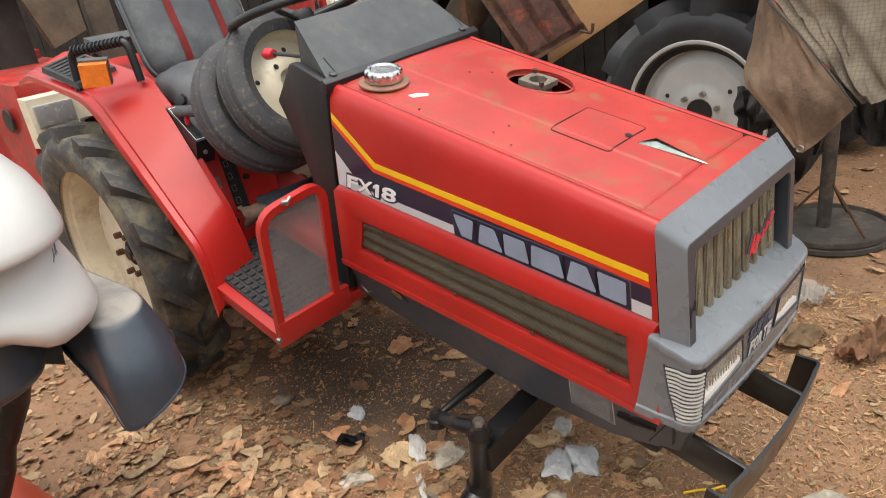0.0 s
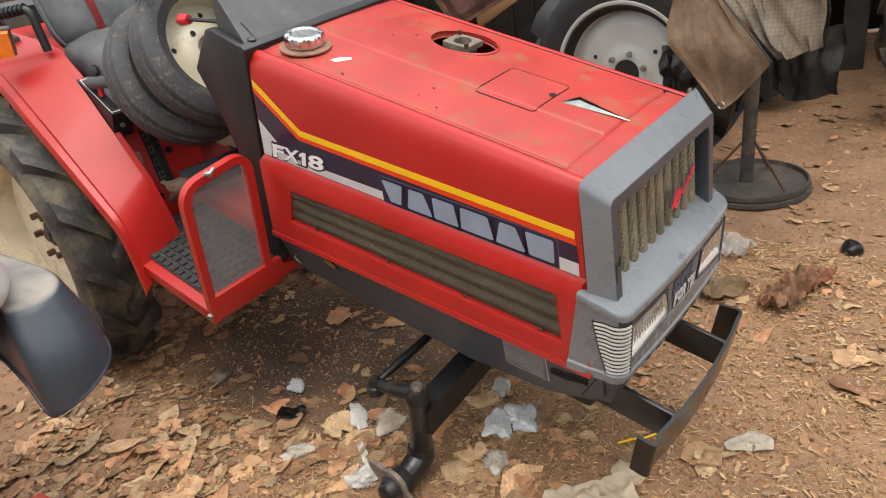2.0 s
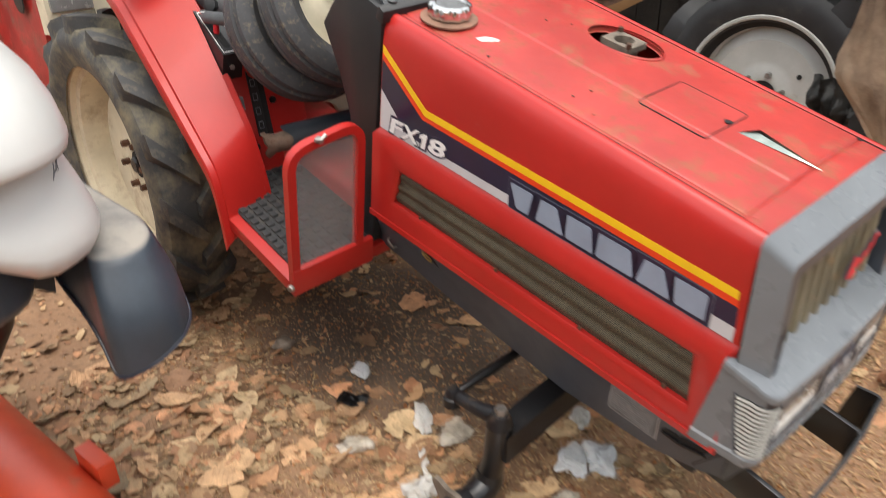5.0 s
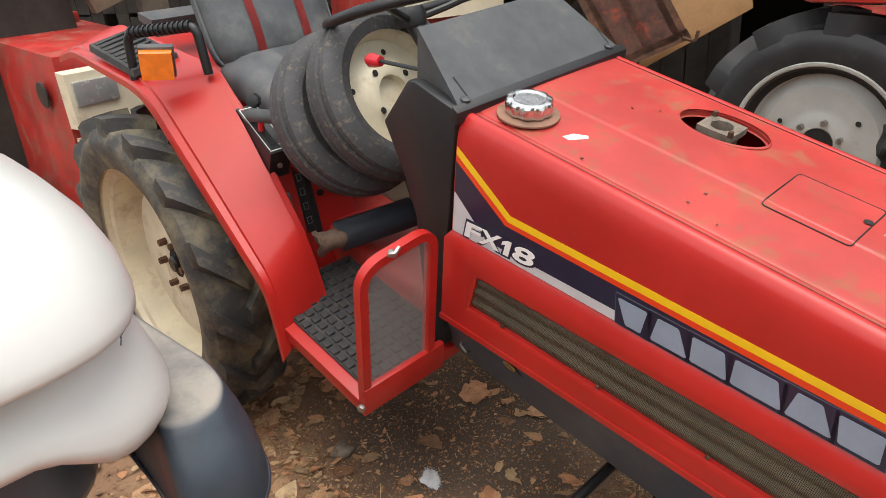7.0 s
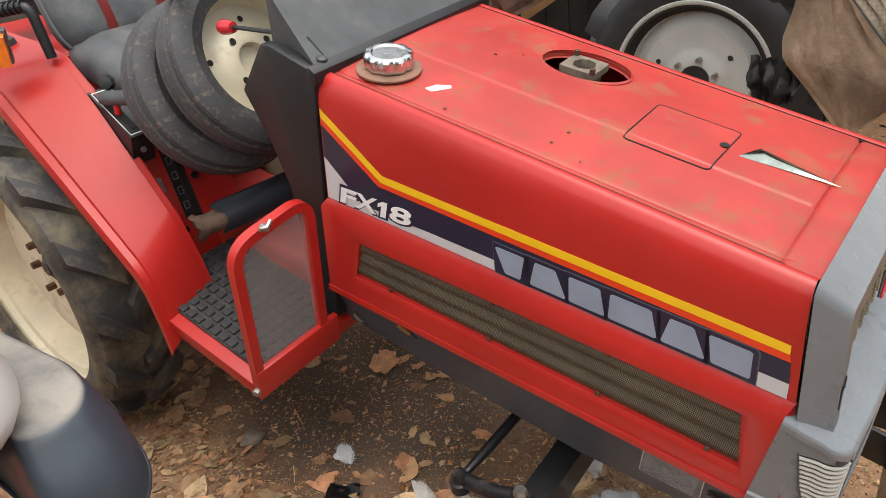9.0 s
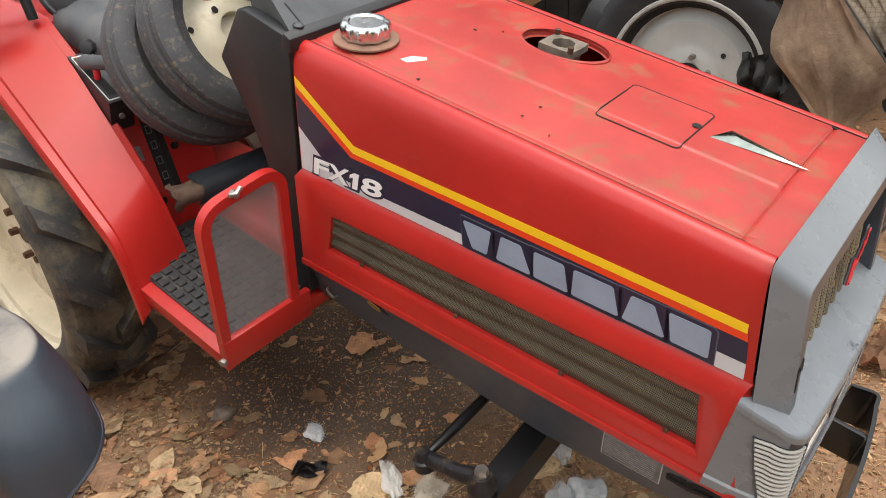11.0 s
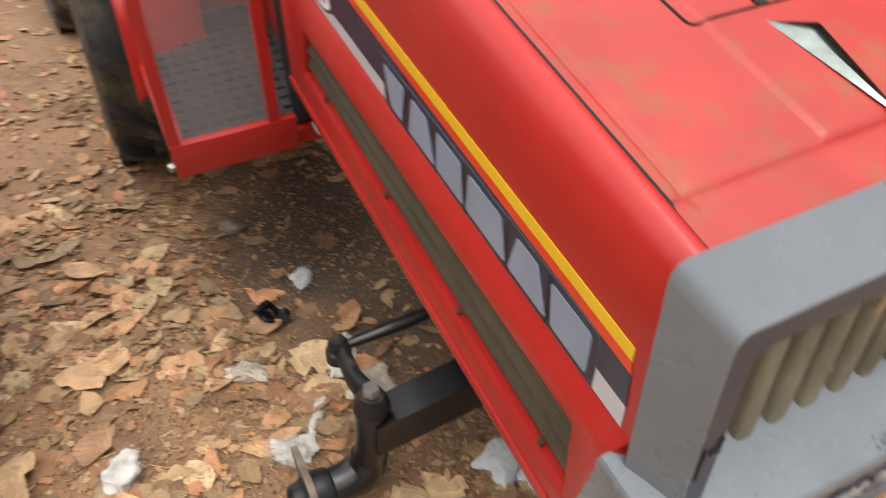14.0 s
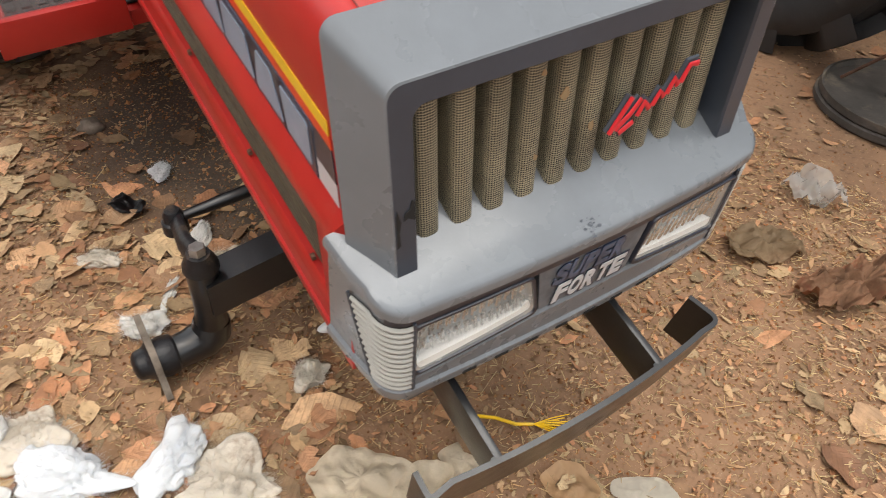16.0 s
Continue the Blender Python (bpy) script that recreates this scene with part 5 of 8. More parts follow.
def rim_mesh(r_rim, width, dish, seg=56, hole=0.045):
    """Dished disc wheel with a stepped barrel; the open face looks to -y."""
    w = width / 2
    return lathe([(r_rim + 0.014, -w), (r_rim + 0.016, -w + 0.008), (r_rim + 0.002, -w + 0.014), (r_rim - 0.010, -w + 0.022), (r_rim - 0.014, -w + 0.040), (r_rim - 0.034, -w + 0.046), (r_rim - 0.038, -w + 0.075), (r_rim - 0.042, -w + dish + 0.035),
                  (r_rim - 0.060, -w + dish + 0.030), (r_rim * 0.72, -w + dish), (r_rim * 0.45, -w + dish + 0.006), (0.12, -w + dish + 0.004), (0.105, -w + dish - 0.006), (hole + 0.006, -w + dish - 0.006), (hole, -w + dish + 0.02), (0.0, -w + dish + 0.03)], (0, 0, 0), (0, 1, 0), seg)


def big_wheel(parent, m, r_out, r_rim, width, lugs, lug_h, rubber, paint, dish, label, bolts=6, bolt_mat=None, hole=0.045):
    hub = new("rear_wheel")
    hub.parent = parent
    hub.matrix_basis = m
    tagged(hub, label)
    tyre(hub, rubber, r_out, r_rim, width, lugs, lug_h)
    part("rim", rim_mesh(r_rim, width * 0.86, dish, 56, hole), paint, hub, smooth=40)
    yb = -width * 0.43 + dish - 0.006
    for k in range(bolts):
        t = 2 * math.pi * k / bolts + 0.3
        far = 0.085 + 0.6 * (hole - 0.045)
        part("wheel_bolt", lathe([(0.0, 0.026), (0.012, 0.026), (0.013, 0.0)], (far * math.cos(t), yb, far * math.sin(t)), (0, -1, 0), 6), bolt_mat or RUST, hub)
    part("hub_hole", lathe([(0.0, 0.0), (hole + 0.004, 0.0)], (0, yb - 0.0008, 0), (0, -1, 0), 28), DARK, hub)
    if hole < 0.05:
        bm = lathe([(0.0, 0.022), (0.024, 0.022), (0.030, 0.016), (0.030, 0.0)], (0, yb + 0.005, 0), (0, -1, 0), 20)
        part("axle_end", bm, GREASY, hub)
    return hub


def fender(s):
    o = [(0.585, 0.085), (0.555, 0.180), (0.515, 0.275), (0.200, 0.455), (-0.020, 0.580), (-0.085, 0.603), (-0.16, 0.607), (-0.60, 0.575), (-0.74, 0.515)]
    i = [(0.545, 0.150), (0.505, 0.240), (0.445, 0.330), (0.178, 0.585), (0.085, 0.650), (0.040, 0.668), (-0.06, 0.668), (-0.62, 0.63), (-0.74, 0.57)]
    yo, yi = 0.462, 0.285
    bm = bmesh.new()

    def smooth_line(p):
        return [(v.x, v.y) for v in arc(p, 5, 0.05)]

    o, i = smooth_line(o), smooth_line(i)
    section = ((0.0, -0.026), (0.0, -0.006), (0.02, 0.000), (0.115, 0.000), (0.130, 0.006), (0.87, 0.006), (0.885, 0.000), (0.98, 0.000), (1.0, -0.006), (1.0, -0.045))
    rows = []
    for (ax, az), (bx, bz) in zip(o, i):
        row = []
        for inner in (0, 1):
            for f, dz in (section[::-1] if inner else section):
                w = MID + s * (yo + (yi - yo) * f)
                x, z = ax + (bx - ax) * f + dz * 0.45, az + (bz - az) * f + dz
                if inner:
                    w += s * (-0.004 if f < 0.05 else 0.004 if f > 0.95 else 0)
                    if -0.02 < dz:
                        x, z = x - 0.002, z - 0.0045
                row.append(bm.verts.new((x, w, z)))
        rows.append(row)
    for a, b in zip(rows, rows[1:]):
        for k in range(len(a)):
            j = (k + 1) % len(a)
            bm.faces.new((a[k], a[j], b[j], b[k]))
    bm.faces.new(rows[0])
    bm.faces.new(rows[-1][::-1])
    f = part("fender", bm, RED, tractor, "red sheet-metal mudguard over the rear wheel", smooth=20)
    # inner skirt down to the floor
    bm = prism([(0.50, 0.16), (0.43, 0.33), (0.17, 0.58), (0.04, 0.66), (-0.35, 0.64), (-0.35, 0.50), (0.05, 0.42), (0.30, 0.16)], "xz", MID + s * 0.286, MID + s * 0.280)
    part("inner_skirt", bm, RED, f)
    if s > 0:
        return
    # rubber pad, grab bar, amber lamp
    bm = hexa([(-0.45, -0.452, 0.610), (-0.13, -0.452, 0.625), (-0.13, -0.315, 0.655), (-0.45, -0.315, 0.642), (-0.45, -0.450, 0.630), (-0.135, -0.450, 0.644), (-0.135, -0.318, 0.672), (-0.45, -0.318, 0.660)])
    bevel(bm, 0.006, 2)
    pad = part("rubber_pad", bm, MAT_RUBBER, tractor, "grooved black rubber pad")
    for k in range(8):
        x = -0.43 + 0.036 * k
        part("pad_rib", hexa([(x, -0.44, 0.632 + 0.001 * k), (x + 0.014, -0.44, 0.632 + 0.001 * k), (x + 0.014, -0.33, 0.662 + 0.001 * k), (x, -0.33, 0.662 + 0.001 * k), (x, -0.44, 0.637 + 0.0015 * k), (x + 0.014, -0.44, 0.637 + 0.0015 * k), (x + 0.014, -0.33, 0.666 + 0.0015 * k), (x, -0.33, 0.666 + 0.0015 * k)]), MAT_RUBBER, pad)
    bar = arc([(-0.155, -0.440, 0.600), (-0.175, -0.435, 0.735), (0.020, -0.325, 0.790), (0.052, -0.318, 0.665)], 5, 0.03)
    bm = tube(bar, 0.013, 10)
    grab = part("grab_bar", bm, PLUM, tractor, "black ribbed grab bar")
    a, b = Vector((-0.160, -0.427, 0.7395)), Vector((0.006, -0.333, 0.786))
    for k in range(13):
        p = a.lerp(b, k / 12)
        part("grip_rib", tube([p - (b - a).normalized() * 0.003, p + (b - a).normalized() * 0.003], 0.0165, 12), PLUM, grab)
    def lamp_box(back, deep, z0, z1, grow):
        a, b = Vector((0.034, -0.494)), Vector((0.072, -0.424))
        n = Vector((-0.88, 0.47))
        e = (b - a).normalized() * grow
        q = [a - e + n * back, b + e + n * back, b + e + n * (back + deep), a - e + n * (back + deep)]
        return hexa([(v.x, v.y, z0) for v in q] + [(v.x, v.y, z1) for v in q])

    bm = lamp_box(0.032, 0.030, 0.672, 0.752, 0.003)
    bevel(bm, 0.006, 3)
    part("indicator_housing", bm, DASH, f)
    bm = lamp_box(0.0, 0.034, 0.676, 0.746, 0.0)
    bevel(bm, 0.009, 3)
    part("indicator_lens", bm, AMBER, f, "amber ribbed indicator lens")


def footwell():
    for s in (-1, 1):
        yo, yi = MID + s * 0.490, MID + s * 0.17
        yc = MID + s * 0.437
        bm = prism([(0.44, yi), (0.44, yc), (0.53, yc), (0.53, yo), (0.925, yo), (0.925, yi)], "xy", 0.120, 0.158)
        bevel(bm, 0.004, 2)
        plate = part("footplate", bm, RED, tractor, "red pressed-steel footplate, worn along its edge")
        bm = prism([(0.918, 0.122), (0.936, 0.122), (0.936, 0.205), (0.918, 0.205)], "xz", yo, MID + s * 0.24)
        bevel(bm, 0.004, 2)
        part("front_sill", bm, RED, plate)
        if s > 0:
            continue
        # ribbed mat
        bm = box(0.45, 0.905, -0.455, -0.175, 0.158, 0.166)
        bevel(bm, 0.003, 1)
        mat = part("rubber_mat", bm, MAT_RUBBER, tractor, "black blocked rubber floor mat")
        me = None
        for a in range(14):
            for b in range(9):
                if me is None:
                    q = box(-0.0115, 0.0115, -0.0105, 0.0105, 0.0, 0.007)
                    bevel(q, 0.002, 1)
                    first = part("mat_block", q, MAT_RUBBER, mat)
                    me = first.data
                    ob = first
                else:
                    ob = new("mat_block", me)
                    ob.parent = mat
                ob.location = (0.468 + 0.0315 * a, -0.441 + 0.030 * b, 0.1655)
        # guard frame: round-cornered hoop with a clear pane
        x = 0.924
        hoop = arc([(x, -0.476, 0.12), (x, -0.4755, 0.545), (x, -0.281, 0.566), (x, -0.281, 0.18)], 8, 0.055)
        bm = bmesh.new()
        rows = []
        for k, p in enumerate(hoop):
            d = (hoop[min(k + 1, len(hoop) - 1)] - hoop[max(k - 1, 0)]).normalized()
            nrm = Vector((0, -d.z, d.y)) * 0.011
            rows.append([bm.verts.new(p + nrm + Vector((-0.012, 0, 0))), bm.verts.new(p + nrm + Vector((0.010, 0, 0))), bm.verts.new(p - nrm + Vector((0.010, 0, 0))), bm.verts.new(p - nrm + Vector((-0.012, 0, 0)))])
        for a, b in zip(rows, rows[1:]):
            for k in range(4):
                bm.faces.new((a[k], a[(k + 1) % 4], b[(k + 1) % 4], b[k]))
        bm.faces.new(rows[0])
        bm.faces.new(rows[-1][::-1])
        bevel(bm, 0.003, 2, 50)
        guard = part("leg_guard_frame", bm, RED, tractor, "red hooped leg guard with clear dusty pane and painted reflection haze")
        inside = [(p.y, p.z) for p in arc([(0, -0.468, 0.188), (0, -0.467, 0.538), (0, -0.290, 0.557), (0, -0.290, 0.188)], 8, 0.05)]
        pane = part("clear_pane", prism(inside, "yz", 0.922, 0.925), ACRYLIC, guard)
        pane.visible_shadow = False
        wing = bmesh.new()
        lathe([(0.0, 0.012), (0.008, 0.012), (0.010, 0.0)], (0.93, -0.400, 0.560), (1, 0, 0.3), 8, wing)
        tube([(0.938, -0.415, 0.567), (0.942, -0.400, 0.565), (0.938, -0.385, 0.573)], 0.005, 6, wing)
        part("wing_nut", wing, STEEL, guard)
        for y, z in ((-0.43, 0.196), (-0.40, 0.196), (-0.281, 0.26), (-0.281, 0.50)):
            part("pane_screw", bolt((0.926, y, z), (1, 0, 0), 0.007, 0.005), STEEL, guard)
        part("corner_bolt", bolt((0.928, -0.489, 0.150), (0.4, -1, 0), 0.010, 0.010), STEEL, guard)


def controls():
    # quadrant box beside the fender
    def z(x, y):
        return 0.594 - 0.42 * (x - 0.172) + 0.02 * (y + 0.30)

    bm = hexa([(0.200, -0.302, 0.44), (0.318, -0.300, 0.44), (0.318, -0.238, 0.44), (0.200, -0.240, 0.44), (0.170, -0.302, z(0.170, -0.302)), (0.337, -0.302, z(0.337, -0.302)), (0.337, -0.238, z(0.337, -0.238)), (0.170, -0.238, z(0.170, -0.238))])
    bevel(bm, 0.004, 2)
    q = part("lever_box", bm, PLUM, tractor, "black lever quadrant box with white border")
    bm = bmesh.new()
    for a, b, c, d in ((0.178, 0.330, -0.297, -0.2952), (0.178, 0.330, -0.2448, -0.243), (0.178, 0.180, -0.297, -0.243), (0.328, 0.330, -0.297, -0.243)):
        hexa([(a, c, z(a, c) + 0.0005), (b, c, z(b, c) + 0.0005), (b, d, z(b, d) + 0.0005), (a, d, z(a, d) + 0.0005), (a, c, z(a, c) + 0.0014), (b, c, z(b, c) + 0.0014), (b, d, z(b, d) + 0.0014), (a, d, z(a, d) + 0.0014)], bm)
    part("white_border", bm, WHITE_INK, q)
    bm = tube([(0.195, -0.276, z(0.195, -0.276)), (0.312, -0.276, z(0.312, -0.276))], 0.010, 10, flat=1.0)
    for v in bm.verts:
        v.co.z = z(v.co.x, v.co.y) + (0.0010 if v.co.z > z(v.co.x, v.co.y) else -0.003)
    part("lever_slot", bm, DARK, q)
    words("lever_numeral", "3", 0.028, pose(0.316, -0.262, z(0.316, -0.262) + 0.0020, 0, 22.8, 90), WHITE_INK, q, 0.0004, 0, 0.001)
    words("lever_letter", "R", 0.026, pose(0.222, -0.262, z(0.222, -0.262) + 0.0020, 0, 22.8, 90), BADGE_RED, q, 0.0004, 0, 0.001)
    part("lever_stalk", tube([(0.252, -0.276, 0.53), (0.262, -0.280, 0.598)], 0.009, 10), BADGE_RED, tractor)
    bm = tube([(0.218, -0.292, 0.590), (0.226, -0.289, 0.594), (0.29, -0.270, 0.607), (0.355, -0.250, 0.622)], [0.014, 0.019, 0.019, 0.018], 14, flat=0.85)
    lev = part("shift_lever", bm, DASH, tractor, "chunky black shift lever grip")
    part("grip_cap", tube([(0.352, -0.251, 0.6213), (0.360, -0.2485, 0.6232), (0.372, -0.245, 0.626)], [0.0165, 0.0185, 0.0165], 14), STEEL, lev)
    part("grip_end", tube([(0.362, -0.248, 0.6236), (0.376, -0.2438, 0.627)], 0.0150, 14), DASH, lev)
    part("box_bolt", bolt((0.334, -0.276, 0.484), (1, 0, 0.2), 0.008, 0.006), STEEL, q)
    # red plate with a black gate and pedals below
    bm = hexa([(0.36, -0.29, 0.10), (0.40, -0.20, 0.10), (0.40, -0.02, 0.10), (0.30, -0.02, 0.10), (0.22, -0.29, 0.47), (0.25, -0.20, 0.47), (0.25, -0.02, 0.47), (0.15, -0.02, 0.47)])
    bevel(bm, 0.006, 2)
    body = part("control_bulkhead", bm, RED, tractor, "red bulkhead behind the footplate")

    def on(y, zz, d):
        f = (zz - 0.10) / 0.37
        g = max(0.0, min(1.0, (y + 0.29) / 0.09))
        return (0.36 + 0.04 * g - (0.14 + 0.01 * g) * f + d, y, zz)

    def chip(y0, y1, z0, z1, d0, d1, lean=0.0):
        return hexa([on(y0, z0, d0), on(y1, z0, d0), on(y1, z0, d1), on(y0, z0, d1), on(y0 + lean, z1, d0), on(y1 + lean, z1, d0), on(y1 + lean, z1, d1), on(y0 + lean, z1, d1)])

    part("range_gate", chip(-0.200, -0.170, 0.245, 0.43, 0, 0.005, 0.0), PLUM, body, "black gate strip with small pale marks")
    part("gate_shadow", chip(-0.170, -0.150, 0.235, 0.43, 0, 0.003, 0.0), DARK, body)
    for k in range(4):
        zz = 0.268 + 0.040 * k
        for a, b, c, d in ((-0.194, -0.178, 0.0, 0.002), (-0.194, -0.178, 0.018, 0.020), (-0.194, -0.192, 0.0, 0.02), (-0.180, -0.178, 0.0, 0.02)):
            part("gate_mark", chip(a, b, zz + c, zz + d, 0.005, 0.0058), GREY, body)
    part("data_plate", chip(-0.250, -0.222, 0.325, 0.362, 0.002, 0.004), GREY, body)
    for y, zz in ((-0.255, 0.42), (-0.13, 0.34), (-0.245, 0.25), (-0.10, 0.42), (-0.215, 0.215)):
        part("bulkhead_bolt", bolt(on(y, zz, 0.002), (1, 0, 0.3), 0.012, 0.008), GREASY, body)
    # torn exhaust end with its half shield
    a, b = Vector((0.468, -0.240, 0.288)), Vector((0.550, 0.000, 0.335))
    d = (b - a).normalized()
    bm = tube([a - d * 0.012, a, a + d * 0.02, a + d * 0.06, a + d * 0.16], [0.040, 0.033, 0.028, 0.030, 0.032], 18, caps=False)
    for v in bm.verts:
        v.co += d * 0.022 * noise.noise(v.co * 70) * (1 if (v.co - a).dot(d) < 0.03 else 0)
    pipe = part("cut_exhaust_pipe", bm, SCALE, tractor, "sawn-off rusty exhaust pipe end")
    part("pipe_inside", lathe([(0.0, 0.03), (0.024, 0.03)], a, d, 14), DARK, pipe)
    u = Vector((0, 0, 1)).cross(d).normalized()
    w = d.cross(u)
    bm = bmesh.new()
    rows = []
    for k in range(10):
        f = 0.055 + 0.22 * k / 9
        row = []
        for q2 in range(15):
            t = -0.45 + (math.pi + 0.9) * q2 / 14
            if k == 0:
                ff = f + 0.014 * math.sin(t * 3)
            else:
                ff = f
            row.append(bm.verts.new(a + d * ff + 0.046 * (math.cos(t) * u + math.sin(t) * w)))
        rows.append(row)
    for r0, r1 in zip(rows, rows[1:]):
        for q2 in range(14):
            bm.faces.new((r0[q2], r0[q2 + 1], r1[q2 + 1], r1[q2]))
    bmesh.ops.solidify(bm, geom=bm.faces[:], thickness=0.002)
    part("heat_shield", bm, GREY_DARK, tractor, "dark grey half-round heat shield")


def seat():
    # reclined back rest with two red stripes
    def cushion(w, h, d, n=14):
        bm = bmesh.new()
        front, back = [], []
        for j in range(n + 1):
            for i in range(n + 1):
                u, v = -1 + 2 * i / n, -1 + 2 * j / n
                r = (abs(u) ** 5 + abs(v) ** 5)
                k = 1 / max(1, (abs(u) ** 6 + abs(v) ** 6) ** (1 / 6))
                puff = d * (1 - max(abs(u), abs(v)) ** 4) ** 0.5 if max(abs(u), abs(v)) < 1 else 0
                x, y = u * k * w / 2, v * k * h / 2
                puff += 0.006 * noise.noise(Vector((x * 9, y * 9, h)))* (1 if puff else 0)
                front.append(bm.verts.new((x, y, puff)))
                back.append(bm.verts.new((x, y, -0.03)))
        for grid, flip in ((front, 1), (back, 0)):
            for j in range(n):
                for i in range(n):
                    a = j * (n + 1) + i
                    q = [grid[a], grid[a + 1], grid[a + n + 2], grid[a + n + 1]]
                    bm.faces.new(q if flip else q[::-1])
        for i in range(n):
            for e in ((i, i + 1), (n * (n + 1) + i + 1, n * (n + 1) + i), ((i + 1) * (n + 1), i * (n + 1)), (i * (n + 1) + n, (i + 1) * (n + 1) + n)):
                bm.faces.new((front[e[1]], front[e[0]], back[e[0]], back[e[1]]))
        return bm
    m_back = pose(-0.171, 0.005, 0.778, 58, 0, 90)
    bm = cushion(0.44, 0.42, 0.055)
    for v in bm.verts:
        v.co = m_back @ v.co
    back = part("seat_back", bm, SEAT_BLACK, tractor, "dusty black vinyl seat back with red stripes", smooth=60)
    for x in (-0.085, 0.085):
        bm = bmesh.new()
        rows = []
        for k in range(13):
            y = -0.185 + 0.37 * k / 12
            v = y / 0.21
            row = []
            for dx in (-0.014, 0, 0.014):
                u = (x + dx) / 0.22
                puff = 0.055 * (1 - max(abs(u), abs(v)) ** 4) ** 0.5
                puff += 0.006 * noise.noise(Vector(((x + dx) * 9, y * 9, 0.42)))
                row.append(bm.verts.new(m_back @ Vector((x + dx, y, puff + 0.0025))))
            rows.append(row)
        for a, b in zip(rows, rows[1:]):
            for k in range(2):
                bm.faces.new((a[k], a[k + 1], b[k + 1], b[k]))
        bmesh.ops.solidify(bm, geom=bm.faces[:], thickness=0.002)
        part("seat_stripe", bm, SEAT_RED, back)
    line = [m_back @ Vector((0.222 * math.copysign(abs(math.cos(t)) ** 0.35, math.cos(t)), 0.212 * math.copysign(abs(math.sin(t)) ** 0.35, math.sin(t)), 0.0)) for t in (2 * math.pi * k / 60 for k in range(61))]
    part("seat_piping", tube(line, 0.006, 6, caps=False), SEAT_BLACK, back)
    bm = cushion(0.44, 0.40, 0.06)
    m_pan = pose(0.075, 0.005, 0.585, 8, 0, 90)
    for v in bm.verts:
        v.co = m_pan @ v.co
    part("seat_cushion", bm, SEAT_BLACK, tractor, "black vinyl seat cushion", smooth=60)
    part("seat_knob", lathe([(0.0, 0.03), (0.018, 0.026), (0.022, 0.01), (0.018, 0.0)], (0.16, -0.235, 0.600), (0.5, -0.6, 0.3), 8), PLUM, tractor)
    bm = box(-0.22, 0.28, -0.20, 0.21, 0.36, 0.55)
    bevel(bm, 0.02, 2)
    part("seat_pedestal", bm, RED_OLD, tractor)
    bm = box(-0.62, -0.20, -0.28, 0.29, 0.50, 0.56)
    bevel(bm, 0.01, 2)
    part("rear_deck", bm, RED, tractor)
    bm = hexa([(-0.50, -0.26, 0.66), (-0.40, -0.26, 0.66), (-0.40, 0.27, 0.66), (-0.50, 0.27, 0.66), (-0.50, -0.26, 0.685), (-0.40, -0.26, 0.685), (-0.40, 0.27, 0.685), (-0.50, 0.27, 0.685)])
    bevel(bm, 0.008, 2)
    part("rear_tool_tray", bm, DASH, tractor, "ribbed black tray behind the seat")


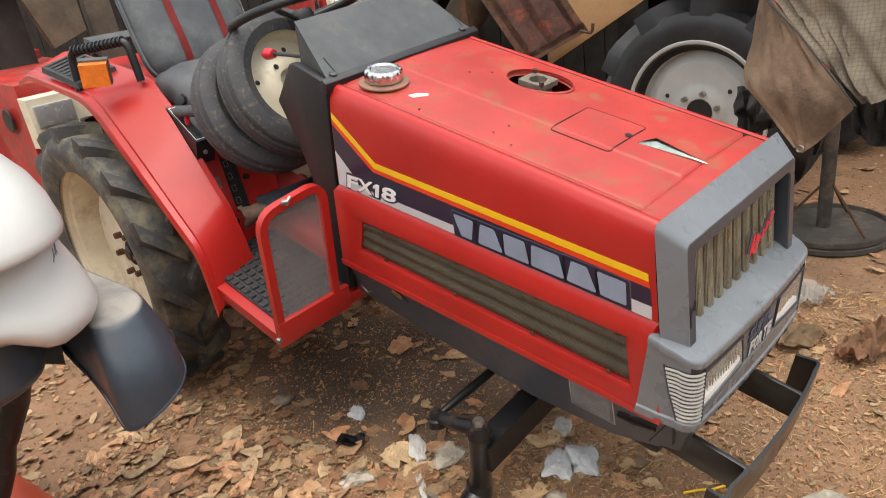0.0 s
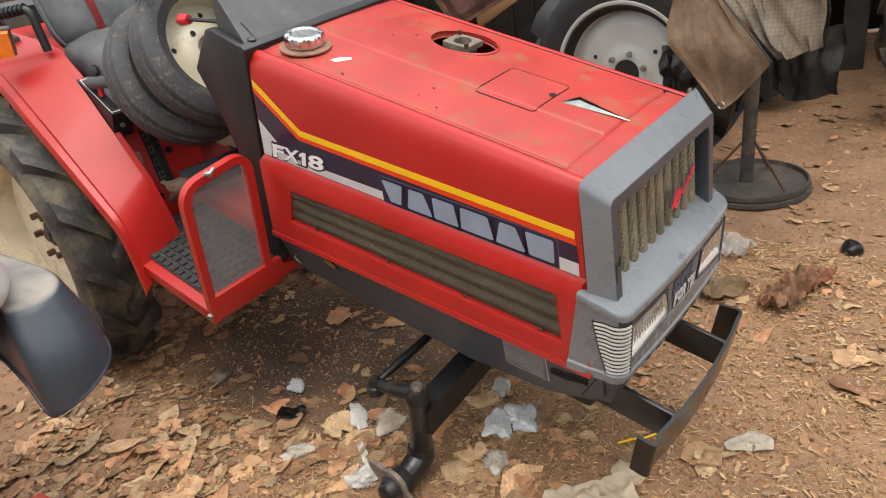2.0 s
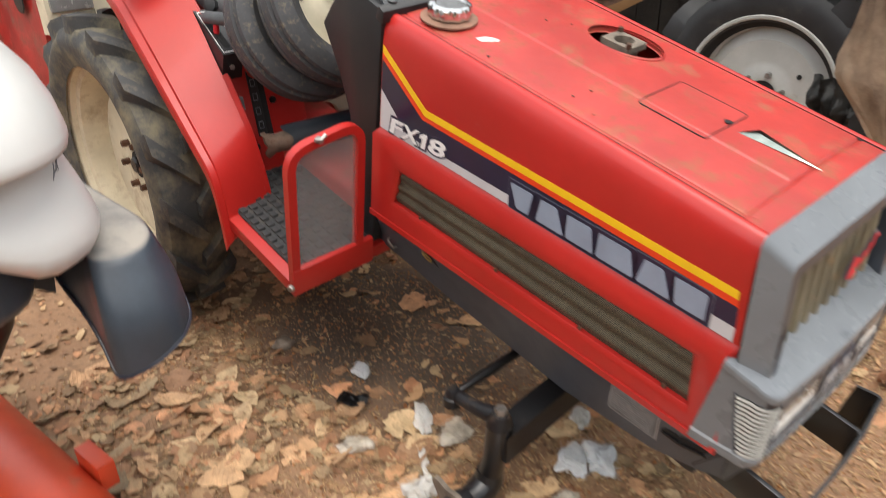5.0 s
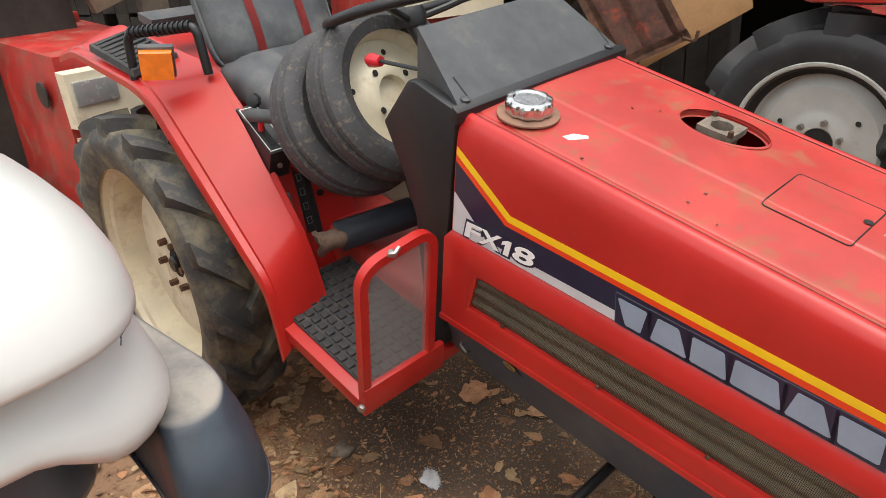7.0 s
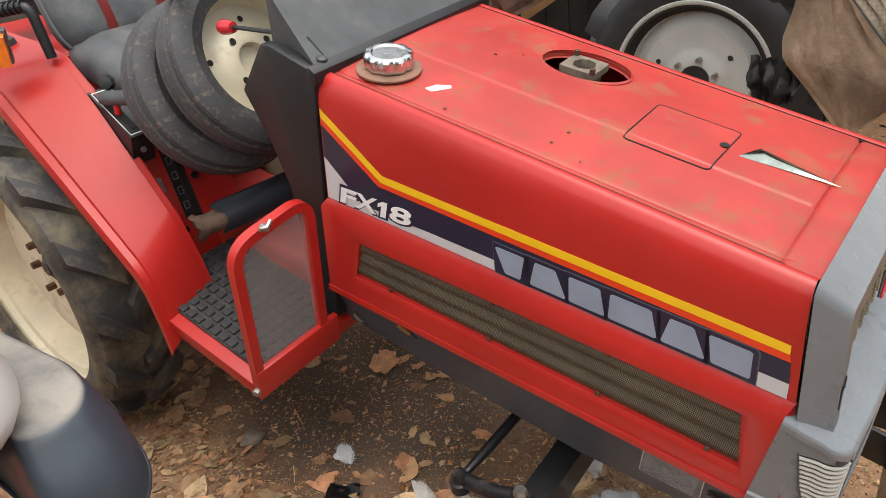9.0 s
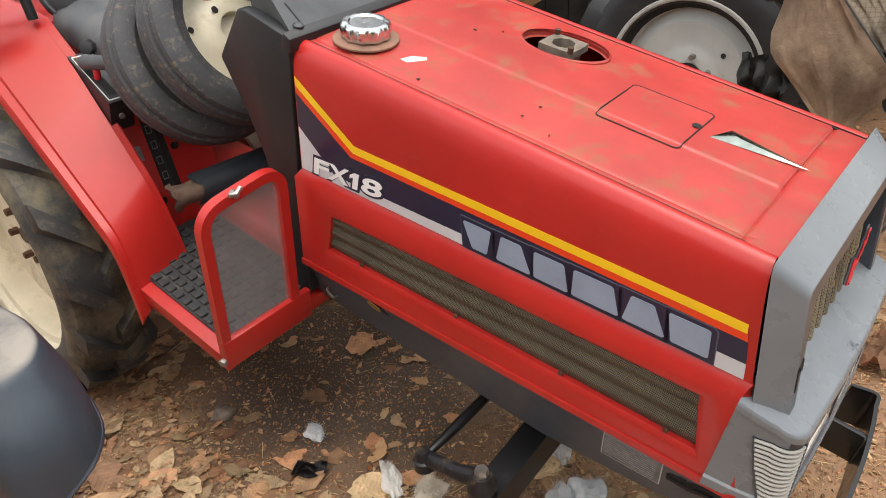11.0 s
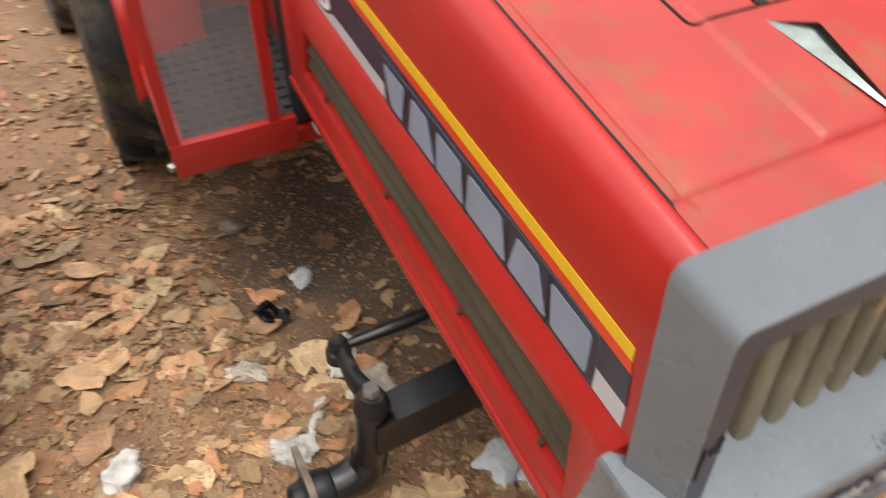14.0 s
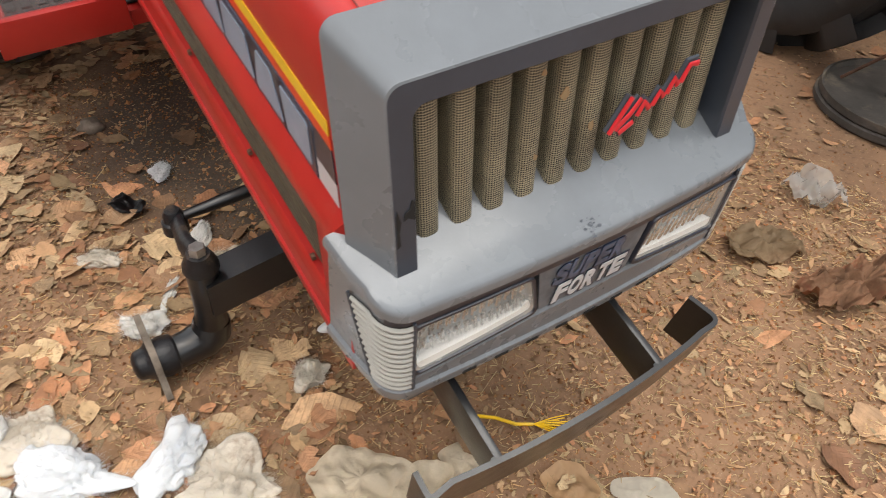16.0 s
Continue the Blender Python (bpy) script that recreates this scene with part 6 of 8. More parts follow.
def front_axle():
    # beam, king pins, knuckle arms and bare hubs; worked out level with the earth
    inv = SITS.inverted()
    def t(p):
        return inv @ Vector(p)
    c = Vector((-0.46, MID, 0.215))
    bm = bmesh.new()
    for s in (-1, 1):
        a, b = Vector((-0.435, MID, 0.250)), Vector((-0.450, MID + s * 0.290, 0.195))
        rows = []
        for p in (a, b):
            rows.append([bm.verts.new(t(p + Vector((dx, 0, dz)))) for dx, dz in ((-0.032, -0.036), (0.032, -0.036), (0.032, 0.036), (-0.032, 0.036))])
        for k in range(4):
            bm.faces.new((rows[0][k], rows[0][(k + 1) % 4], rows[1][(k + 1) % 4], rows[1][k]))
        bm.faces.new(rows[1])
    bevel(bm, 0.007, 2, 50)
    beam = part("front_axle_beam", bm, BLACK, tractor, "black painted square axle beam")
    for s in (-1, 1):
        k0 = Vector((-0.475, MID + s * 0.286, 0.0))
        def at(dx, dy, z):
            return t((k0.x + dx, k0.y + s * dy, z))
        bm = tube([at(0.026, 0, 0.262), at(0.014, 0, 0.15), at(0.004, 0.002, 0.09)], [0.028, 0.027, 0.032], 16)
        part("king_pin_tube", bm, BLACK, beam)
        bm = tube([at(0.031, 0, 0.292), at(0.029, 0, 0.270), at(0.028, 0, 0.258)], [0.020, 0.030, 0.032], 16)
        part("pin_collar", bm, GREASY, beam)
        part("pin_nut", bolt(at(0.031, 0, 0.292), t((0, 0, 1)) - t((0, 0, 0)), 0.015, 0.016), STEEL, beam)
        arm = [at(0.03, 0, 0.278), at(-0.03, 0.006, 0.270), at(-0.105, -0.002, 0.254), at(-0.134, -0.004, 0.248)]
        part("steering_arm", tube(arm, [0.022, 0.018, 0.017, 0.020], 12, flat=0.6), GREASY, beam)
        j = lathe([(0.0, 0.016), (0.014, 0.014), (0.019, 0.004), (0.019, -0.008), (0.024, -0.012), (0.024, -0.035), (0.016, -0.042), (0.0, -0.042)], at(-0.130, -0.002, 0.256), t((0, 0, 1)) - t((0, 0, 0)), 16)
        part("ball_joint", j, GREASY, beam)
        part("tie_rod", tube([at(-0.130, -0.012, 0.248), at(-0.118, -0.10, 0.265), at(-0.11, -0.294, 0.285)], [0.009, 0.013, 0.013], 10), BLACK, beam)
        # elbow and stub
        bm = tube([at(0.002, 0.0, 0.10), at(0.003, 0.006, 0.074), at(0.003, 0.022, 0.058), at(0.003, 0.055, 0.052), at(0.003, 0.10, 0.050)], [0.034, 0.038, 0.038, 0.034, 0.032], 16)
        part("spindle_elbow", bm, BLACK, beam)
        ax = (t((0, s, 0.03)) - t((0, 0, 0))).normalized()
        bm = lathe([(0.030, -0.040), (0.037, -0.034), (0.040, -0.016), (0.038, -0.004), (0.038, 0.010), (0.033, 0.015), (0.030, 0.020), (0.028, 0.030), (0.026, 0.035), (0.019, 0.040), (0.010, 0.042), (0.0, 0.0425)], at(0.003, 0.115, 0.054), ax, 24)
        hub = part("bare_hub", bm, GREASY, tractor, "greasy bare wheel hub with four-eared flange")
        # two-lobed flange plate
        p = []
        for q in range(48):
            a = 2 * math.pi * q / 48
            r = 0.047 + 0.040 * max(0, math.cos(2 * (a - 0.96))) ** 5
            p.append((0.003 + r * math.sin(a + 0.0) * -1.0, r * math.cos(a)))
        bm = bmesh.new()
        lo = [bm.verts.new(at(x, 0.112, 0.060 + max(z, -0.056))) for x, z in p]
        hi = [bm.verts.new(at(x, 0.124, 0.060 + max(z, -0.056))) for x, z in p]
        bm.faces.new(lo)
        bm.faces.new(hi[::-1])
        for q in range(48):
            bm.faces.new((lo[q], lo[(q + 1) % 48], hi[(q + 1) % 48], hi[q]))
        bevel(bm, 0.003, 2, 50)
        part("hub_flange", bm, GASKET, hub)


hood()
decals()
side_screens()
chassis()
front_end()
bumper()
dash()
for side in (-1, 1):
    fender(side)
    turn = pose(-0.126, MID + side * 0.425, -0.032, 0, 0, 0 if side < 0 else 180)
    big_wheel(tractor, turn, 0.525, 0.368, 0.235, 16, 0.034, RUBBER, CREAM, 0.115, "muddy lugged tyre on a dished cream rim")
footwell()
before = set(tractor.children)
controls()
LEVERS = set(tractor.children) - before
seat()
front_axle()
# seat, levers, mudguards and rear wheels stand by the upright of the yard, not by the leaning hood
UPRIGHT = SITS.inverted() @ pose(-1.95, 0, 0.49, 0, TILT, 0)
REAR = ("fender", "rear_wheel", "rubber_pad", "grab_bar", "seat", "rear_", "lever_box", "steering", "throttle", "gearbox")
for ob in tractor.children:
    if ob.name.startswith(REAR) or ob in LEVERS:
        ob.matrix_basis = UPRIGHT @ Matrix.Translation((0.018 if ob.name.startswith(("fender", "grab", "rubber_pad")) else 0.0, 0, 0)) @ ob.matrix_basis


# ---- the two removed front wheels, laid in the cab ----
def small_wheel(m):
    w = thing("front_wheel", "ribbed black front tyre on cream rim lying in the cab", "wheel", m, "removed front wheels")
    prof = [(0.152, -0.044), (0.166, -0.052), (0.182, -0.060), (0.200, -0.058), (0.214, -0.050), (0.223, -0.043), (0.225, -0.030), (0.219, -0.026), (0.219, -0.020), (0.229, -0.016), (0.231, 0.0)]
    prof = prof + [(r, -h) for r, h in prof[-2::-1]]
    part("tyre", lathe(prof, (0, 0, 0), (0, 0, 1), 64), RUBBER_DRY, w, smooth=30)
    part("rim", lathe([(0.172, 0.050), (0.172, 0.044), (0.158, 0.036), (0.150, 0.020), (0.142, -0.006), (0.104, -0.014), (0.080, 0.004), (0.058, 0.012), (0.045, 0.010), (0.042, -0.01), (0.0, -0.01)], (0, 0, 0), (0, 0, 1), 48), CREAM, w, smooth=50)
    for k in range(4):
        t = 2 * math.pi * k / 4 + 0.6
        part("bolt_hole", lathe([(0.0, 0.0), (0.009, 0.0)], (0.068 * math.cos(t), 0.068 * math.sin(t), 0.0125), (0, 0, 1), 12), DARK, w)
        part("bolt_hole", lathe([(0.0, 0.0), (0.008, 0.0)], (0.112 * math.cos(t + 0.7), 0.112 * math.sin(t + 0.7), -0.0105), (0, 0, 1), 12), DARK, w)
    part("valve_stem", tube([(0.131, 0.02, 0.0), (0.128, 0.022, 0.03)], 0.004, 6), PLUM, w)
    return w


frame_of = pose(-1.95, 0, 0.49, 0, TILT, 0)
axis = Vector((0.80, 0.02, 0.58)).normalized()
turn = axis.to_track_quat("Z", "Y").to_matrix().to_4x4()
small_wheel(frame_of @ Matrix.Translation((0.520, -0.045, 0.700)) @ turn)
small_wheel(frame_of @ Matrix.Translation(Vector((0.498, -0.078, 0.682)) - axis * 0.116) @ turn)


# ---- white machine beside it ----
def white_machine():
    """Blunt two-storey white cowl, black mudguard and subframe."""
    w = thing("white_farm_machine", "white two-tier plastic cowl of a parked farm machine", "farm machine")

    def pod(name, cx, cy, z0, z1, rx, ry, nose, shape, label, mat, arch=0.0):
        bm = bmesh.new()
        rows = []
        seg = 64
        for v, r in shape:
            z = z0 + v * (z1 - z0)
            row = []
            for q in range(seg):
                a = 2 * math.pi * q / seg
                ex = 3.6
                ca, sa = math.cos(a), math.sin(a)
                k2 = (abs(ca) ** ex + abs(sa) ** ex) ** (-1 / ex)
                y = cy + ry * r * sa * k2
                f = max(0.0, min(1.0, (-y - 1.04) / 0.11))
                row.append(bm.verts.new((cx + rx * r * ca * k2 - nose * v, y, z + arch * (1 - v) * f * f * (3 - 2 * f))))
            rows.append(row)
        for a, b in zip(rows, rows[1:]):
            for q in range(seg):
                bm.faces.new((a[q], a[(q + 1) % seg], b[(q + 1) % seg], b[q]))
        bm.faces.new(rows[0][::-1])
        bm.faces.new(rows[-1])
        return part(name, bm, mat, w, label, smooth=60)

    low = [(0.0, 0.84), (0.03, 0.915), (0.08, 0.955), (0.18, 0.99), (0.26, 1.0), (0.4, 0.988), (0.6, 0.955), (0.8, 0.915), (0.93, 0.885), (0.97, 0.870), (0.99, 0.855), (1.0, 0.835)]
    high = [(0.0, 0.945), (0.015, 0.982), (0.05, 0.995), (0.12, 1.0), (0.3, 0.985), (0.5, 0.94), (0.7, 0.85), (0.85, 0.72), (0.95, 0.55), (1.0, 0.35)]
    pod("lower_cowl", -1.018, -1.201, 0.7906, 0.9689, 0.345, 0.280, 0.030, low, "white lower cowl with a scuffed corner", WHITE_PLASTIC, 0.058)
    pod("upper_cowl", -1.047, -1.2325, 0.9725, 1.178, 0.400, 0.298, 0.067, high, "white upper cowl", WHITE_PLASTIC)
    pod("skirt", -1.040, -1.255, 0.722, 0.900, 0.315, 0.215, 0.0, [(0.0, 0.93), (0.06, 0.98), (0.15, 1.0), (1.0, 1.0)], "black plastic skirt under the cowl", GUARD_BLACK)
    # black tube stands in for the thin shadow where the cowls meet
    part("cowl_seam", tube([(-1.05 + 0.27 * math.cos(t), -1.21 + 0.21 * math.sin(t), 0.9705) for t in (2 * math.pi * k / 40 for k in range(41))], 0.012, 6, caps=False), DARK, w)
    # mudguard: a broad shell that curls down round its front corner
    edge = [(-1.05, -1.035, 0.738), (-0.915, -1.015, 0.728), (-0.865, -1.011, 0.703), (-0.80, -1.003, 0.670), (-0.754, -1.000, 0.635), (-0.724, -1.001, 0.602), (-0.702, -1.001, 0.588), (-0.686, -0.987, 0.590), (-0.668, -0.945, 0.606), (-0.676, -0.89, 0.628), (-0.730, -0.848, 0.634), (-0.82, -0.828, 0.650), (-0.93, -0.840, 0.672), (-1.06, -0.852, 0.700), (-1.22, -0.858, 0.730), (-1.40, -0.860, 0.740)]
    edge = [(v.x, v.y, v.z) for v in arc(edge, 3, 0.06)]
    bm = bmesh.new()
    rows = []
    for x, y, zb in edge:
        c = Vector((min(x - 0.16, -0.93), -0.935))
        o = Vector((x, y))
        row = []
        for f, h in ((0.0, 0.795), (0.35, 0.795), (0.60, 0.793), (0.72, 0.790), (0.77, 0.784), (0.80, 0.772), (0.88, 0.742), (0.95, 0.708), (0.985, 0.675), (1.0, 0.64)):
            p = c.lerp(o, f)
            z = max(h, zb) if h > zb else zb
            row.append(bm.verts.new((p.x, p.y, h if h > zb + 0.004 else zb + 0.004 * (1 - f))))
        row.append(bm.verts.new((x, y, zb)))
        rows.append(row)
    for p, q in zip(rows, rows[1:]):
        for k in range(len(p) - 1):
            bm.faces.new((p[k], p[k + 1], q[k + 1], q[k]))
    bmesh.ops.remove_doubles(bm, verts=bm.verts[:], dist=0.0004)
    bmesh.ops.solidify(bm, geom=bm.faces[:], thickness=0.005)
    part("mudguard", bm, GUARD_BLACK, w, "dusty black plastic mudguard", smooth=50)
    part("mudguard_lip", tube([Vector(p) for p in edge], 0.0035, 8), BAND, w)
    rnd = random.Random(3)
    for k in range(6):
        a = Vector((-0.796 + 0.0045 * k, -0.9805 - 0.0034 * k, 0.942 - 0.004 * k))
        e = Vector((0.004 * rnd.uniform(-1, 1), 0.002, 0.008 + 0.012 * rnd.random()))
        part("scuff_mark", tube([a - e * 0.6, a + Vector((0.004, -0.002, 0.002)), a + e], 0.0009, 5), GREY, w)
    bm = box(-1.40, -0.90, -1.36, -1.08, 0.70, 0.84)
    bevel(bm, 0.03, 3)
    part("subframe", bm, GREASY, w, "black subframe under the cowl")
    bm = hexa([(-1.06, -1.125, 0.695), (-0.955, -1.068, 0.690), (-0.870, -1.024, 0.692), (-1.06, -1.00, 0.735),
               (-1.06, -1.125, 0.80), (-0.955, -1.060, 0.80), (-0.900, -1.010, 0.74), (-1.06, -1.00, 0.80)])
    bevel(bm, 0.005, 2)
    part("side_plate", bm, GUARD_BLACK, w, "black plate between cowl and mudguard")
    for a, c, r in (((-0.955, -1.085, 0.70), (-1.010, -1.155, 0.53), 0.026), ((-1.010, -1.155, 0.535), (-1.075, -1.215, 0.36), 0.022)):
        part("subframe_arm", tube([Vector(a), Vector(a).lerp(Vector(c), 0.5) + Vector((0.006, 0.006, 0)), Vector(c)], r, 12), GREASY, w)
    part("strut", tube([(-1.12, -1.22, 0.74), (-1.24, -1.30, 0.40), (-1.30, -1.34, 0.02)], 0.022, 10), GREASY, w)
    part("strut", tube([(-1.02, -1.20, 0.74), (-1.06, -1.22, 0.64), (-1.12, -1.24, 0.60)], 0.018, 10), GREASY, w)
    part("machine_foot", lathe([(0.0, 0.03), (0.09, 0.03), (0.10, 0.0)], (-1.31, -1.35, 0.0), (0, 0, 1), 20), GREASY, w)
    bm = lathe([(0.0, 0.02), (0.05, 0.02), (0.06, 0.03), (0.105, 0.03), (0.112, 0.022), (0.096, 0.012), (0.112, 0.0), (0.05, -0.01), (0.0, -0.01)], (-1.26, -1.30, 0.22), (0.55, 0.25, 0.75), 32)
    part("belt_pulley", bm, RUST, w, "rusty belt pulley")
    return w


machine = white_machine()
machine.matrix_world = Matrix.Translation((-0.8075, -0.9582, 0.9516)) @ Matrix.Diagonal((1.08, 1.08, 1.08, 1)) @ Matrix.Translation((0.722, 1.010, -0.950))


def roller():
    r = thing("orange_roller_tube", "orange-red painted steel tube lying on the ground", "farm implement", Matrix.Translation((-1.075, -0.985, 0)) @ Matrix.Rotation(radians(9), 4, "Z") @ Matrix.Translation((1.055, 0.985, 0)))
    part("tube", lathe([(0.0, -0.95), (0.092, -0.95), (0.098, -0.94), (0.098, 0.95), (0.092, 0.955), (0.0, 0.955)], (-1.25, -1.092, 0.105), (1, 0, 0), 40), ORANGE, r)
    bm = box(-1.11, -1.00, -1.002, -0.962, 0.125, 0.195)
    bevel(bm, 0.003, 2)
    part("tab", bm, ORANGE, r, "bent orange tab with a hole")
    bm = tube(arc([(-0.98, -1.26, 0.24), (-0.93, -1.23, 0.27), (-0.86, -1.22, 0.26), (-0.84, -1.24, 0.20)], 4, 0.02), 0.008, 8)
    part("wire_bracket", bm, STEEL, r)


roller()


# ---- behind: second tractor, stand, covers ----
def far_tractor():
    f = thing("red_tractor_behind", "weathered red tractor with pale grey rims under a cover", "tractor")
    big_wheel(f, pose(-0.90, 1.90, 0.515, 0, 0, 0), 0.53, 0.322, 0.26, 11, 0.060, RUBBER_BLACK, RIM_GREY, 0.055, "large lugged tyre on pale grey rim", 6, STEEL, 0.058)
    w = f.children[0]
    part("rim_lip", lathe([(0.320, -0.112), (0.326, -0.120), (0.336, -0.122), (0.341, -0.114), (0.338, -0.104)], (0, 0, 0), (0, 1, 0), 64), RIM_GREY, w, "bright worn rim flange")
    # black ring paints the shadow in the gap behind the lip
    part("rim_groove", lathe([(0.286, -0.066), (0.318, -0.098)], (0, 0, 0), (0, 1, 0), 64), DARK, w)
    for a in (35, 155, 275):
        part("rim_hole", lathe([(0.0, 0.0), (0.011, 0.0)], (0.175 * math.cos(radians(a)), -0.0615, 0.175 * math.sin(radians(a))), (0, -1, 0), 14), DARK, w)
    big_wheel(f, pose(-0.86, 3.05, 0.515, 0, 0, 180), 0.53, 0.322, 0.26, 11, 0.060, RUBBER_BLACK, RIM_GREY, 0.055, "large lugged tyre on pale grey rim", 6, STEEL, 0.058)
    bm = box(-1.00, -0.46, 1.74, 2.12, 1.075, 1.42)
    bevel(bm, 0.03, 2)
    part("fender", bm, RED_OLD, f, "faded red rear fender")
    bm = box(-1.25, -0.62, 2.2, 2.75, 0.45, 0.95)
    bevel(bm, 0.04, 2)
    part("body", bm, RED_OLD, f)
    return f


far_tractor()


def drape(name, label, corner_lines, mat, cat, fold=0.03, seed=0):
    """A hanging sheet between rows of points, with folds."""
    bm = bmesh.new()
    rows = []
    n, m_ = 26, 22
    lines = [[Vector(p) for p in line] for line in corner_lines]

    def along(line, t):
        s = t * (len(line) - 1)
        k = min(int(s), len(line) - 2)
        return line[k].lerp(line[k + 1], s - k)

    for j in range(m_ + 1):
        v = j / m_ * (len(lines) - 1)
        k = min(int(v), len(lines) - 2)
        row = []
        for i in range(n + 1):
            u = i / n
            p = along(lines[k], u).lerp(along(lines[k + 1], u), v - k)
            f = fold * (noise.noise(Vector((u * 5 + seed, v * 0.9, seed))) + 0.5 * noise.noise(Vector((u * 13, v * 2 + seed, 2.0))))
            row.append(bm.verts.new(p + Vector((0.2 * f, f, 0.1 * f))))
        rows.append(row)
    for a, b in zip(rows, rows[1:]):
        for i in range(n):
            bm.faces.new((a[i], a[i + 1], b[i + 1], b[i]))
    bmesh.ops.solidify(bm, geom=bm.faces[:], thickness=0.003)
    return tagged(part(name, bm, mat, None, smooth=60), label, cat)


cover = drape("brown_cover", "brown stained stiff cover hanging in a point", [[(-0.33, 1.10, 1.16), (-0.325, 1.09, 1.13), (-0.315, 1.08, 1.10)], [(-0.345, 1.07, 1.01), (-0.275, 1.055, 1.02), (-0.20, 1.05, 0.99)], [(-0.373, 1.06, 0.89), (-0.25, 1.03, 0.90), (-0.115, 1.05, 0.885)],
                                                                                             [(-0.36, 1.05, 0.83), (-0.21, 1.02, 0.79), (-0.028, 1.05, 0.775)], [(-0.20, 1.045, 0.635), (-0.174, 1.045, 0.617), (-0.135, 1.045, 0.650)]], CANVAS_BROWN, "cover", 0.016, 1)
part("eyelet", lathe([(0.007, 0.0), (0.010, 0.003), (0.013, 0.0), (0.010, -0.003), (0.007, 0.0)], (-0.176, 1.030, 0.636), (0, -1, 0.2), 18), STEEL, cover)
part("hem_cord", tube([(-0.32, 1.072, 1.10), (-0.20, 1.040, 0.99), (-0.115, 1.036, 0.885), (-0.028, 1.038, 0.775)], 0.0028, 6), TARP, cover, "dark stitched seam between the two cloths")
drape("canvas_cover", "pale woven canvas thrown over a machine", [[(-0.34, 1.14, 1.34), (-0.10, 1.10, 1.36), (0.12, 1.14, 1.36)], [(-0.33, 1.13, 1.10), (-0.13, 1.08, 1.12), (0.09, 1.13, 1.11)], [(-0.215, 1.07, 0.99), (-0.09, 1.06, 0.98), (0.09, 1.12, 0.96)], [(-0.035, 1.07, 0.775), (0.02, 1.08, 0.785), (0.09, 1.12, 0.80)]], CANVAS, "cover", 0.05, 4)
drape("black_tarpaulin", "black tarpaulin sagging below the canvas", [[(-0.14, 1.26, 0.80), (-0.02, 1.25, 0.82), (0.12, 1.26, 0.84)], [(-0.11, 1.25, 0.72), (-0.02, 1.24, 0.69), (0.12, 1.25, 0.74)], [(-0.07, 1.25, 0.64), (-0.02, 1.25, 0.585), (0.12, 1.27, 0.62)]], TARP, "tarpaulin", 0.04, 9)
drape("black_rag", "black rubber rag pushed between wheel and cover", [[(-0.58, 1.50, 0.72), (-0.50, 1.46, 0.72), (-0.42, 1.50, 0.70)], [(-0.58, 1.49, 0.62), (-0.50, 1.44, 0.63), (-0.41, 1.49, 0.62)], [(-0.53, 1.50, 0.55), (-0.49, 1.46, 0.545), (-0.42, 1.50, 0.57)]], TARP, "rag", 0.06, 3)


def stand():
    s = thing("disc_stand", "rusty iron post on a round dished base", "stand")
    c = (-0.315, 1.84, 0.0)
    part("base_disc", lathe([(0.0, 0.040), (0.19, 0.036), (0.226, 0.040), (0.232, 0.058), (0.240, 0.058), (0.241, 0.036), (0.236, 0.030), (0.248, 0.027), (0.249, 0.010), (0.240, 0.0)], c, (0, 0, 1), 56), DUSTY_IRON, s, "dusty black dished steel base")
    part("post", tube([(c[0] - 0.02, c[1], 0.03), (c[0] - 0.01, c[1], 0.5), (c[0], c[1], 1.2)], 0.029, 18), DUSTY_IRON, s, "dusty iron pipe post")
    for dx, dy in ((0.17, -0.09), (-0.18, -0.05), (0.02, 0.18)):
        part("brace_rod", tube([(c[0] - 0.01, c[1], 0.26), (c[0] + dx, c[1] + dy, 0.045)], 0.006, 6), RUST, s)
    bm = box(-0.32, 0.14, 1.44, 1.95, 0.92, 1.28)
    bevel(bm, 0.06, 3)
    part("covered_load", bm, TARP, s)


stand()


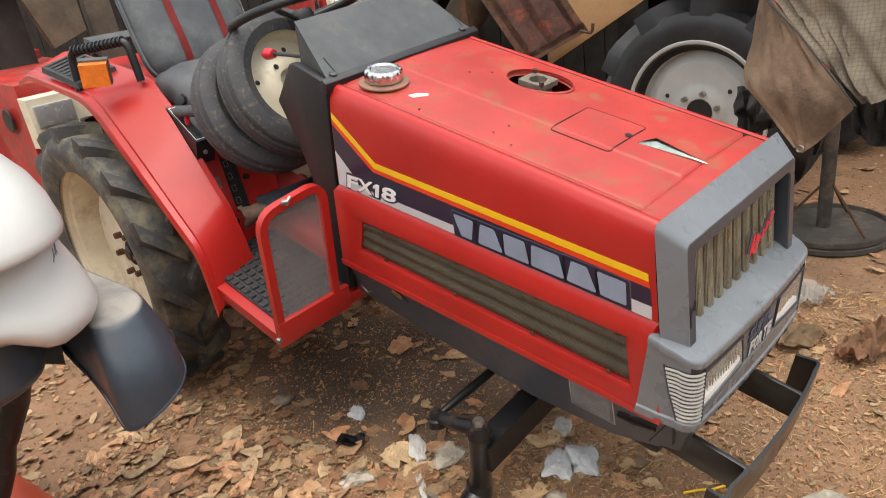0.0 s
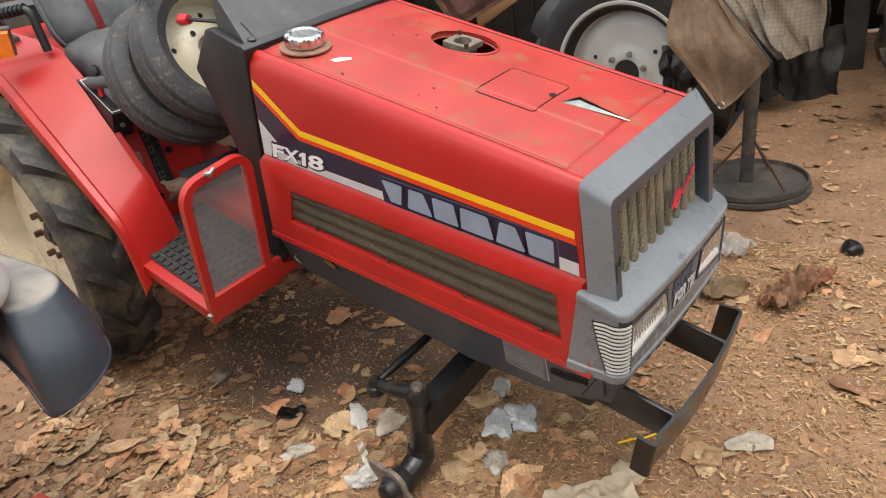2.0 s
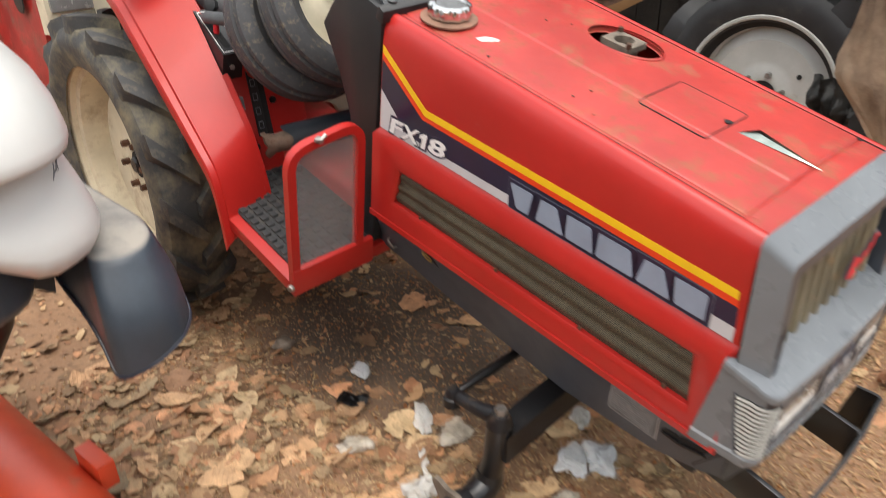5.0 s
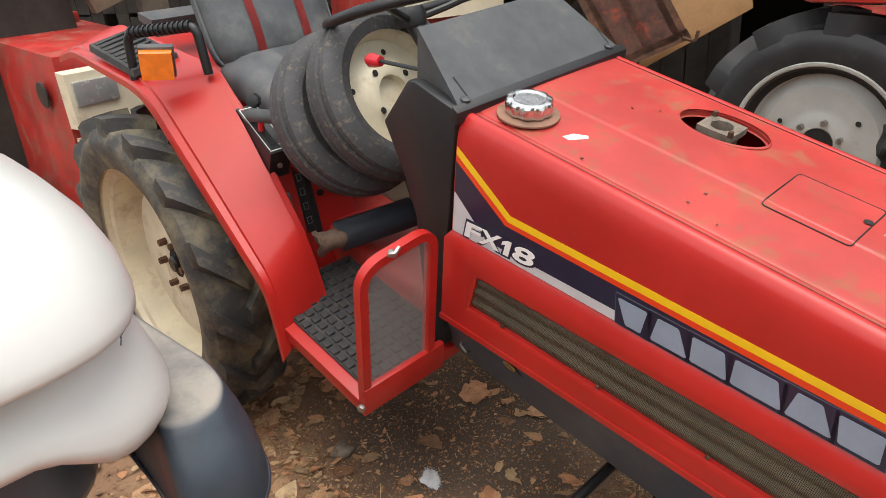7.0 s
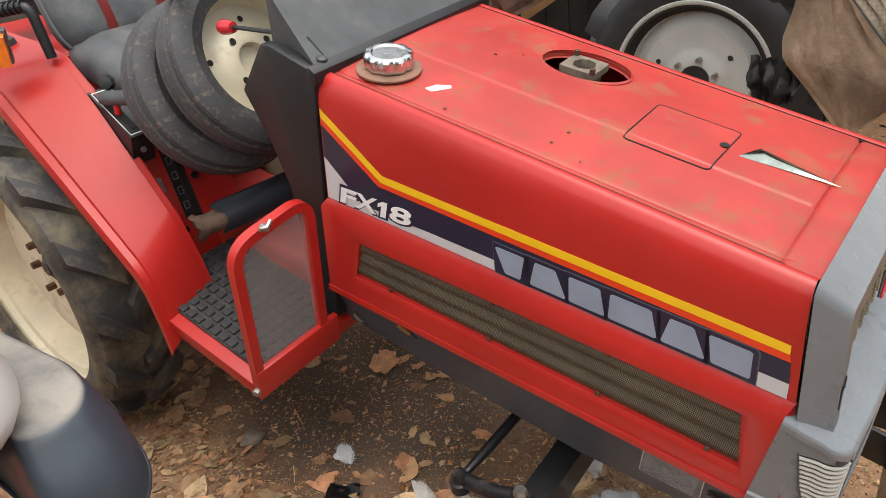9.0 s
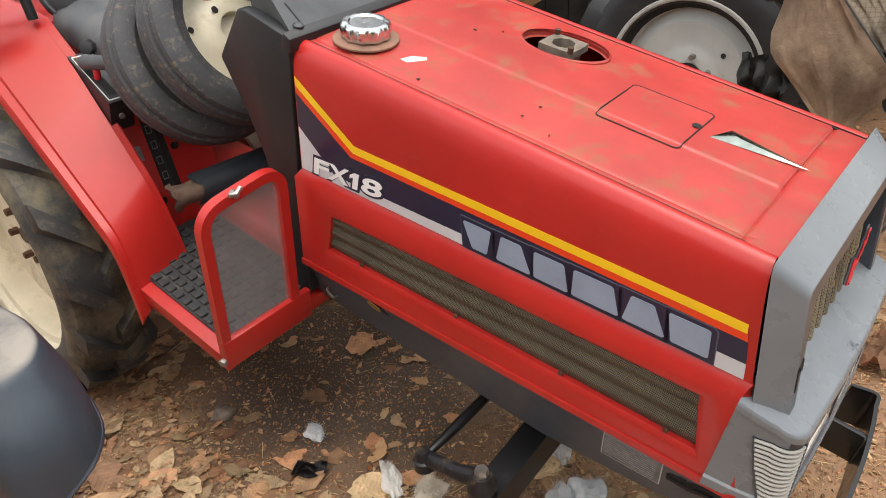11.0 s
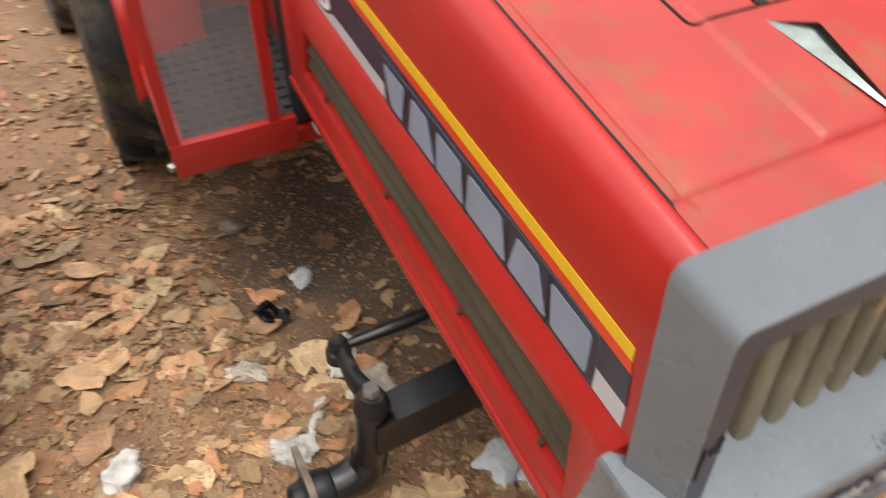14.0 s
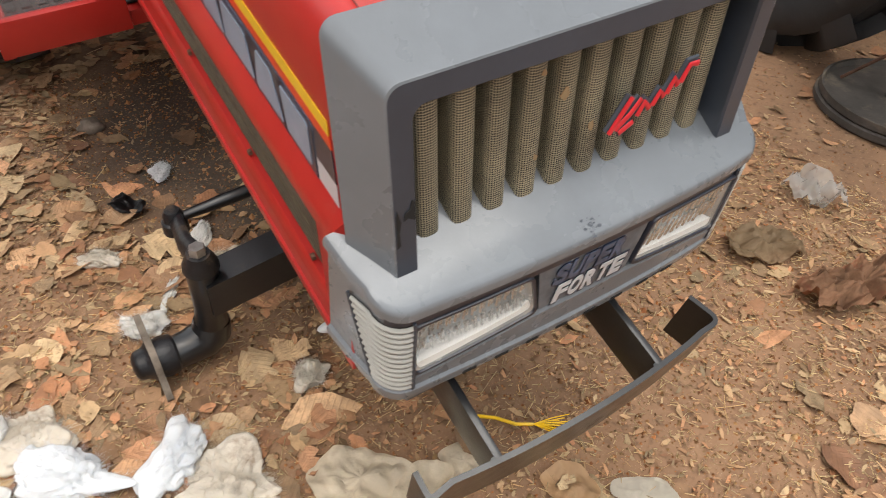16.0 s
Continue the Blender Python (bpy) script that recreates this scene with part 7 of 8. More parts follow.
def row_tractor(m):
    """Old tractor seen from its nose: hood, cream lamp panel, wheels, indicators. Built with its nose at the origin."""
    f = thing("old_red_tractor", "old dull red tractor with cream headlight panel parked beyond", "tractor", m, "old red tractors in a row")
    bm = hexa([(-1.5, -0.27, 0.50), (-0.03, -0.25, 0.50), (-0.03, 0.25, 0.50), (-1.5, 0.27, 0.50), (-1.5, -0.25, 1.22), (-0.06, -0.23, 1.13), (-0.06, 0.23, 1.13), (-1.5, 0.25, 1.22)])
    bevel(bm, 0.04, 3)
    part("hood", bm, RED_OLD, f, "dull scratched red hood")
    bm = hexa([(-0.03, -0.245, 0.86), (0.03, -0.235, 0.86), (0.03, 0.235, 0.86), (-0.03, 0.245, 0.86), (-0.03, -0.245, 1.08), (0.02, -0.235, 1.07), (0.02, 0.235, 1.07), (-0.03, 0.245, 1.08)])
    bevel(bm, 0.015, 2)
    part("lamp_panel", bm, CREAM, f, "cream headlight and grille panel")
    for y in (-0.135, 0.135):
        bm = box(0.020, 0.040, y - 0.085, y + 0.085, 0.945, 1.040)
        bevel(bm, 0.010, 2)
        part("headlight", bm, REFLECTOR, f)
    for k in range(6):
        part("grille_bar", box(-0.034, -0.012, -0.235, 0.235, 0.56 + 0.048 * k, 0.578 + 0.048 * k), CREAM if k > 3 else DARK, f)
    part("side_badge", lathe([(0.0, 0.004), (0.05, 0.004), (0.055, 0.0)], (-0.20, -0.255, 0.98), (0, -1, 0), 24), PLUM, f)
    for y, side_ in ((-0.36, 0), (0.36, 180)):
        hub = new("front_wheel")
        hub.parent = f
        hub.matrix_basis = pose(-0.45, y, 0.30, 0, 0, side_)
        tyre(hub, RUBBER, 0.31, 0.17, 0.15, 14, 0.02)
        part("rim", rim_mesh(0.17, 0.13, 0.04, 32), CREAM, hub, smooth=50)
    bm = box(-1.4, -0.1, -0.16, 0.16, 0.30, 0.52)
    bevel(bm, 0.03, 2)
    part("engine", bm, GREASY, f)
    for x, y in ((-0.75, -0.05), (-1.15, 0.20)):
        part("indicator_post", tube([(x, y, 1.12), (x, y, 1.24)], 0.018, 8), PLUM, f)
        part("indicator_lens", lathe([(0.0, 0.075), (0.030, 0.065), (0.040, 0.035), (0.038, 0.0)], (x, y, 1.235), (0, 0, 1), 16), AMBER, f)
    bm = box(-1.3, -0.85, -0.22, 0.22, 1.18, 1.23)
    bevel(bm, 0.015, 2)
    part("tank_lid", bm, RED_OLD, f)
    return f


near_row = row_tractor(pose(-2.86, -0.16, -0.03, 0, 0, 4))
copy_thing(near_row, pose(-2.73, 1.57, -0.03, 0, 0, -24) @ Matrix.Diagonal((1.2, 1.2, 1.2, 1)))


def scrap():
    # tipped trailer: ochre board, rusty ladder frame, axle and leg
    r = thing("tipped_trailer", "tipped trailer bed with ochre boards and a rusty ladder frame", "trailer")
    lo0, lo1, up = Vector((-1.92, 1.90, 0.68)), Vector((-1.44, 2.26, 1.00)), Vector((-0.22, 0.16, 0.62))
    th = Vector((0.02, 0.02, -0.02))
    for k in range(3):
        a, b = lo0 + up * (k / 3 + 0.003), lo1 + up * (k / 3 + 0.003)
        c, d = lo0 + up * ((k + 1) / 3 - 0.003), lo1 + up * ((k + 1) / 3 - 0.003)
        bm = hexa([a, b, b + th, a + th, c, d, d + th, c + th])
        bevel(bm, 0.003, 1)
        part("board", bm, PLY, r, "scratched ochre board")
    a, b = Vector((-2.12, 1.50, 1.52)), Vector((-1.76, 1.70, 0.79))
    off = Vector((0.21, 0.17, 0.11))
    run, up_ = (b - a).normalized(), off.cross(b - a).normalized()
    for o, wide in ((Vector(), 0.030), (off * 0.5, 0.022), (off, 0.030)):
        side = off.normalized() * wide
        part("rail", hexa([a + o - side, b + o - side, b + o + side, a + o + side, a + o - side + up_ * 0.05, b + o - side + up_ * 0.05, b + o + side + up_ * 0.05, a + o + side + up_ * 0.05]), RUST, r, "rusty channel-iron rail")
    part("frame_sheet", hexa([a, b, b + off, a + off, a + up_ * 0.006, b + up_ * 0.006, b + off + up_ * 0.006, a + off + up_ * 0.006]), FLAKE_RED, r, "rusty sheet with flaking red paint")
    side = off.normalized() * 0.035
    bm = hexa([b - side - run * 0.03, b + off + side - run * 0.03, b + off + side + run * 0.02, b - side + run * 0.02, b - side - run * 0.03 + up_ * 0.06, b + off + side - run * 0.03 + up_ * 0.06, b + off + side + run * 0.02 + up_ * 0.06, b - side + run * 0.02 + up_ * 0.06])
    bevel(bm, 0.004, 1)
    part("end_bar", bm, RUST, r)
    part("hook", tube(arc([b + off, b + off + Vector((0.05, 0.03, -0.02)), b + off + Vector((0.06, 0.03, 0.03))], 4, 0.02), 0.008, 6), RUST, r)
    part("axle", tube([(-2.3, 2.0, 0.30), (-1.55, 2.45, 0.30)], 0.04, 10), GREASY, r)
    part("leg", tube([(-1.80, 1.86, -0.03), (-1.80, 1.86, 0.82)], 0.035, 8), GREASY, r)
    for p in ((-2.3, 2.0), (-1.55, 2.45)):
        part("wheel", lathe([(0.0, -0.05), (0.16, -0.05), (0.27, -0.07), (0.30, -0.04), (0.30, 0.04), (0.27, 0.07), (0.16, 0.05), (0.0, 0.05)], (*p, 0.285), (0.85, 0.52, 0), 32), RUBBER, r)
    tagged(part("log", tube([(-3.35, 2.30, 0.0), (-2.95, 2.24, 0.62), (-2.62, 2.18, 0.98), (-2.30, 2.14, 1.24), (-1.85, 2.10, 1.62)], [0.15, 0.14, 0.13, 0.12, 0.10], 16), WOOD, None), "thick grey weathered log leaning on scrap", "log")
    bm = box(-2.23, -2.18, 1.72, 1.77, -0.03, 1.9)
    bevel(bm, 0.006, 1)
    tagged(part("iron_post", bm, RUST, None), "slim rusty iron post beside the scrap", "post")
    # timber shed wall behind everything
    shed = thing("timber_shed", "dark open-fronted shed of weathered timber", "shed", kind="structure")
    for k in range(9):
        x = -6.6 + 0.95 * k
        y = 0.6 + 0.42 * k
        bm = box(x, x + 0.13, y, y + 0.13, -0.1, 2.9)
        bevel(bm, 0.012, 1)
        part("shed_post", bm, SHED, shed)
    base, way = Vector((-10.2, -0.66, 0.0)), Vector((0.914, 0.404, 0.0))
    rng = random.Random(5)
    for k in range(87):
        for row in range(3):
            p = base + way * (0.15 * k)
            z0 = (0.0, 0.95, 1.9)[row]
            if rng.random() < 0.16:
                continue
            w, h = 0.142, 0.93 + rng.uniform(-0.03, 0.03)
            d = Vector((-0.404, 0.914, 0)) * 0.22
            q = p + way * w
            tk = Vector((-0.404, 0.914, 0)) * 0.022
            bm = hexa([p + d, q + d, q + d + tk, p + d + tk, p + d + Vector((0, 0, h)), q + d + Vector((0, 0, h)), q + d + tk + Vector((0, 0, h)), p + d + tk + Vector((0, 0, h))])
            for v in bm.verts:
                v.co.z += z0
            part("wall_plank", bm, SHED, shed)
    back = Vector((-0.404, 0.914, 0)) * 1.4
    bm = bmesh.new()
    vs = [bm.verts.new(v) for v in (base + back, base + way * 14.5 + back, base + way * 14.5 + back + Vector((0, 0, 3)), base + back + Vector((0, 0, 3)))]
    bm.faces.new(vs)
    bmesh.ops.solidify(bm, geom=bm.faces[:], thickness=0.03)
    part("back_wall", bm, SHED, shed)
    bm = hexa([base + Vector((0.3, -0.7, 2.95)), base + way * 14.5 + Vector((0.3, -0.7, 2.95)), base + way * 14.5 + back * 1.2 + Vector((0, 0, 2.95)), base + back * 1.2 + Vector((0, 0, 2.95)),
               base + Vector((0.3, -0.7, 3.0)), base + way * 14.5 + Vector((0.3, -0.7, 3.0)), base + way * 14.5 + back * 1.2 + Vector((0, 0, 3.0)), base + back * 1.2 + Vector((0, 0, 3.0))])
    part("roof_sheet", bm, RUST, shed)
    # old boards stacked against the shed
    for name, label, cat, pts, mat in (
            ("leaning_board", "scarred tan board leaning among old timber", "board", [(-3.42, -0.10, 1.47), (-3.40, 0.15, 1.48), (-3.36, 0.14, 1.26), (-3.38, -0.03, 1.20)], PLY_OLD),
            ("timber_post", "thick dark weathered timber post", "post", [(-3.46, 0.20, 1.62), (-3.46, 0.33, 1.62), (-3.42, 0.36, 0.0), (-3.42, 0.22, 0.0)], WOOD),
            ("timber_beam", "old timber beam lying across the scrap", "beam", [(-3.5, -0.45, 1.60), (-3.5, 0.20, 1.58), (-3.5, 0.20, 1.485), (-3.5, -0.45, 1.475)], WOOD),
            ("shed_board", "dark board standing behind the scrap", "board", [(-3.55, -0.60, 1.50), (-3.55, -0.08, 1.50), (-3.52, -0.08, 0.0), (-3.52, -0.60, 0.0)], SHED)):
        q = [Vector(p) for p in pts]
        bm = hexa([v + Vector((-0.06, 0, 0)) for v in q] + q)
        bevel(bm, 0.008, 1)
        tagged(part(name, bm, mat, None), label, cat)
    # dark tyre at the far end of the yard
    t = thing("loose_tractor_tyre", "large black lugged tyre standing on the ground", "tyre", pose(0.42, 3.0, 0.50, 0, 0, 25))
    tyre(t, RUBBER, 0.50, 0.28, 0.24, 13, 0.045)


scrap()


# ---- litter on the ground ----
def leaf_mesh(seed, bm=None, m=None):
    """A dry broad leaf: blunt at the stalk, pointed at the tip, ragged and torn at its edge."""
    rng = random.Random(seed)
    own = bm is None
    bm = bm or bmesh.new()
    wd = rng.uniform(0.48, 0.80)
    curl, fold, twist = rng.uniform(-0.15, 0.65), rng.uniform(0.0, 0.24), rng.uniform(-0.5, 0.5)
    wave, bow_ = rng.uniform(0.015, 0.07), rng.uniform(-0.16, 0.16)
    n = 9
    cut_at, cut_side = rng.choice((0, 0, 3, 4, 5, 6, 7)), rng.choice((-1, 1))
    stop = rng.choice((n, n, n, n, n - 2, n - 3))
    rows = []
    for i in range(stop + 1):
        t = i / n
        base = wd * 0.5 * (math.sin(math.pi * min(1, t * 0.95 + 0.045)) ** 0.85) * (1.16 - 0.38 * t)
        w = {-1: base * rng.uniform(0.84, 1.08), 1: base * rng.uniform(0.84, 1.08)}
        if cut_at and abs(i - cut_at) < 1:
            w[cut_side] *= 0.45
        if i == n:
            w = {-1: 0.01, 1: 0.01}
        if i == stop and stop < n:
            w[rng.choice((-1, 1))] *= 0.4
        x = t - 0.5 + (rng.uniform(-0.04, 0.04) if 0 < i < n else 0)
        z = curl * (t - 0.5) ** 2
        row = []
        for f in (-1, -0.5, 0, 0.5, 1):
            ww = w[-1 if f < 0 else 1]
            p = Vector((x - 0.10 * abs(f) * (1 - t), f * ww + bow_ * math.sin(math.pi * t), z + fold * abs(f) * ww + wave * math.sin(8 * t + 3 * f + seed) * abs(f) + twist * x * f * ww))
            row.append(bm.verts.new(m @ p if m is not None else p))
        rows.append(row)
    for a, b in zip(rows, rows[1:]):
        for k in range(4):
            bm.faces.new((a[k], a[k + 1], b[k + 1], b[k]))
    if own:
        me = bpy.data.meshes.new("leaf")
        bm.to_mesh(me)
        bm.free()
        for p in me.polygons:
            p.use_smooth = True
        me.materials.append(LEAF)
        return me
    return None


def leaf_pose(rng, x, y, size):
    tilt = rng.gauss(0, 9), rng.gauss(0, 9)
    return pose(x, y, ground_height(x, y) + 0.003 + 0.007 * rng.random(), tilt[0] + (180 if rng.random() < 0.3 else 0), tilt[1], rng.uniform(0, 360)) @ Matrix.Diagonal((size, size, size * 0.8, 1))


def leafiness(x, y):
    """How thickly the leaves lie: most between the two machines, few ahead of the nose."""
    v = 0.20
    if y < 0.1 and x < -0.15:
        v = 1.0
    if y < -0.30 and x < -0.5:
        v = 1.0
    if x > -0.1 and y < 0.5:
        v = 0.03
    if ((x + 1.3) / 0.75) ** 2 + (y / 0.40) ** 2 < 1:
        v = 0.10
    if x > -0.55 and -0.55 < y < 0.0:
        v *= 0.45
    if y > 0.6 and x > -0.4:
        v = 0.16
    if y > 1.25:
        v = 0.5
    if x < -1.7:
        v = 0.55
    drift = noise.noise(Vector((x * 3.1, y * 3.1, 4.0))) + 0.5 * noise.noise(Vector((x * 8.0, y * 8.0, 7.0)))
    return v * max(0.15, min(1.0, 0.72 + 1.3 * drift))


SHAPES = [leaf_mesh(100 + k) for k in range(24)]
rng = random.Random(11)
count = 0
while count < 270:
    x, y = rng.uniform(-1.75, 0.55), rng.uniform(-0.95, 0.75)
    if rng.random() > leafiness(x, y):
        continue
    ob = new("leaf", SHAPES[count % len(SHAPES)])
    ob.parent = ground
    ob.matrix_basis = leaf_pose(rng, x, y, 0.055 + 0.085 * rng.random() ** 1.6)
    count += 1
# large leaves that lie singly round the axle and the cotton
for x, y, size in ((-1.012, -0.717, 0.155), (-0.776, -0.744, 0.115), (-0.935, -0.136, 0.090), (-0.81, -0.262, 0.125), (-0.39, -0.242, 0.105), (-0.416, -0.163, 0.10), (-1.241, 0.213, 0.088), (-1.205, -0.114, 0.090),
                   (-1.081, -0.304, 0.105), (-0.142, -0.300, 0.095), (0.123, 0.102, 0.090), (-0.422, -0.643, 0.150), (-0.75, -0.893, 0.145), (-0.611, -0.878, 0.120), (-0.605, -0.699, 0.10), (-1.358, -0.68, 0.125),
                   (-1.208, -0.601, 0.095), (-0.966, -0.432, 0.095), (-1.061, -0.423, 0.085), (-0.75, -0.164, 0.10)):
    ob = new("leaf", SHAPES[rng.randrange(24)])
    ob.parent = ground
    ob.matrix_basis = leaf_pose(rng, x, y, size)
    ob.location.z += 0.006
bm = bmesh.new()
count = 0
while count < 4600:
    x, y = (rng.uniform(-2.6, 0.9), rng.uniform(-1.2, 1.2)) if count < 3000 else (rng.uniform(-4.5, 2.5), rng.uniform(-1.5, 4.5)) if count < 3600 else (rng.uniform(-0.6, 1.3), rng.uniform(1.3, 3.2)) if count < 4000 else (rng.uniform(-3.8, -1.5), rng.uniform(-1.3, 0.1))
    if rng.random() > leafiness(x, y):
        continue
    leaf_mesh(1000 + count % 120, bm, leaf_pose(rng, x, y, 0.016 + 0.060 * rng.random() ** 1.8))
    count += 1


def where(k, near):
    """A spot in the yard; most near the tractor, the rest farther off."""
    if k < near:
        return rng.uniform(-1.7, 0.95), rng.uniform(-0.95, 1.35)
    if k % 3 == 0:
        return rng.uniform(-0.7, 1.4), rng.uniform(1.3, 3.4)
    return rng.uniform(-3.2, 2.2), rng.uniform(-1.4, 3.6)


def oily(x, y):
    return ((x + 1.3) / 0.66) ** 2 + (y / 0.36) ** 2 < 1


# torn flakes of leaf, a few millimetres to two centimetres
verts, faces = [], []
for k in range(62000):
    x, y = where(k, 52000)
    if (oily(x, y) and rng.random() < 0.75) or rng.random() > 0.50 + 0.5 * leafiness(x, y):
        continue
    s = 0.0010 + (0.0050 if x > -0.1 else 0.0072) * rng.random() ** 3.0
    z = ground_height(x, y) + 0.003 + 0.005 * rng.random()
    b, a = len(verts), rng.uniform(0, 6.28)
    tx, ty = rng.gauss(0, 0.25), rng.gauss(0, 0.25)
    long = rng.uniform(1.6, 4.5) if x > -0.1 else rng.uniform(1.0, 2.2)
    for q in range(5):
        t = q * 1.2566 + rng.uniform(-0.4, 0.4)
        u, v = s * long * math.cos(t) * rng.uniform(0.6, 1.2), s * math.sin(t) * rng.uniform(0.6, 1.2)
        dx, dy = u * math.cos(a) - v * math.sin(a), u * math.sin(a) + v * math.cos(a)
        verts.append((x + dx, y + dy, z + tx * dx + ty * dy))
    faces.append(tuple(b + q for q in range(5)))
me = bpy.data.meshes.new("leaf_flakes")
me.from_pydata(verts, [], faces)
bm.from_mesh(me)
bpy.data.meshes.remove(me)
tagged(part("leaf_litter", bm, LITTER, None, smooth=80, recalc=False), "small broken dry brown leaves scattered over earth", "leaf litter", kind="stuff")

# chopped straw
verts, faces = [], []
for k in range(32000):
    x, y = where(k, 29000)
    if (x < -0.8 and rng.random() < 0.5) or (oily(x, y) and rng.random() < 0.8):
        continue
    a, ln = rng.uniform(0, math.pi), rng.uniform(0.002, 0.009) * (4.0 if rng.random() < 0.04 else 1)
    z = ground_height(x, y) + 0.005 + 0.006 * rng.random()
    d = Vector((math.cos(a), math.sin(a), rng.gauss(0, 0.15))) * ln
    p = Vector((x, y, z))
    w = Vector((-math.sin(a), math.cos(a), 0)) * rng.uniform(0.0003, 0.0008)
    up = Vector((0, 0, 0.0012))
    bend = Vector((-d.y, d.x, 0)) * rng.uniform(-0.12, 0.12)
    b = len(verts)
    for q in (p - d, p + bend, p + d):
        verts += [tuple(q - w), tuple(q + up), tuple(q + w)]
    for r in (0, 3):
        faces += [(b + r, b + r + 1, b + r + 4, b + r + 3), (b + r + 1, b + r + 2, b + r + 5, b + r + 4)]
me = bpy.data.meshes.new("straw_bits")
me.from_pydata(verts, [], faces)
me.materials.append(STRAW)
tagged(new("straw_bits", me), "broken yellow straw bits strewn on earth", "straw", kind="stuff")

# crumbs of earth
verts, faces = [], []
for k in range(60000):
    x, y = where(k, 46000)
    s = 0.0012 + 0.0042 * rng.random() ** 2.5 * (2.2 if rng.random() < 0.05 else 1)
    z = ground_height(x, y) + 0.002 * noise.noise(Vector((x * 22, y * 22, 9.0)))
    b, a = len(verts), rng.uniform(0, 6.28)
    for q in range(4):
        t = a + q * 1.5708
        verts.append((x + s * math.cos(t) * rng.uniform(0.7, 1.3), y + s * math.sin(t) * rng.uniform(0.7, 1.3), z - s * 0.2))
    verts.append((x + s * rng.uniform(-0.3, 0.3), y + s * rng.uniform(-0.3, 0.3), z + s * rng.uniform(0.6, 1.2) + 0.001))
    faces += [(b + q, b + (q + 1) % 4, b + 4) for q in range(4)]
me = bpy.data.meshes.new("earth_crumbs")
me.from_pydata(verts, [], faces)
me.materials.append(CHIPS)
tagged(new("earth_crumbs", me), "small crumbs of earth and grit on the ground", "grit", kind="stuff")


def cotton(x, y, long, wide, turn, seed, mat, label):
    """A torn tuft of cotton wool: one soft lobed wad with a fuzz of loose fibres round it."""
    rng = random.Random(seed)
    bm = bmesh.new()
    high = min(wide * 0.75, 0.030)
    lobes = []
    for k in range(9):
        a, e = rng.uniform(0, 6.28), rng.uniform(-0.1, 1.2)
        lobes.append((Vector((math.cos(a) * math.cos(e), math.sin(a) * math.cos(e), math.sin(e))), rng.uniform(0.10, 0.42), rng.uniform(5, 12)))
    for k in range(7):
        # torn wisps round the edge
        a = rng.uniform(0, 6.28)
        lobes.append((Vector((math.cos(a), math.sin(a), rng.uniform(0.0, 0.3))).normalized(), rng.uniform(0.10, 0.32), rng.uniform(14, 45)))
    at = Vector((seed * 1.7, 0, 0))

    def reach(d):
        r = 0.66 + 0.20 * noise.noise(d * 2.3 + at) + 0.13 * noise.noise(d * 4.5 + at) + 0.05 * noise.noise(d * 11.0 + at)
        for c, h, k in lobes:
            r += h * math.exp(-k * (1 - d.dot(c)))
        return r

    for v in bmesh.ops.create_icosphere(bm, subdivisions=5, radius=1.0)["verts"]:
        d = v.co.normalized()
        r = reach(d)
        v.co = Vector((d.x * r * long, d.y * r * wide, max(0.0, d.z * r * high + high * 0.35)))
    for k in range(2400):
        # curled fibres that stand off the wad and blur its edge
        a, e = rng.uniform(0, 6.28), rng.uniform(-0.15, 1.4)
        d = Vector((math.cos(a) * math.cos(e), math.sin(a) * math.cos(e), math.sin(e)))
        r = reach(d) * rng.uniform(0.93, 1.01)
        p = Vector((d.x * r * long, d.y * r * wide, d.z * r * high + high * 0.35))
        ln = min(0.022, wide * rng.uniform(0.15, 0.60))
        side = d.orthogonal().normalized() * rng.uniform(0.00015, 0.00034)
        swirl = Vector((rng.gauss(0, 1), rng.gauss(0, 1), rng.gauss(0, 0.35))) * ln * 0.6
        mid = p + d * ln * 0.3 + swirl * 0.4
        a0, a1, b0, b1, c0 = (bm.verts.new(v) for v in (p - side, p + side, mid - side * 0.7, mid + side * 0.7, p + d * ln * 0.3 + swirl))
        bm.faces.new((a0, a1, b1, b0))
        bm.faces.new((b0, b1, c0))
    for v in bm.verts:
        v.co.z = max(v.co.z, 0.001)
    ob = part("cotton_tuft", bm, mat, None, smooth=180, recalc=False)
    ob.matrix_world = pose(x, y, ground_height(x, y) + 0.001, 0, 0, turn)
    return tagged(ob, label, "cotton wool", "cotton tufts on the ground")


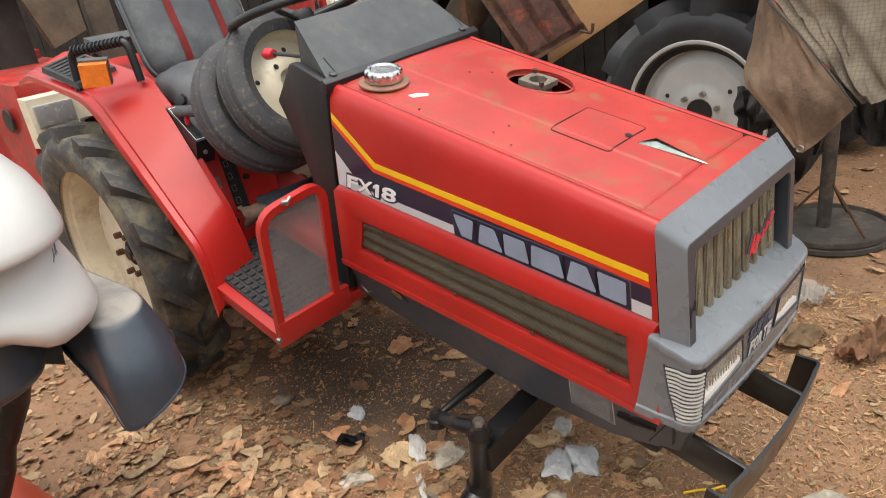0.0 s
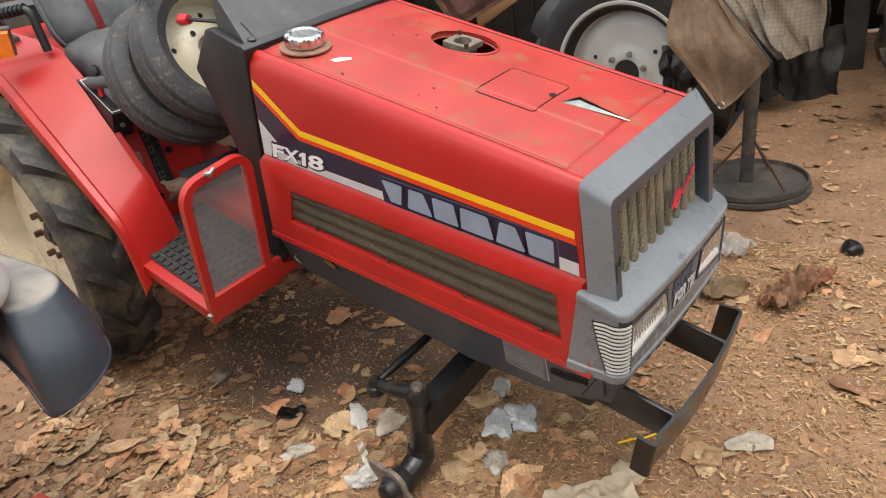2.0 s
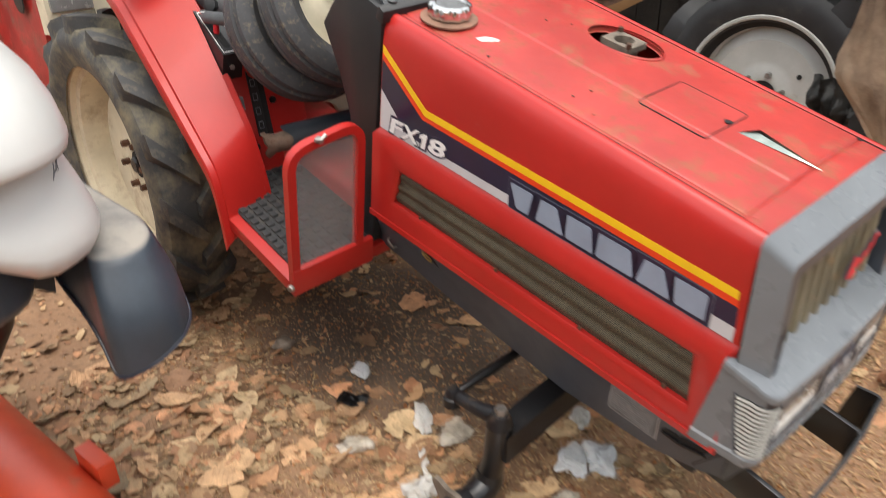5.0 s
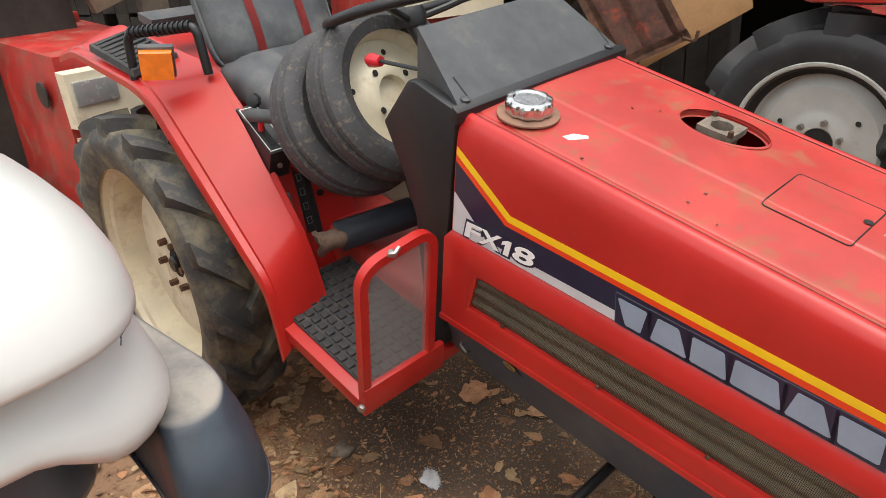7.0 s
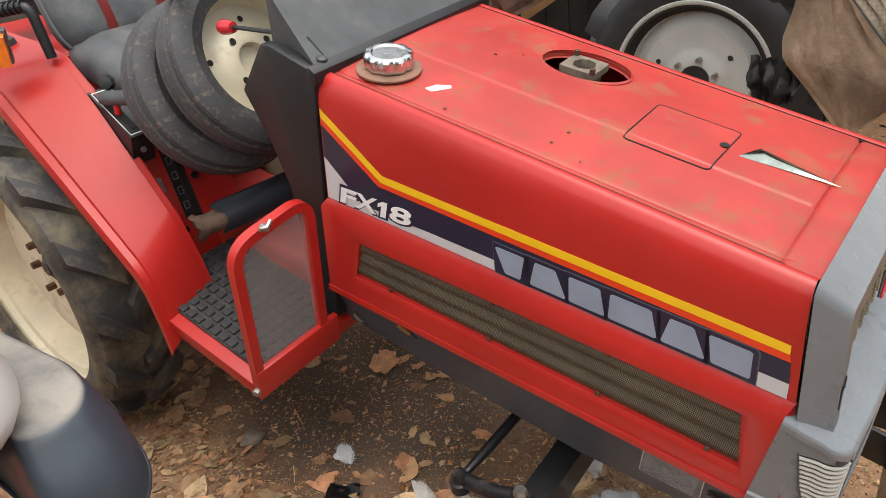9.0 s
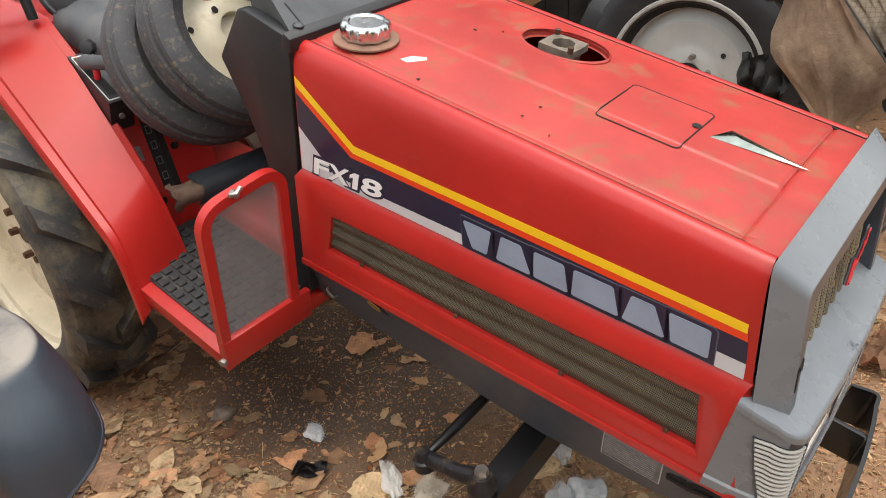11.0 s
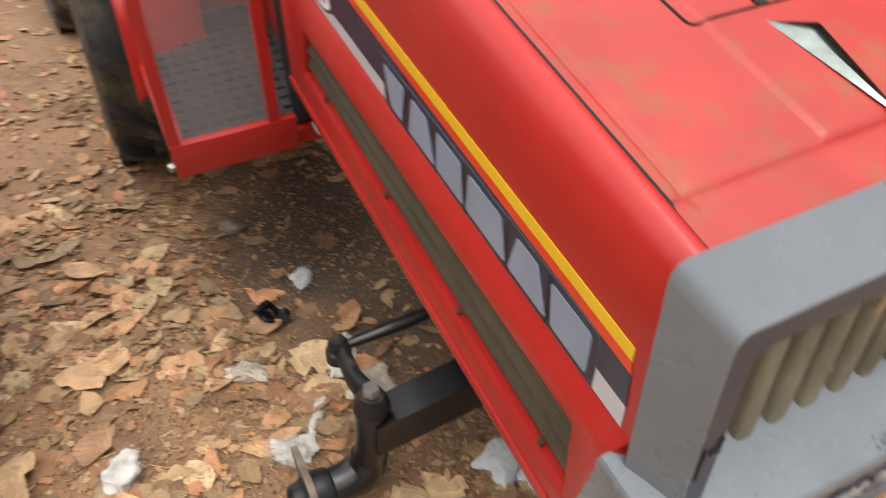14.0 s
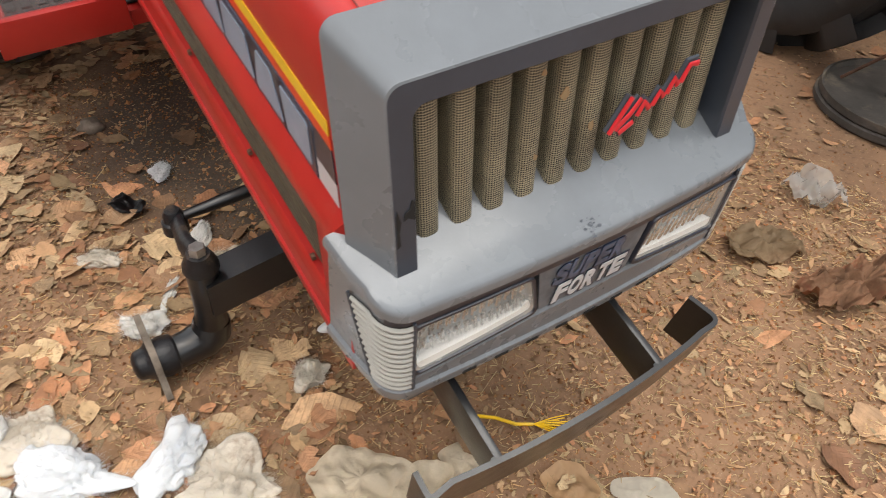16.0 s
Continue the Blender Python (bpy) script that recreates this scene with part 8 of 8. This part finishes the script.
TUFTS = ((COTTON, "white torn cotton wool tuft on dry leaves"), (COTTON_BLUE, "bluish white cotton wool tuft on the ground"), (COTTON_TAN, "brown-stained cotton wool tuft on bare earth"))
for k, (x, y, long, wide, turn, kind_) in enumerate((
        (-0.515, -0.759, 0.043, 0.040, -23, 1), (-0.471, -0.689, 0.040, 0.031, -26, 0), (-0.451, -0.629, 0.058, 0.049, 51, 2), (-0.340, -0.593, 0.077, 0.050, 51, 1), (-0.346, -0.738, 0.062, 0.050, 51, 0),
        (-0.216, -0.592, 0.068, 0.040, 51, 0), (-0.282, -0.422, 0.065, 0.040, -36, 1), (-0.183, -0.371, 0.074, 0.062, 51, 2), (-0.071, -0.445, 0.054, 0.031, 51, 2), (-0.703, -0.696, 0.039, 0.035, -23, 0),
        (-0.844, -0.413, 0.042, 0.028, 53, 2), (-0.809, -0.207, 0.070, 0.022, -33, 0), (-0.694, -0.310, 0.070, 0.013, -32, 0), (-0.604, -0.395, 0.038, 0.032, 52, 0), (-0.692, -0.192, 0.042, 0.038, 53, 2),
        (-0.406, -0.032, 0.050, 0.040, -43, 1), (-0.360, 0.022, 0.050, 0.042, -45, 1), (-0.495, 0.109, 0.041, 0.026, -44, 0), (-0.328, -0.160, 0.029, 0.028, 52, 2), (-1.099, -0.205, 0.036, 0.023, -30, 1),
        (-0.137, -0.481, 0.027, 0.020, -38, 0), (-0.201, -0.505, 0.038, 0.014, -36, 0))):
    cotton(x, y, long * 1.08, wide * 1.08, turn, 300 + k, *TUFTS[kind_])


def sheet(name, label, cat, outline, mat, m, crumple=0.012, seed=0, thick=0.0012):
    """A crumpled flat scrap with the given outline, in metres."""
    bm = bmesh.new()
    pts = [Vector((v.x, v.y, 0)) for v in arc([*outline, outline[0], outline[1]], 3, 0.012)][1:-1]
    c = sum(pts, Vector()) / len(pts)
    rings = []
    dense = []
    for a, b in zip(pts, pts[1:] + pts[:1]):
        steps = max(1, int((b - a).length / 0.008))
        dense += [a.lerp(b, k / steps) for k in range(steps)]
    pts = dense

    def height(q):
        z = noise.noise(Vector((q.x * 26 + seed, q.y * 26, seed))) + 0.55 * noise.noise(Vector((q.x * 60, q.y * 60 + seed, 1.0)))
        return max(0.001, crumple * (z + 0.45 * abs(noise.noise(Vector((q.x * 110 + seed, q.y * 110, 2.0)))) + 0.7))

    for f in (1.0, 0.93, 0.85, 0.76, 0.67, 0.57, 0.46, 0.35, 0.23, 0.11):
        rings.append([bm.verts.new((q.x, q.y, height(q))) for q in (c.lerp(p, f) for p in pts)])
    for a, b in zip(rings, rings[1:]):
        for k in range(len(a)):
            j = (k + 1) % len(a)
            bm.faces.new((a[k], a[j], b[j], b[k]))
    mid = bm.verts.new((c.x, c.y, height(c)))
    for k in range(len(rings[-1])):
        bm.faces.new((rings[-1][k], rings[-1][(k + 1) % len(rings[-1])], mid))
    bmesh.ops.solidify(bm, geom=bm.faces[:], thickness=thick)
    ob = part(name, bm, mat, None, smooth=70)
    ob.matrix_world = m
    return tagged(ob, label, cat)


def at_ground(x, y, rz=0, up=0.006):
    return pose(x, y, ground_height(x, y) + up, 0, 0, rz)


sheet("crumpled_bag", "dusty crumpled khaki plastic bag on bare earth", "plastic bag", [(-0.07, -0.03), (-0.03, -0.055), (0.04, -0.05), (0.08, -0.01), (0.07, 0.045), (0.02, 0.05), (-0.05, 0.03)], POLY, at_ground(-0.089, -0.184, 35) @ Matrix.Diagonal((1.2, 1.2, 1, 1)), 0.020, 3)
sheet("torn_bag", "torn khaki plastic sheet beside the bumper", "plastic sheet", [(-0.03, 0.08), (0.02, 0.09), (0.035, 0.03), (0.055, -0.02), (0.07, -0.09), (0.01, -0.11), (-0.05, -0.09), (-0.035, -0.02), (-0.045, 0.04)], POLY, at_ground(0.017, -0.133, 28, 0.010) @ Matrix.Diagonal((1.15, 1.1, 1, 1)), 0.016, 8)
sheet("torn_bag", "small torn khaki sheet under the bumper", "plastic sheet", [(-0.05, -0.02), (0.03, -0.04), (0.05, 0.01), (0.0, 0.045), (-0.04, 0.03)], POLY, at_ground(-0.012, -0.016, 10), 0.010, 12)
sheet("paper_scrap", "stained beige paper scrap on bare earth", "paper", [(-0.06, -0.02), (0.05, -0.035), (0.065, 0.005), (0.03, 0.04), (-0.02, 0.030), (-0.06, 0.01)], PAPER, at_ground(0.200, 0.215, 38), 0.008, 5)
sheet("large_dry_leaf", "large curled orange-brown dry leaf on earth", "leaf", [(-0.05, -0.03), (0.0, -0.045), (0.05, -0.02), (0.045, 0.03), (0.0, 0.04), (-0.04, 0.025)], LEAF, at_ground(0.119, 0.117, 10), 0.014, 15)
lab = sheet("printed_packet", "cream paper packet with black and red print", "packet", [(-0.055, -0.03), (0.05, -0.032), (0.055, 0.028), (-0.05, 0.032)], PAPER, at_ground(0.041, -0.270, 128), 0.003, 21)
for k in range(4):
    part("print_bar", prism([(-0.040 + 0.020 * k, -0.004), (-0.025 + 0.020 * k, -0.004), (-0.025 + 0.020 * k, 0.018), (-0.040 + 0.020 * k, 0.018)], "xy", 0.0078, 0.0088), DARK, lab)
part("red_print_bar", prism([(-0.036, -0.020), (0.034, -0.016), (0.036, -0.010), (-0.034, -0.014)], "xy", 0.0078, 0.0088), BADGE_RED, lab)
sheet("faded_rag", "crumpled brown and red rag trodden into earth", "rag", [(-0.16, -0.04), (-0.06, -0.07), (0.05, -0.05), (0.17, -0.06), (0.15, 0.03), (0.04, 0.06), (-0.07, 0.04), (-0.14, 0.05)], RAG, at_ground(0.096, 0.993, 75), 0.045, 31)
sheet("crumpled_leaf", "crumpled orange-brown dry leaf on bare earth", "leaf", [(-0.10, -0.05), (0.0, -0.07), (0.10, -0.03), (0.08, 0.05), (-0.02, 0.06), (-0.09, 0.03)], LEAF, at_ground(-0.113, 0.925, 60), 0.024, 33)
sheet("black_plastic_scrap", "torn glossy black plastic scrap among leaves", "plastic scrap", [(-0.05, -0.02), (0.0, -0.035), (0.05, -0.015), (0.045, 0.025), (0.0, 0.02), (-0.04, 0.03)], BLACK, at_ground(-0.997, -0.316, 30, 0.012), 0.014, 40)
sheet("clear_plastic_bag", "crumpled clear plastic bag on the ground", "plastic bag", [(-0.08, -0.04), (0.02, -0.07), (0.09, -0.02), (0.06, 0.06), (-0.05, 0.06)], CLEAR_BAG, at_ground(-0.169, 1.189, 20), 0.05, 44)


def lump(name, label, cat, x, y, size, mat, seed):
    bm = bmesh.new()
    bmesh.ops.create_icosphere(bm, subdivisions=3, radius=1.0)
    for v in bm.verts:
        f = 1 + 0.35 * noise.noise(v.co * 1.1 + Vector((seed, 0, 0))) + 0.12 * noise.noise(v.co * 4 + Vector((0, seed, 0)))
        v.co = Vector((v.co.x * f * size[0], v.co.y * f * size[1], v.co.z * f * size[2]))
    ob = part(name, bm, mat, None, smooth=60)
    ob.matrix_world = pose(x, y, ground_height(x, y) + size[2] * 0.5, 0, 0, seed * 37)
    return tagged(ob, label, cat)


lump("dark_stone", "dark rounded stone lying on earth", "stone", 0.190, 1.382, (0.045, 0.035, 0.03), GREASY, 3)
lump("brick_fragment", "small red brick fragment on earth", "brick", 0.512, 0.408, (0.018, 0.012, 0.010), BRICK_RED, 5)
lump("pale_stone", "pale grey stone in the oily earth", "stone", -1.397, -0.308, (0.035, 0.03, 0.022), GASKET, 7)

# yellow cord frayed at its end, under the bumper
cord = thing("yellow_cord", "frayed yellow plastic cord under the bumper", "cord")
pts = [(-0.085, 0.060), (-0.060, 0.090), (-0.030, 0.112), (-0.012, 0.140)]
part("strand", tube([(x, y, ground_height(x, y) + 0.010) for x, y in pts], 0.0035, 6), YELLOW, cord)
for k in range(12):
    a = -0.35 + 0.07 * k
    d = Vector((math.cos(0.9 + a), math.sin(0.9 + a), 0)) * (0.05 + 0.012 * (k % 3))
    z = ground_height(-0.012, 0.140) + 0.010
    part("frayed_end", tube([(-0.012, 0.14, z), (-0.012 + d.x * 0.5, 0.14 + d.y * 0.5, z + 0.004 * (k % 2)), (-0.012 + d.x, 0.14 + d.y, z)], 0.0012, 4), YELLOW, cord)
